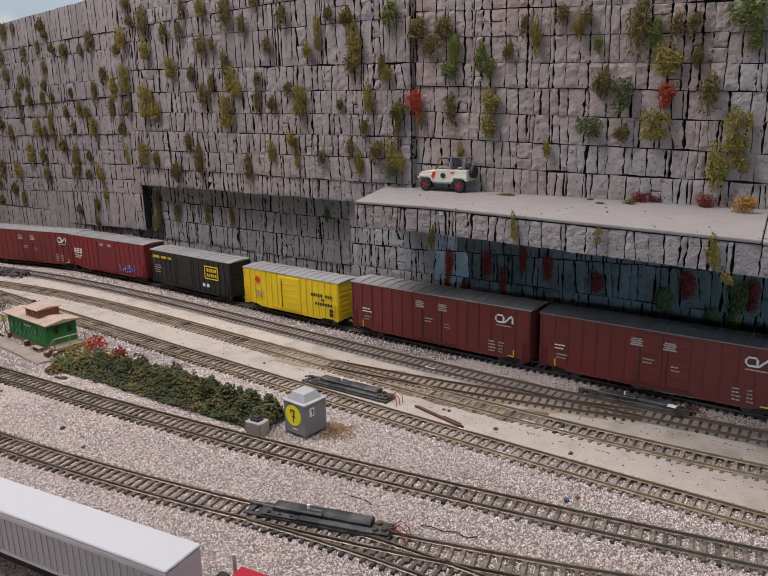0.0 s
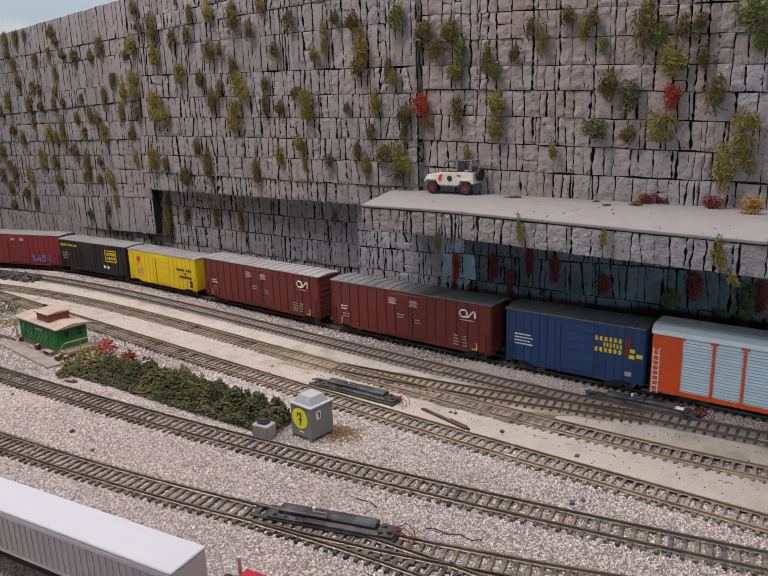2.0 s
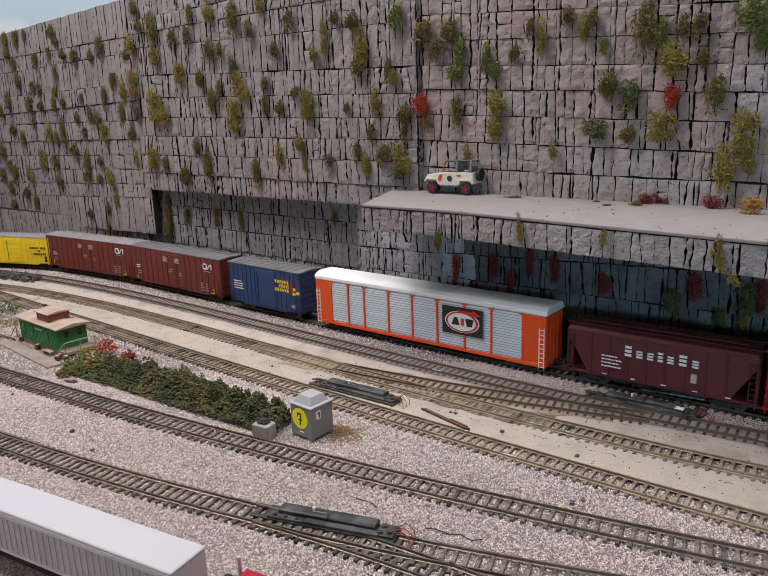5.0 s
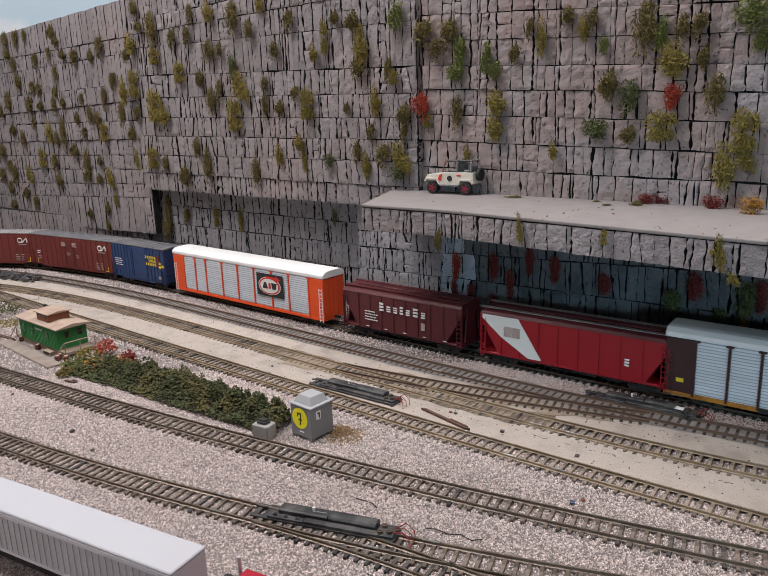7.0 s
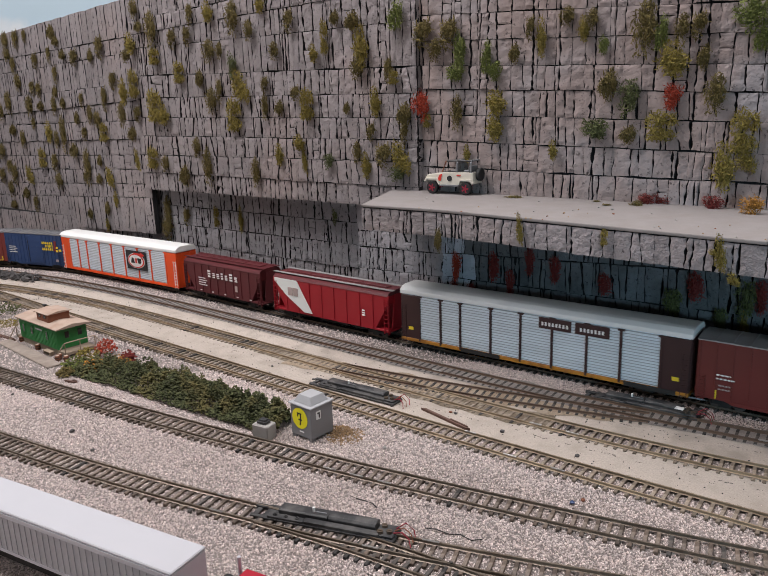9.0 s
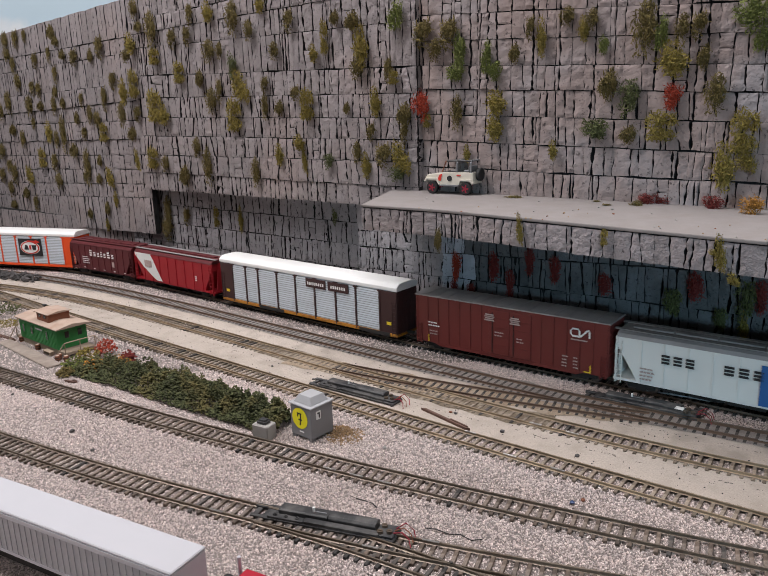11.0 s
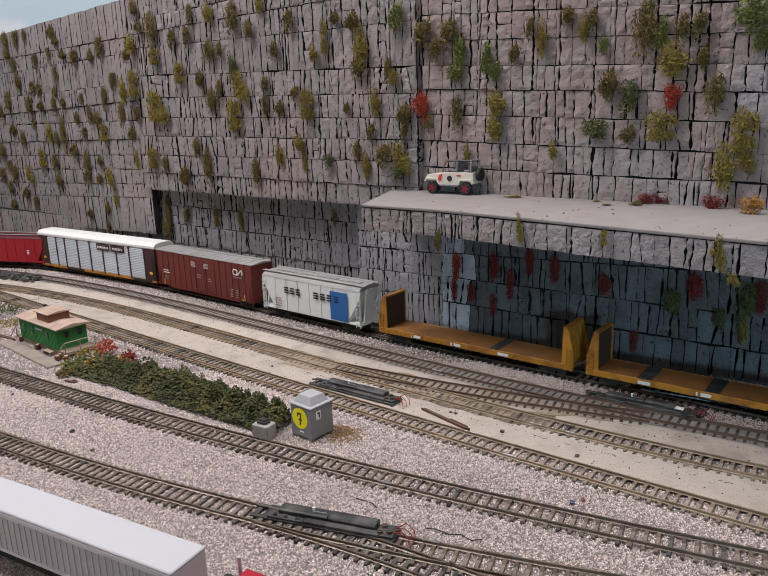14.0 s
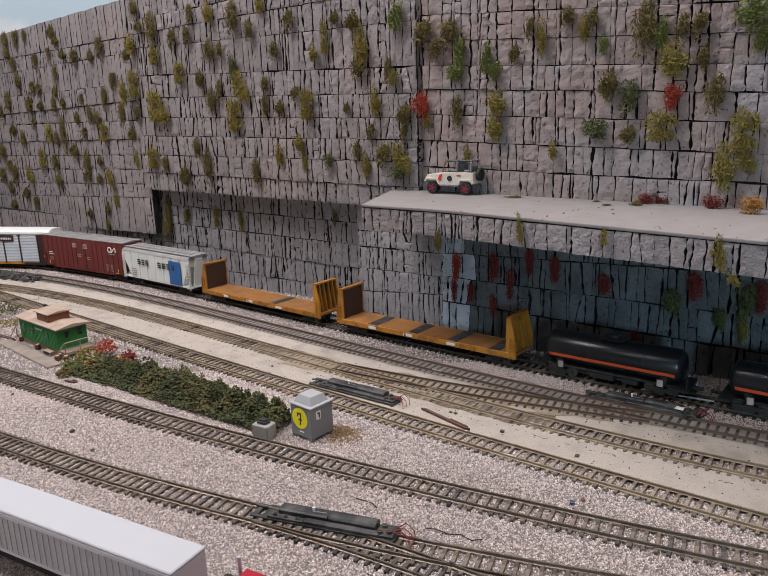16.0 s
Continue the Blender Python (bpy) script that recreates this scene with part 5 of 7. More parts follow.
hang(W0_AT, [(0.0131, 0.1861, 0.0175, 0.0148, 0), (0.3605, 0.1975, 0.0130, 0.0174, 0), (0.2193, 0.1721, 0.0142, 0.0179, 1), (0.2740, 0.1710, 0.0113, 0.0173, 0), (0.4044, 0.1717, 0.0092, 0.0296, 0),
    (0.4527, 0.1814, 0.0067, 0.0133, 0), (0.0480, 0.1540, 0.0100, 0.0158, 0), (-0.0009, 0.1349, 0.0132, 0.0162, 0), (0.0689, 0.1409, 0.0127, 0.0208, 0), (0.1476, 0.1365, 0.0162, 0.0174, 1),
    (0.2800, 0.1380, 0.0125, 0.0138, 0), (0.3936, 0.1477, 0.0070, 0.0107, 0), (0.4440, 0.1500, 0.0078, 0.0124, 0), (0.4855, 0.1479, 0.0109, 0.0160, 1), (0.1143, 0.1075, 0.0110, 0.0165, 0),
    (0.0354, 0.1110, 0.0101, 0.0159, 0), (0.0380, 0.0784, 0.0115, 0.0132, 0), (0.1554, 0.0866, 0.0081, 0.0173, 0), (0.3912, 0.0874, 0.0070, 0.0128, 0)], "clinging to the receding stone wall")
hang(W0_AT, [(0.4596, 0.1028, 0.0067, 0.0163, 0), (0.4954, 0.1136, 0.0065, 0.0139, 1), (0.4536, 0.0670, 0.0056, 0.0123, 1)], "clinging to the receding stone wall")
hang(U_AT, [(0.0075, 0.4004, 0.0089, 0.0127, 0), (0.0421, 0.3728, 0.0125, 0.0230, 0), (-0.0057, 0.3496, 0.0129, 0.0165, 1), (-0.0212, 0.3368, 0.0101, 0.0092, 0), (0.0145, 0.3765, 0.0078, 0.0108, 0),
    (0.0877, 0.3530, 0.0093, 0.0137, 0), (0.1191, 0.3539, 0.0082, 0.0134, 0), (0.1671, 0.3773, 0.0106, 0.0146, 1), (0.1602, 0.3333, 0.0124, 0.0147, 0), (0.1803, 0.3320, 0.0061, 0.0104, 0),
    (0.2096, 0.3722, 0.0120, 0.0204, 0), (0.2381, 0.3532, 0.0084, 0.0123, 0), (0.2626, 0.3790, 0.0082, 0.0136, 1), (0.0455, 0.3287, 0.0115, 0.0115, 1), (0.0968, 0.3034, 0.0111, 0.0145, 1),
    (0.1369, 0.3015, 0.0072, 0.0166, 0), (0.2048, 0.3089, 0.0077, 0.0158, 2), (0.1283, 0.3814, 0.0072, 0.0150, 0), (-0.0097, 0.2914, 0.0110, 0.0202, 1)], "hanging from the stone wall joints")
hang(U_AT, [(-0.0356, 0.2824, 0.0102, 0.0205, 1), (0.1576, 0.2697, 0.0115, 0.0163, 0), (0.1747, 0.2808, 0.0061, 0.0177, 0), (0.2181, 0.2792, 0.0170, 0.0203, 1), (0.2017, 0.2430, 0.0146, 0.0213, 1),
    (0.0355, 0.2579, 0.0174, 0.0231, 1), (0.0553, 0.2478, 0.0143, 0.0158, 1), (-0.0086, 0.2530, 0.0080, 0.0128, 0), (-0.0268, 0.2271, 0.0091, 0.0149, 0), (-0.0472, 0.2552, 0.0092, 0.0188, 0),
    (0.2609, 0.2850, 0.0074, 0.0106, 0), (0.2575, 0.2595, 0.0066, 0.0152, 0), (0.2834, 0.2583, 0.0073, 0.0127, 0), (0.3131, 0.2724, 0.0087, 0.0095, 0), (0.3320, 0.2542, 0.0117, 0.0187, 1),
    (0.3467, 0.3145, 0.0077, 0.0114, 1), (0.3632, 0.3301, 0.0061, 0.0197, 1), (0.2803, 0.3255, 0.0081, 0.0105, 0), (0.3089, 0.3577, 0.0087, 0.0146, 0)], "hanging from the stone wall joints")
hang(U_AT, [(0.3798, 0.3569, 0.0068, 0.0118, 0), (0.4194, 0.3165, 0.0125, 0.0257, 1), (0.4107, 0.2982, 0.0104, 0.0123, 0), (0.4063, 0.3519, 0.0104, 0.0150, 0), (0.3923, 0.2546, 0.0052, 0.0097, 0),
    (0.4370, 0.2553, 0.0087, 0.0180, 1), (0.4280, 0.2255, 0.0073, 0.0108, 0), (0.4543, 0.2933, 0.0065, 0.0145, 0), (0.4620, 0.2823, 0.0071, 0.0079, 1), (0.4662, 0.3502, 0.0107, 0.0170, 4),
    (0.4750, 0.2490, 0.0099, 0.0182, 0), (0.4743, 0.2243, 0.0064, 0.0117, 0), (0.1183, 0.2069, 0.0082, 0.0134, 0), (0.1378, 0.1832, 0.0090, 0.0248, 0), (0.0181, 0.1844, 0.0127, 0.0162, 1),
    (0.0442, 0.1813, 0.0086, 0.0115, 0), (0.0870, 0.1695, 0.0103, 0.0206, 0), (-0.0222, 0.1799, 0.0060, 0.0167, 1), (0.2326, 0.1755, 0.0076, 0.0201, 0)], "hanging from the stone wall joints")
hang(U_AT, [(0.2801, 0.1938, 0.0081, 0.0149, 1), (0.3163, 0.2102, 0.0103, 0.0102, 1), (0.3211, 0.1871, 0.0047, 0.0181, 1), (0.3608, 0.1891, 0.0077, 0.0085, 2), (0.4051, 0.2033, 0.0067, 0.0123, 0),
    (0.4204, 0.1834, 0.0081, 0.0162, 1), (0.4453, 0.1998, 0.0130, 0.0146, 0), (0.4713, 0.1914, 0.0142, 0.0183, 1), (0.4640, 0.1778, 0.0114, 0.0079, 2)], "hanging from the stone wall joints")
hang(L_AT, [(0.0561, 0.1065, 0.0080, 0.0257, 0), (0.0539, 0.0777, 0.0130, 0.0184, 0), (0.0995, 0.0990, 0.0078, 0.0143, 0), (0.1628, 0.0975, 0.0056, 0.0154, 1), (0.2127, 0.0969, 0.0054, 0.0199, 1),
    (0.3829, 0.1139, 0.0040, 0.0104, 2)], "hanging on the recessed lower wall")
hang(R_AT, [(0.0189, 0.3294, 0.0155, 0.0155, 0), (0.0521, 0.3268, 0.0137, 0.0164, 0), (0.0660, 0.3061, 0.0082, 0.0226, 4), (0.0610, 0.2851, 0.0123, 0.0101, 4), (0.0339, 0.3117, 0.0097, 0.0115, 0),
    (0.0966, 0.3008, 0.0067, 0.0184, 4), (0.1065, 0.2829, 0.0086, 0.0098, 4), (0.0133, 0.2522, 0.0113, 0.0182, 3), (0.0222, 0.2345, 0.0056, 0.0077, 1), (0.0607, 0.2476, 0.0082, 0.0176, 0),
    (0.1119, 0.2515, 0.0146, 0.0134, 1), (0.1098, 0.2267, 0.0119, 0.0158, 1), (0.0741, 0.1994, 0.0054, 0.0100, 1), (0.1458, 0.3239, 0.0058, 0.0119, 0), (0.1592, 0.3106, 0.0064, 0.0201, 1),
    (0.1285, 0.3044, 0.0065, 0.0133, 0), (0.1736, 0.2045, 0.0057, 0.0106, 1), (0.2260, 0.2728, 0.0099, 0.0194, 0), (0.2023, 0.3162, 0.0069, 0.0127, 1)], "growing on the wall above the ledge")
hang(R_AT, [(0.2080, 0.3273, 0.0075, 0.0092, 0), (0.2209, 0.3018, 0.0056, 0.0103, 4), (0.2167, 0.2255, 0.0137, 0.0138, 2), (0.2462, 0.2545, 0.0098, 0.0147, 2), (0.2469, 0.2249, 0.0086, 0.0113, 0),
    (0.2781, 0.2262, 0.0158, 0.0134, 1), (0.2568, 0.3188, 0.0135, 0.0236, 0), (0.2719, 0.3106, 0.0067, 0.0168, 4), (0.2871, 0.2837, 0.0169, 0.0167, 1), (0.2891, 0.3140, 0.0078, 0.0111, 0),
    (0.3041, 0.3135, 0.0084, 0.0121, 0), (0.3085, 0.2905, 0.0060, 0.0143, 0), (0.2836, 0.2543, 0.0097, 0.0111, 3), (0.3201, 0.2589, 0.0107, 0.0165, 0), (0.3345, 0.1914, 0.0119, 0.0219, 1),
    (0.3473, 0.2206, 0.0130, 0.0185, 1), (0.3504, 0.1981, 0.0095, 0.0109, 1), (0.3458, 0.3149, 0.0166, 0.0152, 4), (0.3527, 0.2992, 0.0071, 0.0120, 4)], "growing on the wall above the ledge")
hang(R_AT, [(0.1838, 0.3317, 0.0089, 0.0082, 0)], "growing on the wall above the ledge")
hang(C_AT, [(0.0189, 0.0811, 0.0066, 0.0158, 3), (0.0163, 0.0540, 0.0053, 0.0110, 5), (0.0365, 0.0539, 0.0059, 0.0097, 5), (0.0645, 0.0824, 0.0078, 0.0179, 5), (0.0813, 0.0679, 0.0064, 0.0154, 5),
    (0.1026, 0.0937, 0.0064, 0.0129, 5), (0.1293, 0.0882, 0.0075, 0.0127, 5), (0.1814, 0.0755, 0.0086, 0.0125, 5), (0.2641, 0.0816, 0.0097, 0.0155, 5), (0.2453, 0.0652, 0.0085, 0.0189, 2),
    (0.2871, 0.0536, 0.0060, 0.0155, 2), (0.3062, 0.0745, 0.0084, 0.0166, 2), (0.3073, 0.0468, 0.0054, 0.0166, 1), (0.2105, 0.0235, 0.0055, 0.0101, 5), (0.0631, 0.0403, 0.0052, 0.0143, 5),
    (0.3175, 0.0804, 0.0072, 0.0143, 5)], "growing in the shade below ledge")


def ledge_tuft(x, y, w, h, k):
    ob = new("moss_tuft", RND.choice(TUFTS[k]))
    ob.matrix_world = Matrix.LocRotScale((x, y, LEDGE_Z + h * 0.45), Euler((0, 0, -0.7)), (w, w * 0.9, h))
    tagged(ob, TUFT_WORDS[k] + " lying on the pale ledge", "moss", "moss tufts on the ledge")


ledge_tuft(0.1375, 0.7468, 0.0113, 0.0026, 0)
ledge_tuft(0.1825, 0.7348, 0.0072, 0.0041, 1)
ledge_tuft(0.2346, 0.6626, 0.0076, 0.0038, 0)
ledge_tuft(0.2482, 0.6729, 0.0097, 0.0063, 5)
ledge_tuft(0.2607, 0.6698, 0.0087, 0.0068, 5)
ledge_tuft(0.2911, 0.6334, 0.0110, 0.0078, 5)
ledge_tuft(0.3066, 0.6449, 0.0125, 0.0072, 5)
ledge_tuft(0.3083, 0.5960, 0.0109, 0.0091, 6)
ledge_tuft(0.2078, 0.6938, 0.0049, 0.0015, 0)
ledge_tuft(0.2095, 0.6688, 0.0057, 0.0014, 0)


def face_at(t, dep, z):
    """Along the ledge front, in metres from its left corner."""
    for (x0, y0), (x1, y1) in zip(FRONT, FRONT[1:]):
        ln = math.hypot(x1 - x0, y1 - y0)
        if t <= ln or (x1, y1) == FRONT[-1]:
            dx, dy = (x1 - x0) / ln, (y1 - y0) / ln
            return Vector((x0 + dx * t + dy * dep, y0 + dy * t - dx * dep, z))
        t -= ln


hang(face_at, [(0.0922, 0.1346, 0.0043, 0.0156, 0), (0.1832, 0.1454, 0.0040, 0.0135, 1), (0.2607, 0.1480, 0.0035, 0.0067, 1), (0.3488, 0.1439, 0.0050, 0.0134, 1), (0.3589, 0.1286, 0.0050, 0.0047, 1), (0.3443, 0.1465, 0.0041, 0.0024, 1)], "hanging over the ledge edge", 0.002)

# ---- hedge and autumn bushes ----


def clump(vs, fs, p, r, rng, flakes=5):
    """One leafy lump: a rough little ball with loose leaf flakes."""
    n = len(vs)
    base = [(0, 0, 1), (0.9, 0, 0.2), (0.28, 0.85, 0.2), (-0.72, 0.53, 0.2), (-0.72, -0.53, 0.2), (0.28, -0.85, 0.2), (0, 0, -0.6)]
    for b in base:
        vs.append(p + Vector(b) * r * rng.uniform(0.7, 1.25))
    fs += [(n, n + 1, n + 2), (n, n + 2, n + 3), (n, n + 3, n + 4), (n, n + 4, n + 5), (n, n + 5, n + 1)]
    fs += [(n + 6, n + 2, n + 1), (n + 6, n + 3, n + 2), (n + 6, n + 4, n + 3), (n + 6, n + 5, n + 4), (n + 6, n + 1, n + 5)]
    for _ in range(flakes):
        d = Vector((rng.gauss(0, 1), rng.gauss(0, 1), abs(rng.gauss(0, 1)))).normalized()
        c = p + d * r * rng.uniform(0.8, 1.25)
        u = d.orthogonal().normalized() * r * rng.uniform(0.2, 0.4)
        w = d.cross(u) + d * r * rng.uniform(-0.2, 0.2)
        k = len(vs)
        vs += [c - u, c + w, c + u]
        fs.append((k, k + 1, k + 2))


def hedge():
    rng = random.Random(5)
    spine = [(-0.325, 0.726, 0.040, 0.013), (-0.255, 0.684, 0.046, 0.020), (-0.185, 0.634, 0.046, 0.022), (-0.130, 0.592, 0.040, 0.021), (-0.088, 0.556, 0.028, 0.019)]
    whole = empty("hedge", Matrix(), "long low dark green foam hedge on the ballast", "hedge")
    for i in range(len(spine) - 1):
        for half in (0, 1):
            vs, fs = [], []
            for _ in range(2000):
                u = (half + rng.random()) / 2
                x, y, w, h = [a + (b - a) * u for a, b in zip(spine[i], spine[i + 1])]
                o = rng.uniform(-1, 1)
                lump = 0.68 + 0.9 * noise.noise((x * 80 + 0.5 * o, y * 80 + 0.8 * o, o * 2.4)) + 0.25 * noise.noise((x * 190, y * 190, o * 6))
                top = h * (1 - 0.75 * o * o) * max(0.25, lump)
                z = GROUND_Z + max(0.0015, top * rng.uniform(0.5, 1.08))
                clump(vs, fs, Vector((x + 0.30 * o * w, y + 0.47 * o * w, z)), rng.uniform(0.0008, 0.0017), rng, 3)
            part("hedge_clump", Shape().add(vs, fs), HEDGE, whole)
    return whole


hedge()


def bush(x, y, r, h, k, label):
    rng = random.Random(int(x * 1e4) + k)
    vs, fs = [], []
    for _ in range(190 if h > 0.006 else 330):
        a, q = rng.uniform(0, 6.28), r * math.sqrt(rng.random())
        clump(vs, fs, Vector((x + q * math.cos(a), y + q * math.sin(a), GROUND_Z + h * rng.uniform(0.2, 1) * (1 - 0.5 * q / r))), rng.uniform(0.0007, 0.0017) if h > 0.006 else rng.uniform(0.0005, 0.0011), rng, 8)
    tagged(part("bush", Shape().add(vs, fs), STRAW if k < 0 else MOSS[k]), label, "bush", "autumn bushes by the caboose")


bush(-0.3260, 0.7185, 0.0140, 0.0160, 4, "green leafy bush on the pale ballast")
bush(-0.3228, 0.7435, 0.0130, 0.0180, 1, "yellowing bush on the pale ballast")
bush(-0.3096, 0.7627, 0.0120, 0.0220, 3, "scarlet autumn bush on the pale ballast")
bush(-0.2752, 0.7314, 0.0090, 0.0170, 5, "dark crimson bush on the pale ballast")
bush(-0.2829, 0.7203, 0.0140, 0.0160, 6, "orange autumn bush on the pale ballast")
bush(-0.3030, 0.7121, 0.0140, 0.0150, 6, "orange autumn bush on the pale ballast")
bush(-0.3288, 0.7005, 0.0100, 0.0100, 0, "olive bush on the pale ballast")
bush(-0.5114, 0.9434, 0.0200, 0.0200, 2, "dark green bush on the pale ballast")
bush(-0.4859, 0.8959, 0.0200, 0.0040, 1, "yellow moss mat on the pale ballast")
bush(-0.0353, 0.5400, 0.0160, 0.0015, -1, "dry brown straw mat on the pale ballast")
bush(-0.0409, 0.5477, 0.0110, 0.0026, -1, "dry brown straw tuft on the pale ballast")

# ---- control box marked with a disc ----


def control_box():
    box = empty("control_box", pose(-0.0620, 0.5454, GROUND_Z, 0, 0, -41.5), "grey metal box with a yellow disc numbered seven", "control box")
    w, h = 0.0125, 0.029
    part("body", Shape().prism([(-w * 0.96, -w * 0.96), (w * 0.96, -w * 0.96), (w * 0.96, w * 0.96), (-w * 0.96, w * 0.96)], 0.003, h, "z"), GREYB, box, "", 0.0005)
    for sx in (-1, 1):
        for sy in (-1, 1):
            part("foot", Shape().box(sx * w * 0.75 - 0.002, sx * w * 0.75 + 0.002, sy * w * 0.75 - 0.002, sy * w * 0.75 + 0.002, 0, 0.0032), GREYB, box)
    lid = part("lid", Shape().box(-w * 1.05, w * 1.05, -w * 1.05, w * 1.05, h, h + 0.0014, 0.0004), GREYL, box, "light grey flat lid")
    s = Shape()
    a, b = w * 0.80, w * 0.55
    vs = [(-a, -a, h + 0.0014), (a, -a, h + 0.0014), (a, a, h + 0.0014), (-a, a, h + 0.0014), (-b, -b, h + 0.0075), (b, -b, h + 0.0075), (b, b, h + 0.0075), (-b, b, h + 0.0075)]
    part("hood", s.add(vs, [(0, 1, 5, 4), (1, 2, 6, 5), (2, 3, 7, 6), (3, 0, 4, 7), (4, 5, 6, 7), (0, 3, 2, 1)]), GREYL, lid, "", 0.0004)
    y = -w * 0.96
    part("disc", Shape().cyl((-0.001, 0.0185), 0.0088, y - 0.0004, y + 0.0001, "y", 28), DISC, box, "yellow round disc")
    part("digit", Shape().box(-0.0036, 0.0012, y - 0.0007, y - 0.0003, 0.0222, 0.0232).prism([(0.0002, 0.0232), (0.0012, 0.0232), (-0.0002, 0.0128), (-0.0012, 0.0128)], y - 0.0007, y - 0.0003, "y").box(-0.0036, -0.0028, y - 0.0007, y - 0.0003, 0.0198, 0.0224).box(-0.0022, 0.0018, y - 0.0007, y - 0.0003, 0.0172, 0.0180), BLACKDEC, box, "black handwritten seven")
    part("name_strip", Shape().box(-0.002, 0.003, y - 0.0003, y, 0.0068, 0.0078), WHITEDEC, box)
    x = w * 0.96
    tagpl = part("tag_plate", Shape().box(x - 0.0001, x + 0.0003, -0.0065, -0.0015, 0.0185, 0.0255), WHITEDEC, box, "small white tag")
    part("tag_mark", Shape().box(x + 0.0003, x + 0.0006, -0.0052, -0.0028, 0.0232, 0.0242).box(x + 0.0003, x + 0.0006, -0.0038, -0.0028, 0.0195, 0.0242), BLACKDEC, tagpl)


control_box()


def small_box():
    b = empty("utility_block", pose(-0.1009, 0.5425, GROUND_Z, 0, 0, -32), "small grey plaster block with a dark cap", "block")
    part("block", Shape().box(-0.008, 0.008, -0.006, 0.006, 0, 0.013, 0.0008), CONC, b)
    part("cap", Shape().box(-0.0045, 0.0045, -0.0035, 0.0035, 0.013, 0.0155, 0.0005).box(-0.0032, 0.0032, -0.0025, 0.0025, 0.0155, 0.0168, 0.0003), BLACKPL, b, "dark stepped cap")


small_box()

# ---- turnout machines ----


def switch_machine(m, label, ln=0.095, wires=True):
    sm = empty("switch_machine", m, label, "switch machine", "switch machines of the yard")
    h = ln / 2
    part("base", Shape().box(-h, h, -0.0078, 0.0078, 0, 0.0022, 0.0005).box(-h - 0.009, -h + 0.003, -0.0072, -0.0046, 0, 0.0018, 0.0003).box(-h - 0.010, -h + 0.003, 0.0030, 0.0062, 0, 0.0026, 0.0003).box(-h - 0.008, -h - 0.0045, -0.0050, 0.0035, 0, 0.0014), BLACKPL, sm)
    part("housing", Shape().prism([(-0.0022, 0.0022), (0.0072, 0.0022), (0.0072, 0.0056), (0.0062, 0.0064), (-0.0012, 0.0064), (-0.0022, 0.0056)], -h + 0.010, -0.001, "x"), BLACKPL, sm, "", 0.0003)
    cover = part("coil_cover", Shape().prism([(-0.0022, 0.0022), (0.0072, 0.0022), (0.0072, 0.0056), (0.0058, 0.0070), (0.0025, 0.0075), (-0.0008, 0.0070), (-0.0022, 0.0056)], -0.0004, h - 0.014, "x"), BLACKPL, sm, "", 0.0003)
    ribs = Shape()
    for k in range(9):
        x = 0.003 + (h - 0.020) * k / 8
        ribs.prism([(-0.0023, 0.0052), (-0.0008, 0.0071), (0.0025, 0.0076), (0.0058, 0.0071), (0.0073, 0.0052), (0.0058, 0.0066), (0.0025, 0.0072), (-0.0008, 0.0066)], x, x + 0.0005, "x")
    part("rib", ribs, BLACKPL, cover)
    ledge_rail = part("front_rail", Shape().box(-h + 0.004, -h * 0.35, -0.0076, -0.0030, 0.0022, 0.0038, 0.0004).box(-h * 0.35 + 0.0006, h - 0.010, -0.0076, -0.0030, 0.0022, 0.0046, 0.0005), BLACKPL, sm)
    for x in (-h + 0.009, -h + 0.017, -h + 0.025):
        part("eyelet", Shape().lathe([(0.0038, 0.0013), (0.0046, 0.0013), (0.0046, 0.0008), (0.0040, 0.0007)], 12, (x, -0.0053, 0)), BLACKPL, ledge_rail)
    part("slot", Shape().box(-0.013, -0.003, 0.0016, 0.0024, 0.0063, 0.0067), GREYB, sm)
    part("lever", Shape().cyl((-0.012, 0.0020), 0.0009, 0.0064, 0.0094, "z", 10), WHITEDEC, sm, "small white lever knob")
    part("end_plate", Shape().box(h - 0.013, h - 0.001, -0.0064, 0.0066, 0.0022, 0.0040, 0.0005), BLACKPL, sm)
    for x, y in ((h - 0.0095, 0.0030), (h - 0.0045, -0.0022), (h - 0.0100, -0.0040)):
        part("screw", Shape().cyl((x, y), 0.0019, 0.0040, 0.0056, "z", 12).box(x - 0.0016, x + 0.0016, y - 0.0002, y + 0.0002, 0.0056, 0.0059), RAIL, sm)
    if wires:
        for k, dy in enumerate((-0.002, 0.0005, 0.003)):
            part("wire", Shape().tube([(h - 0.002, dy, 0.004), (h + 0.004, dy * 1.5, 0.0062 + 0.001 * k), (h + 0.009, dy * 2 - 0.001, 0.004), (h + 0.011, dy * 2 - 0.004, 0.0004)], 0.0004, 5), WIRE if k != 1 else RUSTB, sm)


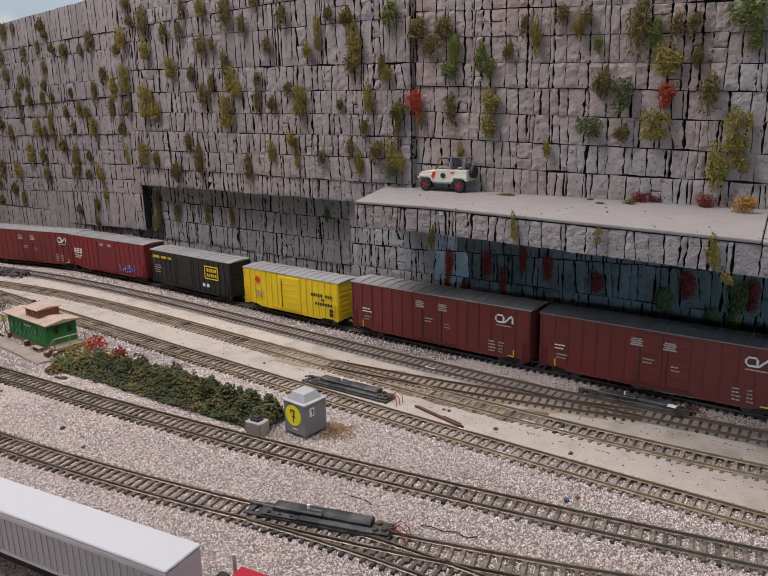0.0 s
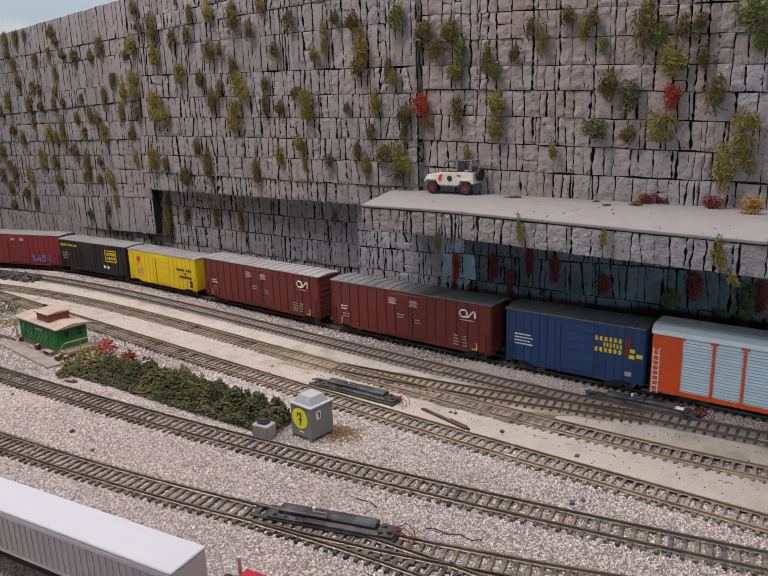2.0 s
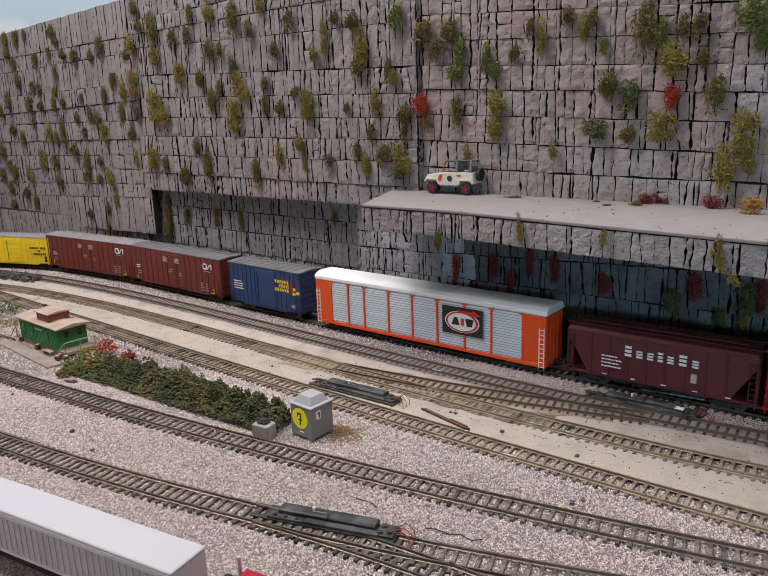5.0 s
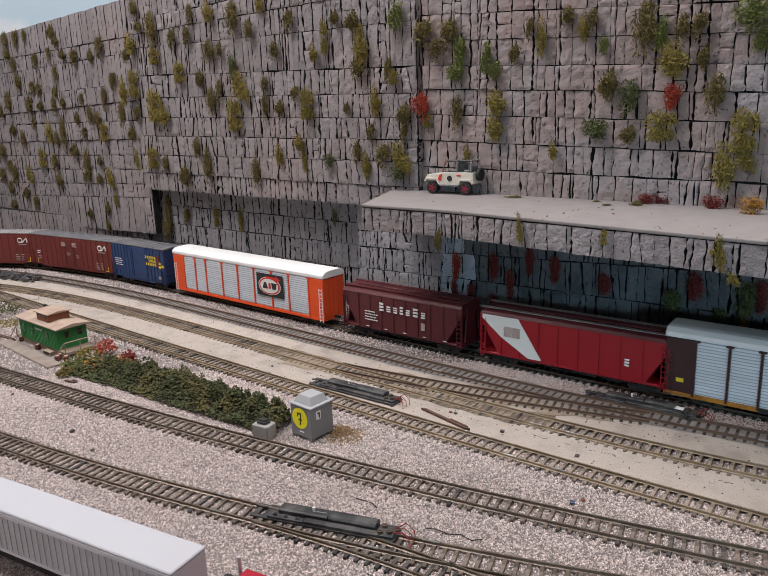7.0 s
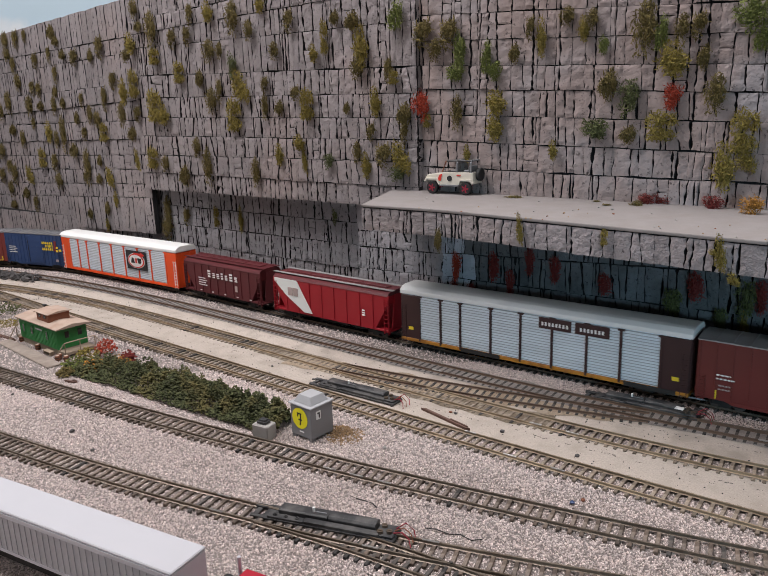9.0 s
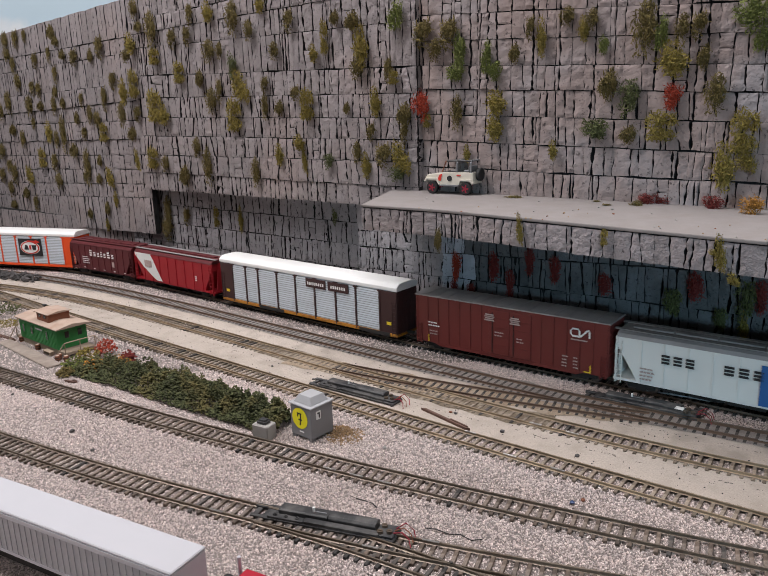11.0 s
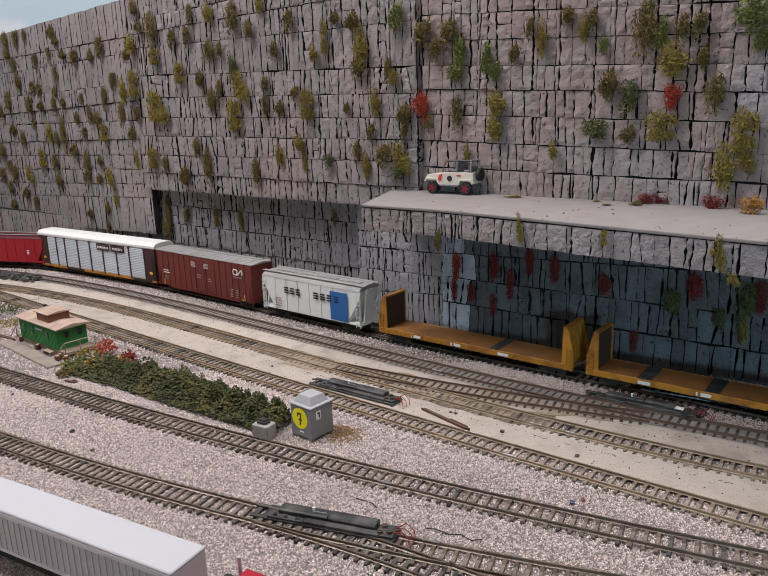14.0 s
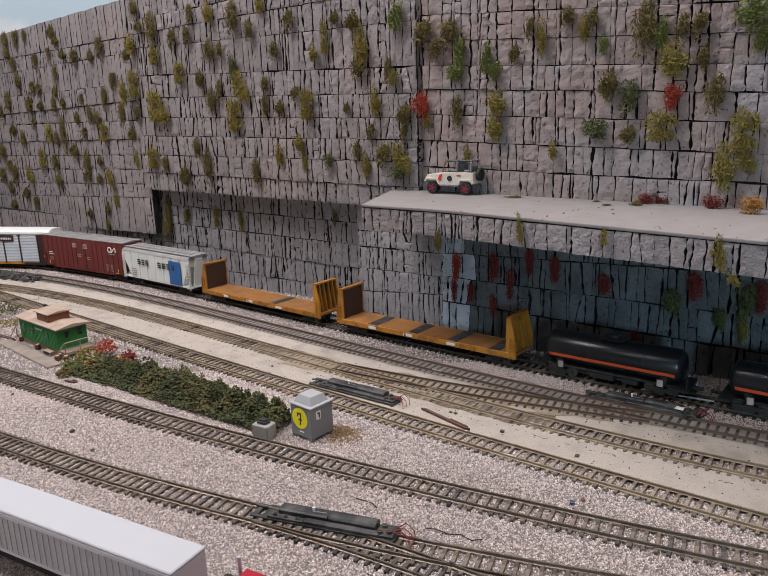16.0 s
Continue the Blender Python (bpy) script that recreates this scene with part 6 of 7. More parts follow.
switch_machine(pose(-0.0393, 0.4107, GROUND_Z + 0.0015, 0, 0, -21.0), "long black switch machine with red wires beside a turnout", 0.0915)
switch_machine(pose(-0.0273, 0.6255, GROUND_Z + 0.0015, 0, 0, -36.2), "black switch machine lying in pale sand", 0.0898)
switch_machine(pose(0.2201, 0.5741, GROUND_Z + 0.0015, 0, 0, -35.9), "dusty black switch machine by the main track", 0.0875)
tagged(part("paper_tag", Shape().box(-0.0035, 0.0035, -0.003, 0.003, 0, 0.0004), WHITEDEC), "small white paper tag on a switch machine", "tag").matrix_world = pose(0.2385, 0.5479, 0.0070, 0, 0, -38)

# ---- green caboose cabin on its platform ----


def caboose():
    c = empty("caboose", pose(-0.3854, 0.8054, GROUND_Z, 0, 0, -40.0), "old green wooden caboose body with dusty tan roof", "caboose")
    l, w, z0, z1 = 0.0897 / 2, 0.0175, 0.0065, 0.0305
    part("body", Shape().box(-l, l, -w, w, z0, z1, 0.0004), GREENP, c)
    for k in range(26):
        x = -l + 0.002 + (2 * l - 0.004) * k / 25
        part("board_seam", Shape().box(x - 0.0002, x + 0.0002, -w - 0.0003, -w, z0 + 0.001, z1 - 0.001), GREENP, c)
    roof = part("roof", Shape().prism([(-w - 0.003, z1), (w + 0.003, z1), (w + 0.003, z1 + 0.001), (0, z1 + 0.004), (-w - 0.003, z1 + 0.001)], -l - 0.005, l + 0.006, "x"), TANROOF, c, "dusty tan curved roof")
    cup = part("cupola", Shape().box(-0.008, 0.020, -0.0125, 0.0125, z1 + 0.001, z1 + 0.0115, 0.0004), RUSTB, c, "rusty brown cupola")
    part("cupola_roof", Shape().prism([(-0.0145, z1 + 0.0115), (0.0145, z1 + 0.0115), (0.0145, z1 + 0.0122), (0, z1 + 0.0140), (-0.0145, z1 + 0.0122)], -0.0105, 0.0225, "x"), TANROOF, cup)
    for x in (-0.003, 0.009):
        part("cupola_window", Shape().box(x, x + 0.005, -0.0128, -0.0124, z1 + 0.006, z1 + 0.0098), GLASSD, cup)
    for x in (-l + 0.012, -l + 0.032, l - 0.022):
        win = part("window", Shape().box(x - 0.0028, x + 0.0028, -w - 0.0008, -w + 0.0002, z0 + 0.008, z0 + 0.0185), GREENP, c)
        part("pane", Shape().box(x - 0.0019, x + 0.0019, -w - 0.0010, -w - 0.0007, z0 + 0.009, z0 + 0.0175), GLASSD, win)
    for y in (-0.006, 0.009):
        part("end_window", Shape().box(l - 0.0002, l + 0.0006, y - 0.0022, y + 0.0022, z0 + 0.012, z0 + 0.019), GLASSD, c)
    part("lettering_bar", Shape().box(-0.004, 0.012, -w - 0.0006, -w - 0.0002, z0 + 0.0165, z0 + 0.0182), GREYL, c)
    part("stove_pipe", Shape().cyl((-l + 0.024, 0.004), 0.0012, z1 + 0.003, z1 + 0.0125, "z", 8).box(-l + 0.0215, -l + 0.0265, 0.0025, 0.0055, z1 + 0.0125, z1 + 0.0140), BLACKPL, c)
    part("porch", Shape().box(l, l + 0.016, -w, w, 0.003, 0.0065, 0.0004).box(-l - 0.012, -l, -w, w, 0.003, 0.0065, 0.0004).box(-l, l, -w + 0.001, w - 0.001, 0.0, 0.0066), PLANK, c)
    for p in ([(l + 0.0155, -w, 0.0065), (l + 0.0155, -w, 0.0175)], [(l + 0.0155, 0, 0.0065), (l + 0.0155, 0, 0.0175)], [(l + 0.0155, w, 0.0065), (l + 0.0155, w, 0.0175)], [(l + 0.0155, -w, 0.0175), (l + 0.0155, w, 0.0175)], [(l + 0.0155, -w, 0.0175), (l + 0.010, -w - 0.010, 0.002)], [(l + 0.0155, w, 0.0175), (l + 0.022, w + 0.008, 0.004)], [(-l - 0.011, -w, 0.0065), (-l - 0.011, -w, 0.018)], [(-l - 0.011, -w, 0.018), (-l - 0.013, -w - 0.009, 0.003)]):
        rail = Shape()
        rail.tube(p, 0.00065, 5)
        part("porch_rail", rail, PLANK, c, "weathered wooden porch rail")


caboose()
for nm, lab, m, sh, mt in (
        ("boardwalk", "long weathered plank platform beside the caboose", pose(-0.3973, 0.7713, GROUND_Z, 0, 0, -42.6), Shape().box(-0.075, 0.062, -0.009, 0.007, 0, 0.0022, 0.0009), EARTH),
        ("bench", "small pale wooden bench by the caboose", pose(-0.4193, 0.8163, GROUND_Z, 0, 0, -40.0), Shape().box(-0.008, 0.008, -0.003, 0.003, 0.004, 0.005, 0.0003).box(-0.007, -0.0055, -0.0025, 0.0025, 0, 0.004).box(0.0055, 0.007, -0.0025, 0.0025, 0, 0.004), GREYL),
        ("bench", "small brown wooden bench by the caboose", pose(-0.3766, 0.7693, GROUND_Z, 0, 0, -40.0), Shape().box(-0.008, 0.008, -0.003, 0.003, 0.004, 0.005, 0.0003).box(-0.007, -0.0055, -0.0025, 0.0025, 0, 0.004).box(0.0055, 0.007, -0.0025, 0.0025, 0, 0.004), PLANK)):
    ob = part(nm, sh, mt)
    ob.matrix_world = m
    tagged(ob, lab, nm)


def barrel(m):
    b = empty("barrel", m, "small rusty brown barrel beside the caboose", "barrel", "barrels by the caboose")
    part("barrel_body", Shape().lathe([(0, 0.0024), (0.002, 0.0029), (0.0045, 0.0029), (0.0066, 0.0024)], 14), RUSTB, b)
    part("hoop", Shape().cyl((0, 0), 0.00305, 0.0018, 0.0024, "z", 14).cyl((0, 0), 0.00305, 0.0042, 0.0048, "z", 14), STEELD, b)
    part("head", Shape().cyl((0, 0), 0.0021, 0.0066, 0.0068, "z", 14), TANROOF, b)


barrel(pose(-0.3971, 0.7879, GROUND_Z))
barrel(pose(-0.3570, 0.7514, GROUND_Z))
barrel(pose(-0.3465, 0.7442, GROUND_Z))
barrel(pose(-0.3564, 0.7452, GROUND_Z))
barrel(pose(-0.4314, 0.8212, GROUND_Z))

# ---- semi-trailer and cab ----


def trailer():
    t = empty("semi_trailer", pose(-0.1012, 0.3146, GROUND_Z, 0, 0, -29.0), "long white semi-trailer with a smooth white roof", "trailer")
    ln, w, z0, z1 = 0.225, 0.0247 / 2, 0.0195, 0.0460
    part("body", Shape().box(-ln, 0, -w, w, z0, z1 - 0.0015, 0.0006), TRAILW, t)
    part("roof", Shape().box(-ln - 0.0002, 0.0002, -w - 0.0002, w + 0.0002, z1 - 0.0018, z1, 0.0006), TRAILW, t, "smooth white roof")
    part("top_rail", Shape().box(-ln, 0, -w - 0.0005, -w + 0.0002, z1 - 0.0042, z1 - 0.0016), TRAILG, t, "aluminium top rail")
    for k in range(46):
        x = -ln + 0.002 + (ln - 0.004) * k / 45
        part("side_rib", Shape().box(x - 0.0005, x + 0.0005, -w - 0.0004, -w, z0 + 0.001, z1 - 0.0042), TRAILW, t)
    part("bottom_rail", Shape().box(-ln, 0, -w - 0.0005, w + 0.0005, z0 - 0.001, z0 + 0.001), TRAILG, t)
    part("front_fitting", Shape().box(0, 0.0012, -0.004, 0.004, z0 + 0.010, z0 + 0.013, 0.0003), TRAILG, t)
    for x in (-0.050, -ln + 0.030, -ln + 0.046):
        s = Shape()
        for y in (-1, 1):
            s.cyl((x, 0.0058), 0.0058, y * (w - 0.002) - 0.002, y * (w - 0.002) + 0.002, "y", 18)
        part("wheel", s, RUBBER, t)
    part("undercarriage", Shape().box(-ln + 0.02, -0.04, -0.005, 0.005, 0.006, z0 - 0.0005), STEELD, t)


trailer()


def truck_cab():
    c = empty("truck_cab", pose(-0.0767, 0.3289, GROUND_Z, 0, 0, -29.0), "dark red truck cab with a chrome exhaust stack", "truck")
    part("cab_body", Shape().box(-0.010, 0.018, -0.012, 0.012, 0.006, 0.020, 0.0015), CABRED, c)
    part("hood", Shape().box(0.018, 0.038, -0.008, 0.008, 0.006, 0.017, 0.0015), CABRED, c)
    part("exhaust_pipe", Shape().cyl((-0.0125, 0.0095), 0.0011, 0.004, 0.0270, "z", 10), TRAILG, c, "chrome exhaust stack")
    for x in (-0.022, 0.030):
        part("wheel", Shape().cyl((x, 0.0058), 0.0058, -0.012, -0.008, "y", 16).cyl((x, 0.0058), 0.0058, 0.008, 0.012, "y", 16), RUBBER, c)
    part("chassis", Shape().box(-0.036, 0.036, -0.0045, 0.0045, 0.005, 0.0085), STEELD, c)


truck_cab()

# ---- toy off-road vehicle on the ledge ----


def toy_jeep():
    j = empty("toy_jeep", pose(0.0819, 0.7954, LEDGE_Z, 0, 0, -36.7), "cream toy off-road vehicle with red wheels, parked on ledge", "toy car")
    w = 0.0135
    side = [(-0.0315, 0.0125), (-0.0315, 0.0180), (-0.0290, 0.0205), (-0.0105, 0.0225), (-0.0098, 0.0238), (0.0280, 0.0240), (0.0285, 0.0120), (0.0262, 0.0112), (0.0250, 0.0138), (0.0120, 0.0138), (0.0105, 0.0100), (-0.0130, 0.0100), (-0.0150, 0.0138), (-0.0285, 0.0138), (-0.0298, 0.0118)]
    part("body", Shape().prism(side, -w + 0.002, w - 0.002, "y"), JEEPW, j, "", 0.0006)
    part("cabin_floor", Shape().box(-0.0090, 0.0272, -w + 0.0034, w - 0.0034, 0.0236, 0.0243), BLACKPL, j)
    for y in (-1, 1):
        y0, y1 = sorted((y * (w - 0.0035), y * (w + 0.0006)))
        part("fender", Shape().prism([(-0.0318, 0.0140), (-0.0295, 0.0172), (-0.0155, 0.0172), (-0.0118, 0.0108), (-0.0130, 0.0104), (-0.0166, 0.0155), (-0.0285, 0.0155), (-0.0305, 0.0130)], y0, y1, "y"), JEEPW, j)
        part("fender", Shape().prism([(0.0110, 0.0112), (0.0128, 0.0170), (0.0262, 0.0170), (0.0292, 0.0130), (0.0280, 0.0125), (0.0252, 0.0153), (0.0140, 0.0153), (0.0122, 0.0110)], y0, y1, "y"), JEEPW, j)
        part("side_step", Shape().box(-0.0118, 0.0108, y0, y1, 0.0090, 0.0104), GREYB, j)
        for x in (-0.0222, 0.0195):
            t0, t1 = sorted((y * (w - 0.0048), y * w))
            wheel = part("wheel", Shape().lathe([(t0, 0.0060), (t0 + 0.0006, 0.0069), (t1 - 0.0006, 0.0069), (t1, 0.0060)], 22, (0, 0, 0), "x"), RUBBER, j)
            wheel.data.transform(Matrix.Translation((x, 0, 0.0069)) @ Matrix.Rotation(math.pi / 2, 4, "Z"))
            hub = Shape().cyl((x, 0.0069), 0.0014, t0 - 0.0003, t1 + 0.0004, "y", 10)
            for k in range(5):
                q = 2 * math.pi * k / 5
                hub.prism([(x + r0 * math.cos(q + da), 0.0069 + r0 * math.sin(q + da)) for r0, da in ((0.0010, -0.6), (0.0043, -0.24), (0.0043, 0.24), (0.0010, 0.6))], t0 - 0.0002, t1 + 0.0002, "y")
            part("hub", hub, REDHUB, wheel, "crimson spoked wheel hub")
    part("windscreen_frame", Shape().tube([(-0.0105, -w + 0.003, 0.0232), (-0.0052, -w + 0.003, 0.0350), (-0.0052, w - 0.003, 0.0350), (-0.0105, w - 0.003, 0.0232)], 0.0009, 6), RUSTB, j, "dark red windscreen frame")
    for x in (0.0085, 0.0250):
        part("roll_bar", Shape().tube([(x, -w + 0.003, 0.0238), (x, -w + 0.0032, 0.0338), (x - 0.0006, -w + 0.005, 0.0360), (x - 0.0006, w - 0.005, 0.0360), (x, w - 0.0032, 0.0338), (x, w - 0.003, 0.0238)], 0.0011, 7), GREYB, j)
    for y in (-w + 0.0042, w - 0.0042):
        part("top_bar", Shape().tube([(-0.0052, y, 0.0350), (0.0085, y, 0.0362), (0.0250, y, 0.0358)], 0.0009, 6), BLACKPL, j)
    part("sun_top", Shape().box(-0.0050, 0.0070, -w + 0.0045, w - 0.0045, 0.0352, 0.0360, 0.0003), BLACKPL, j, "black canvas strip over the seats")
    for y in (-0.0050, 0.0050):
        part("seat", Shape().box(-0.0010, 0.0060, y - 0.0030, y + 0.0030, 0.0240, 0.0262, 0.0006).box(0.0048, 0.0070, y - 0.0030, y + 0.0030, 0.0255, 0.0322, 0.0006), CONC, j)
    part("rear_seat", Shape().box(0.0150, 0.0215, -0.0080, 0.0080, 0.0240, 0.0262, 0.0006).box(0.0205, 0.0225, -0.0080, 0.0080, 0.0255, 0.0305, 0.0006), GREYB, j)
    part("spare_wheel", Shape().lathe([(0.0288, 0.0058), (0.0294, 0.0068), (0.0328, 0.0068), (0.0334, 0.0058), (0.0330, 0.0030)], 22, (0, -0.0010, 0.0215), "x"), RUBBER, j)
    part("bumper", Shape().box(-0.0345, -0.0318, -w + 0.001, w - 0.001, 0.0118, 0.0140, 0.0005), BLACKPL, j)
    part("red_mark", Shape().prism([(-0.0155, 0.0150), (-0.0118, 0.0142), (-0.0098, 0.0216), (-0.0132, 0.0208)], -w + 0.0014, -w + 0.0021, "y"), REDDEC, j, "red slanted mark")
    part("door_badge", Shape().cyl((-0.0005, 0.0172), 0.0030, -w + 0.0014, -w + 0.0021, "y", 16), BLACKDEC, j, "dark round door badge")
    part("rear_mark", Shape().box(0.0085, 0.0135, -w + 0.0014, -w + 0.0021, 0.0200, 0.0212), REDDEC, j)


toy_jeep()

# ---- clutter ----


def stick(m, ln, label, name="scrap_wood"):
    o = part(name, Shape().prism([(-ln / 2, -0.0011), (-ln / 2 + 0.004, 0.0012), (ln / 2, 0.0009), (ln / 2 - 0.003, -0.0012)], 0, 0.0022, "z").box(ln * 0.1, ln * 0.45, 0.0004, 0.0016, 0.0016, 0.0030), SPLINTER)
    o.matrix_world = m
    tagged(o, label, "scrap wood")


stick(pose(0.0475, 0.5624, GROUND_Z + 0.0012, 0, 0, -52.0), 0.0575, "rusty brown splinter of scrap wood on sand")
stick(pose(-0.4774, 0.8485, GROUND_Z, 0, 0, -35), 0.09, "long rusty brown beam beside the caboose")
stick(pose(-0.3156, 0.6805, GROUND_Z, 0, 0, -25), 0.016, "short reddish scrap lying by the track")


strip_rod = part("rod", Shape().box(-0.030, 0.030, -0.0007, 0.0007, 0, 0.0014, 0.0003).box(-0.0302, -0.0262, -0.0011, 0.0011, 0.0002, 0.0018, 0.0003), GREYL)
strip_rod.matrix_world = pose(0.2540, 0.5910, GROUND_Z + 0.0034, 0, 0, -31.5)
tagged(strip_rod, "pale grey throw rod lying beside a switch machine", "rod")
spare = part("spare_block", Shape().box(-0.005, 0.005, -0.003, 0.003, 0, 0.0035, 0.0006).box(-0.003, 0.003, -0.0018, 0.0018, 0.0035, 0.0048, 0.0004), BLACKPL)
spare.matrix_world = pose(0.2606, 0.5595, GROUND_Z + 0.0004, 0, 0, -35)
tagged(spare, "small black plastic block beside a yard track", "block")


def cable(pts):
    o = part("loose_wire", Shape().tube([(x, y, GROUND_Z + 0.0012 + 0.0006 * (k % 2)) for k, (x, y) in enumerate(pts)], 0.00036, 6), STEELD)
    tagged(o, "loose black wire half buried in ballast", "wire", "loose wires")


cable([(-0.0279, 0.4460), (-0.0227, 0.4406), (-0.0177, 0.4391), (-0.0127, 0.4345), (-0.0094, 0.4300)])
cable([(0.0209, 0.4043), (0.0275, 0.4018), (0.0347, 0.3971), (0.0421, 0.3951), (0.0481, 0.3896), (0.0549, 0.3892)])
cable([(0.2913, 0.5621), (0.3013, 0.5573), (0.3132, 0.5505)])


def pebble(x, y, r, material, z=None, label="dark pebble lying on the ballast"):
    rng = random.Random(int(x * 1e5))
    bm = bmesh.new()
    bmesh.ops.create_icosphere(bm, subdivisions=1, radius=r)
    for v in bm.verts:
        v.co *= rng.uniform(0.65, 1.2)
        v.co.z *= 0.7
    s = Shape()
    bm.verts.index_update()
    s.add([v.co[:] for v in bm.verts], [[v.index for v in f.verts] for f in bm.faces])
    bm.free()
    o = part("pebble", s, material)
    o.location = (x, y, (GROUND_Z + 0.001 if z is None else z) + r * 0.4)
    tagged(o, label, "pebble", "loose pebbles")


pebble(-0.2668, 0.5637, 0.0026, ROCKD)
pebble(-0.2354, 0.5269, 0.0019, ROCKD)
pebble(-0.3596, 0.6505, 0.0017, ROCKD)
pebble(0.1397, 0.4910, 0.0022, ROCKD)
pebble(-0.0037, 0.5146, 0.0020, CONC)
pebble(-0.1178, 0.7049, 0.0018, ROCKD)
pebble(0.0912, 0.5360, 0.0022, ROCKD)
pebble(-0.0692, 0.6331, 0.0010, ROCKD)
pebble(0.1194, 0.4270, 0.0022, BLUE)
pebble(0.1274, 0.4301, 0.0018, RUSTB)
pebble(0.0538, 0.5770, 0.0018, RUSTB)
pebble(-0.0718, 0.6641, 0.0018, ROCKD)
pebble(-0.2479, 0.7599, 0.0016, ROCKD)
pebble(0.0983, 0.6188, 0.0020, ROCKD)
pebble(0.0576, 0.5736, 0.0020, ROCKD)
pebble(-0.1760, 0.7147, 0.0014, ROCKD)
pebble(0.0035, 0.5935, 0.0015, ROCKD)
pebble(0.0473, 0.7594, 0.0014, CONC, LEDGE_Z, "small crumb of stone on the ledge")
pebble(0.0529, 0.7312, 0.0010, CONC, LEDGE_Z, "small crumb of stone on the ledge")
pebble(0.1541, 0.7063, 0.0012, CONC, LEDGE_Z, "small crumb of stone on the ledge")
pebble(0.2056, 0.6415, 0.0014, CONC, LEDGE_Z, "small crumb of stone on the ledge")
pebble(0.1976, 0.6556, 0.0010, CONC, LEDGE_Z, "small crumb of stone on the ledge")
pebble(0.2301, 0.6128, 0.0010, CONC, LEDGE_Z, "small crumb of stone on the ledge")
pebble(0.1365, 0.6451, 0.0010, CONC, LEDGE_Z, "small crumb of stone on the ledge")
pebble(0.2358, 0.5748, 0.0010, CONC, LEDGE_Z, "small crumb of stone on the ledge")


_crumb = random.Random(91)
for _ in range(34):
    _u, _v = _crumb.random(), _crumb.random() ** 1.6
    _x0, _y0 = 0.02 + 0.27 * _u, 0.70 - 0.25 * _u
    pebble(_x0 + 0.045 * _v, _y0 + 0.055 * _v, _crumb.uniform(0.0005, 0.0011), _crumb.choice((CONC, RUSTB, STRAW)), LEDGE_Z, "tiny dry crumb lying on the ledge")


def rubble():
    rng = random.Random(17)
    vs, fs = [], []
    for _ in range(240):
        u = rng.random()
        x, y = (-0.6585, 1.1865)[0] + ((-0.5578, 1.1316)[0] - (-0.6585, 1.1865)[0]) * u, (-0.6585, 1.1865)[1] + ((-0.5578, 1.1316)[1] - (-0.6585, 1.1865)[1]) * u
        clump(vs, fs, Vector((x + rng.gauss(0, 0.006), y + rng.gauss(0, 0.006), GROUND_Z + rng.uniform(0.001, 0.010))), rng.uniform(0.002, 0.0045), rng, 0)
    tagged(part("rubble", Shape().add(vs, fs), ROCKD), "heap of dark broken rubble beside the tracks", "rubble", kind="stuff")


rubble()


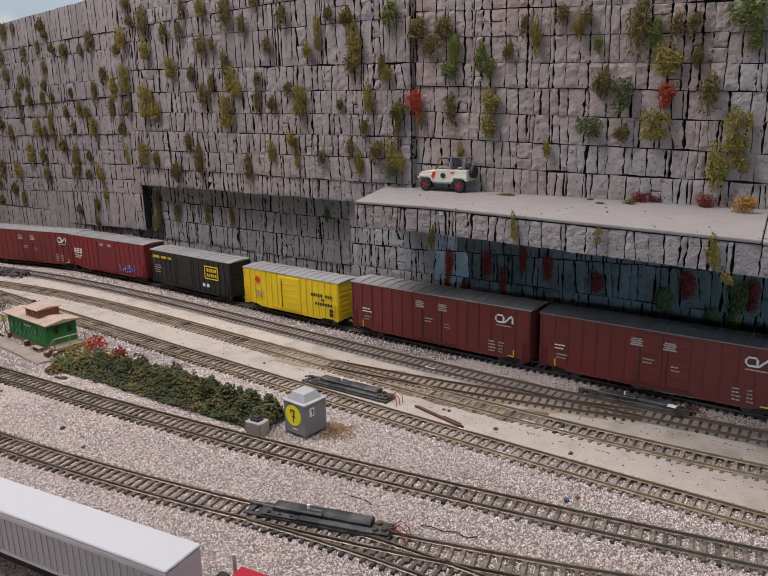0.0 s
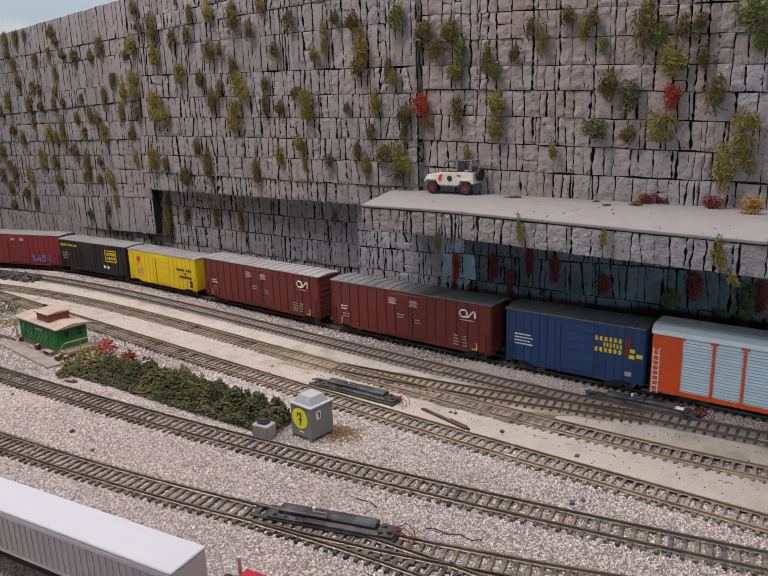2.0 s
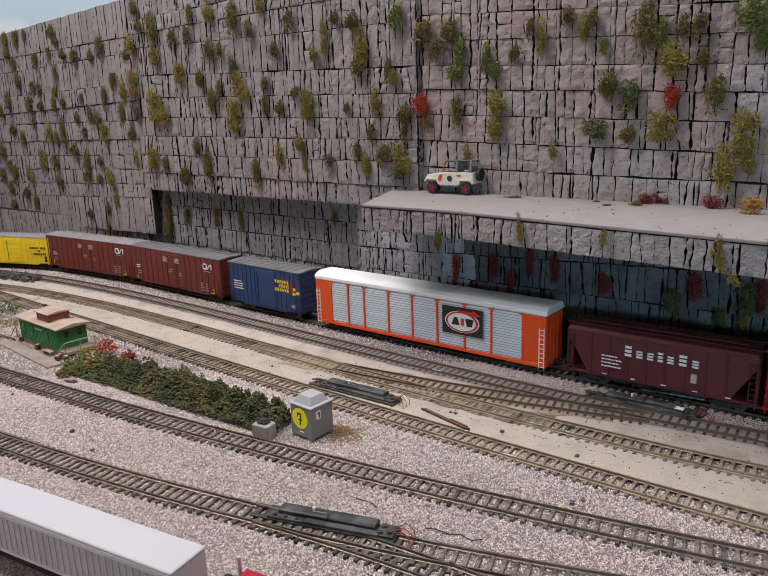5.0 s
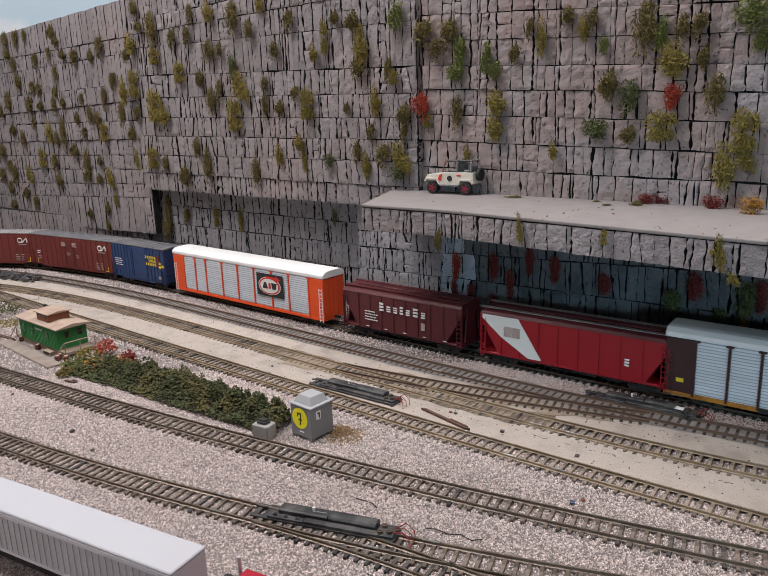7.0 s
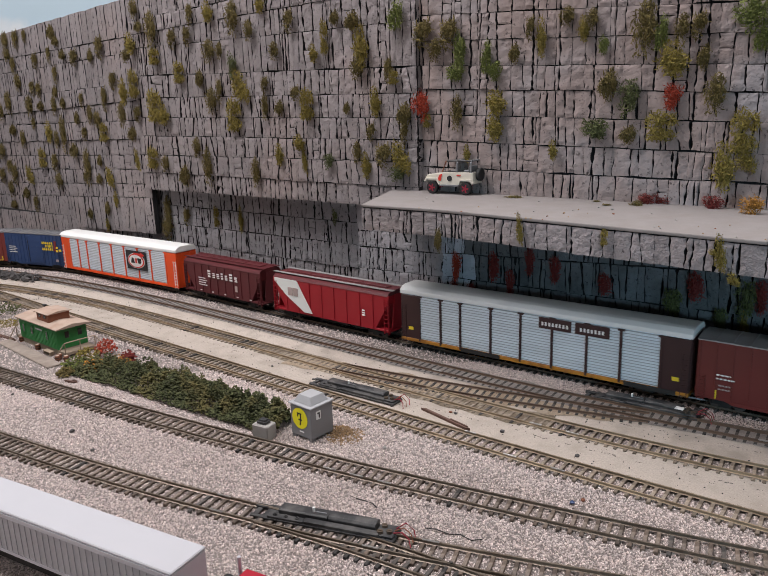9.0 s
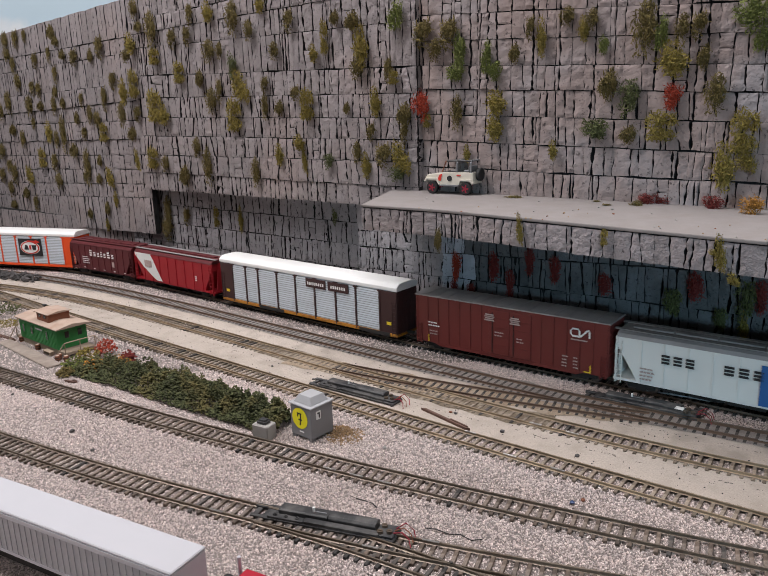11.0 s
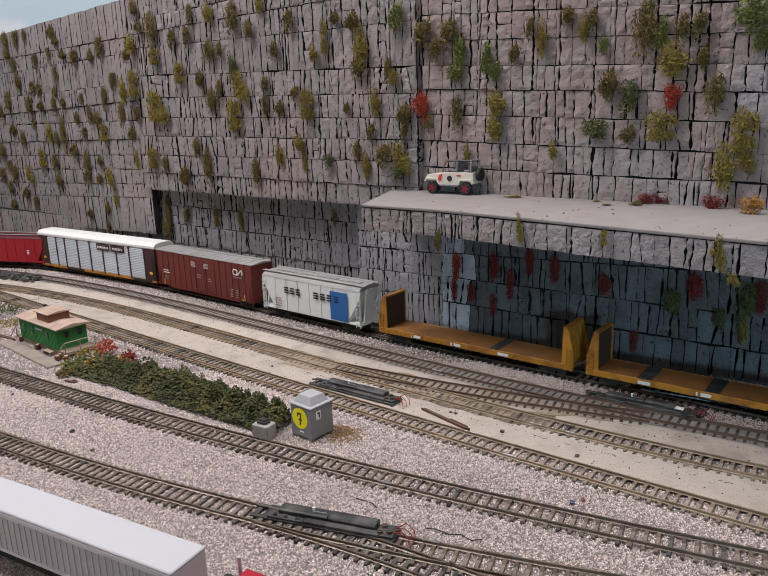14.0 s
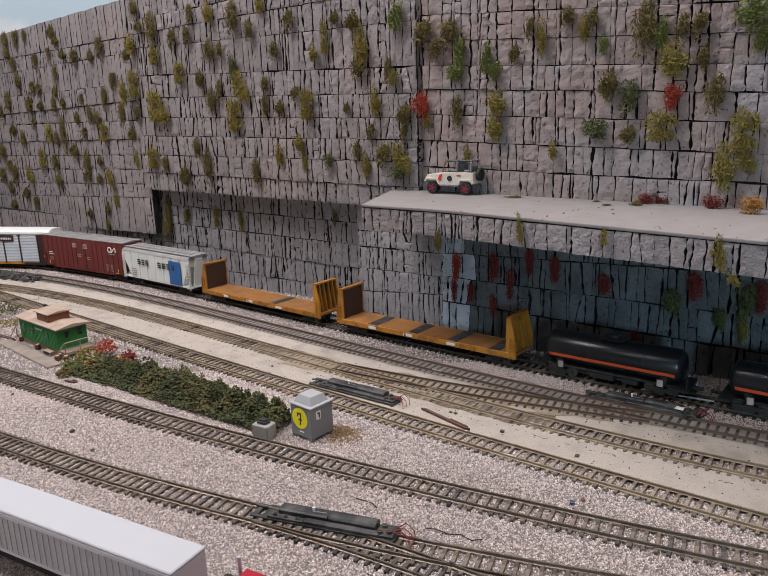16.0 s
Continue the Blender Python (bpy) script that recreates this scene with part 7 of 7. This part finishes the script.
def grains(count, seed, box, sizes, material, label, blunt=False):
    """Loose stone grains over the ground, clear of nothing but the sand."""
    rng = np.random.default_rng(seed)
    x = rng.uniform(box[0], box[1], count)
    y = rng.uniform(box[2], box[3], count)
    keep = np.ones(count, bool)
    c, d = TRACKS["C"][0], TRACKS["E"][0]
    keep &= ~((y > np.polyval(c, x) + 0.010) & (y < np.polyval(d, x) - 0.014)) | (rng.random(count) < 0.42)
    for c3, a, b in TRACKS.values():
        slope = np.polyval(np.polyder(np.array(c3)), x)
        off = np.abs(y - np.polyval(c3, x)) / np.sqrt(1 + slope ** 2)
        keep &= (off > 0.0140) | (rng.random(count) < 0.7)
    x, y = x[keep], y[keep]
    n = len(x)
    r = rng.uniform(sizes[0], sizes[1], n)
    if blunt:
        base = np.array([(1, 0, -0.3), (-0.45, 0.9, -0.3), (-0.5, -0.85, -0.3), (0.62, 0.1, 0.62), (-0.3, 0.55, 0.62), (-0.32, -0.5, 0.62)])
        f = np.array([(0, 1, 4), (0, 4, 3), (1, 2, 5), (1, 5, 4), (2, 0, 3), (2, 3, 5), (3, 4, 5)])
    else:
        base = np.array([(1, 0, -0.3), (-0.4, 0.9, -0.3), (-0.5, -0.8, -0.3), (0.1, 0.05, 0.8)])
        f = np.array([(0, 1, 3), (1, 2, 3), (2, 0, 3)])
    m = len(base)
    v = base[None] * r[:, None, None] * rng.uniform(0.7, 1.25, (n, m, 1)) + r[:, None, None] * rng.uniform(-0.22, 0.22, (n, m, 3))
    a = rng.uniform(0, 6.283, n)
    ca, sa = np.cos(a)[:, None], np.sin(a)[:, None]
    vx, vy = v[:, :, 0] * ca - v[:, :, 1] * sa, v[:, :, 0] * sa + v[:, :, 1] * ca
    co = np.stack([vx + x[:, None], vy + y[:, None], v[:, :, 2] + GROUND_Z + rng.uniform(0, 0.0005, n)[:, None]], 2).reshape(-1, 3)
    faces = (f[None] + m * np.arange(n)[:, None, None]).reshape(-1, 3)
    me = bpy.data.meshes.new("ballast_grains")
    me.from_pydata(co.tolist(), [], faces.tolist())
    me.materials.append(material)
    tagged(new("ballast_grains", me), label, "gravel", kind="stuff")


grains(275000, 3, (-0.46, 0.38, 0.27, 0.70), (0.00055, 0.00100), GRAIN, "pale pinkish grey ballast grains strewn round the tracks", True)
grains(120000, 4, (-0.95, 0.45, 0.62, 1.25), (0.0008, 0.0015), GRAIN, "pale pinkish grey ballast grains strewn round the tracks")


def sand_litter(count, seed):
    """Tiny dark crumbs and sand grains over the pale strips."""
    rng = random.Random(seed)
    vs, fs = [], []
    for _ in range(count):
        x = rng.uniform(-0.62, 0.40)
        u = rng.random()
        y = along(TRACKS["C"][0], x) * (1 - u) + along(TRACKS["E"][0], x) * u
        r = rng.choice((0.0002, 0.0003, 0.0004, 0.0004, 0.0008))
        clump(vs, fs, Vector((x, y, GROUND_Z + 0.0013)), r, rng, 0)
    tagged(part("sand_litter", Shape().add(vs, fs), ROCKD), "dark crumbs scattered over pale sand", "litter", kind="stuff")


sand_litter(1500, 21)


motions()
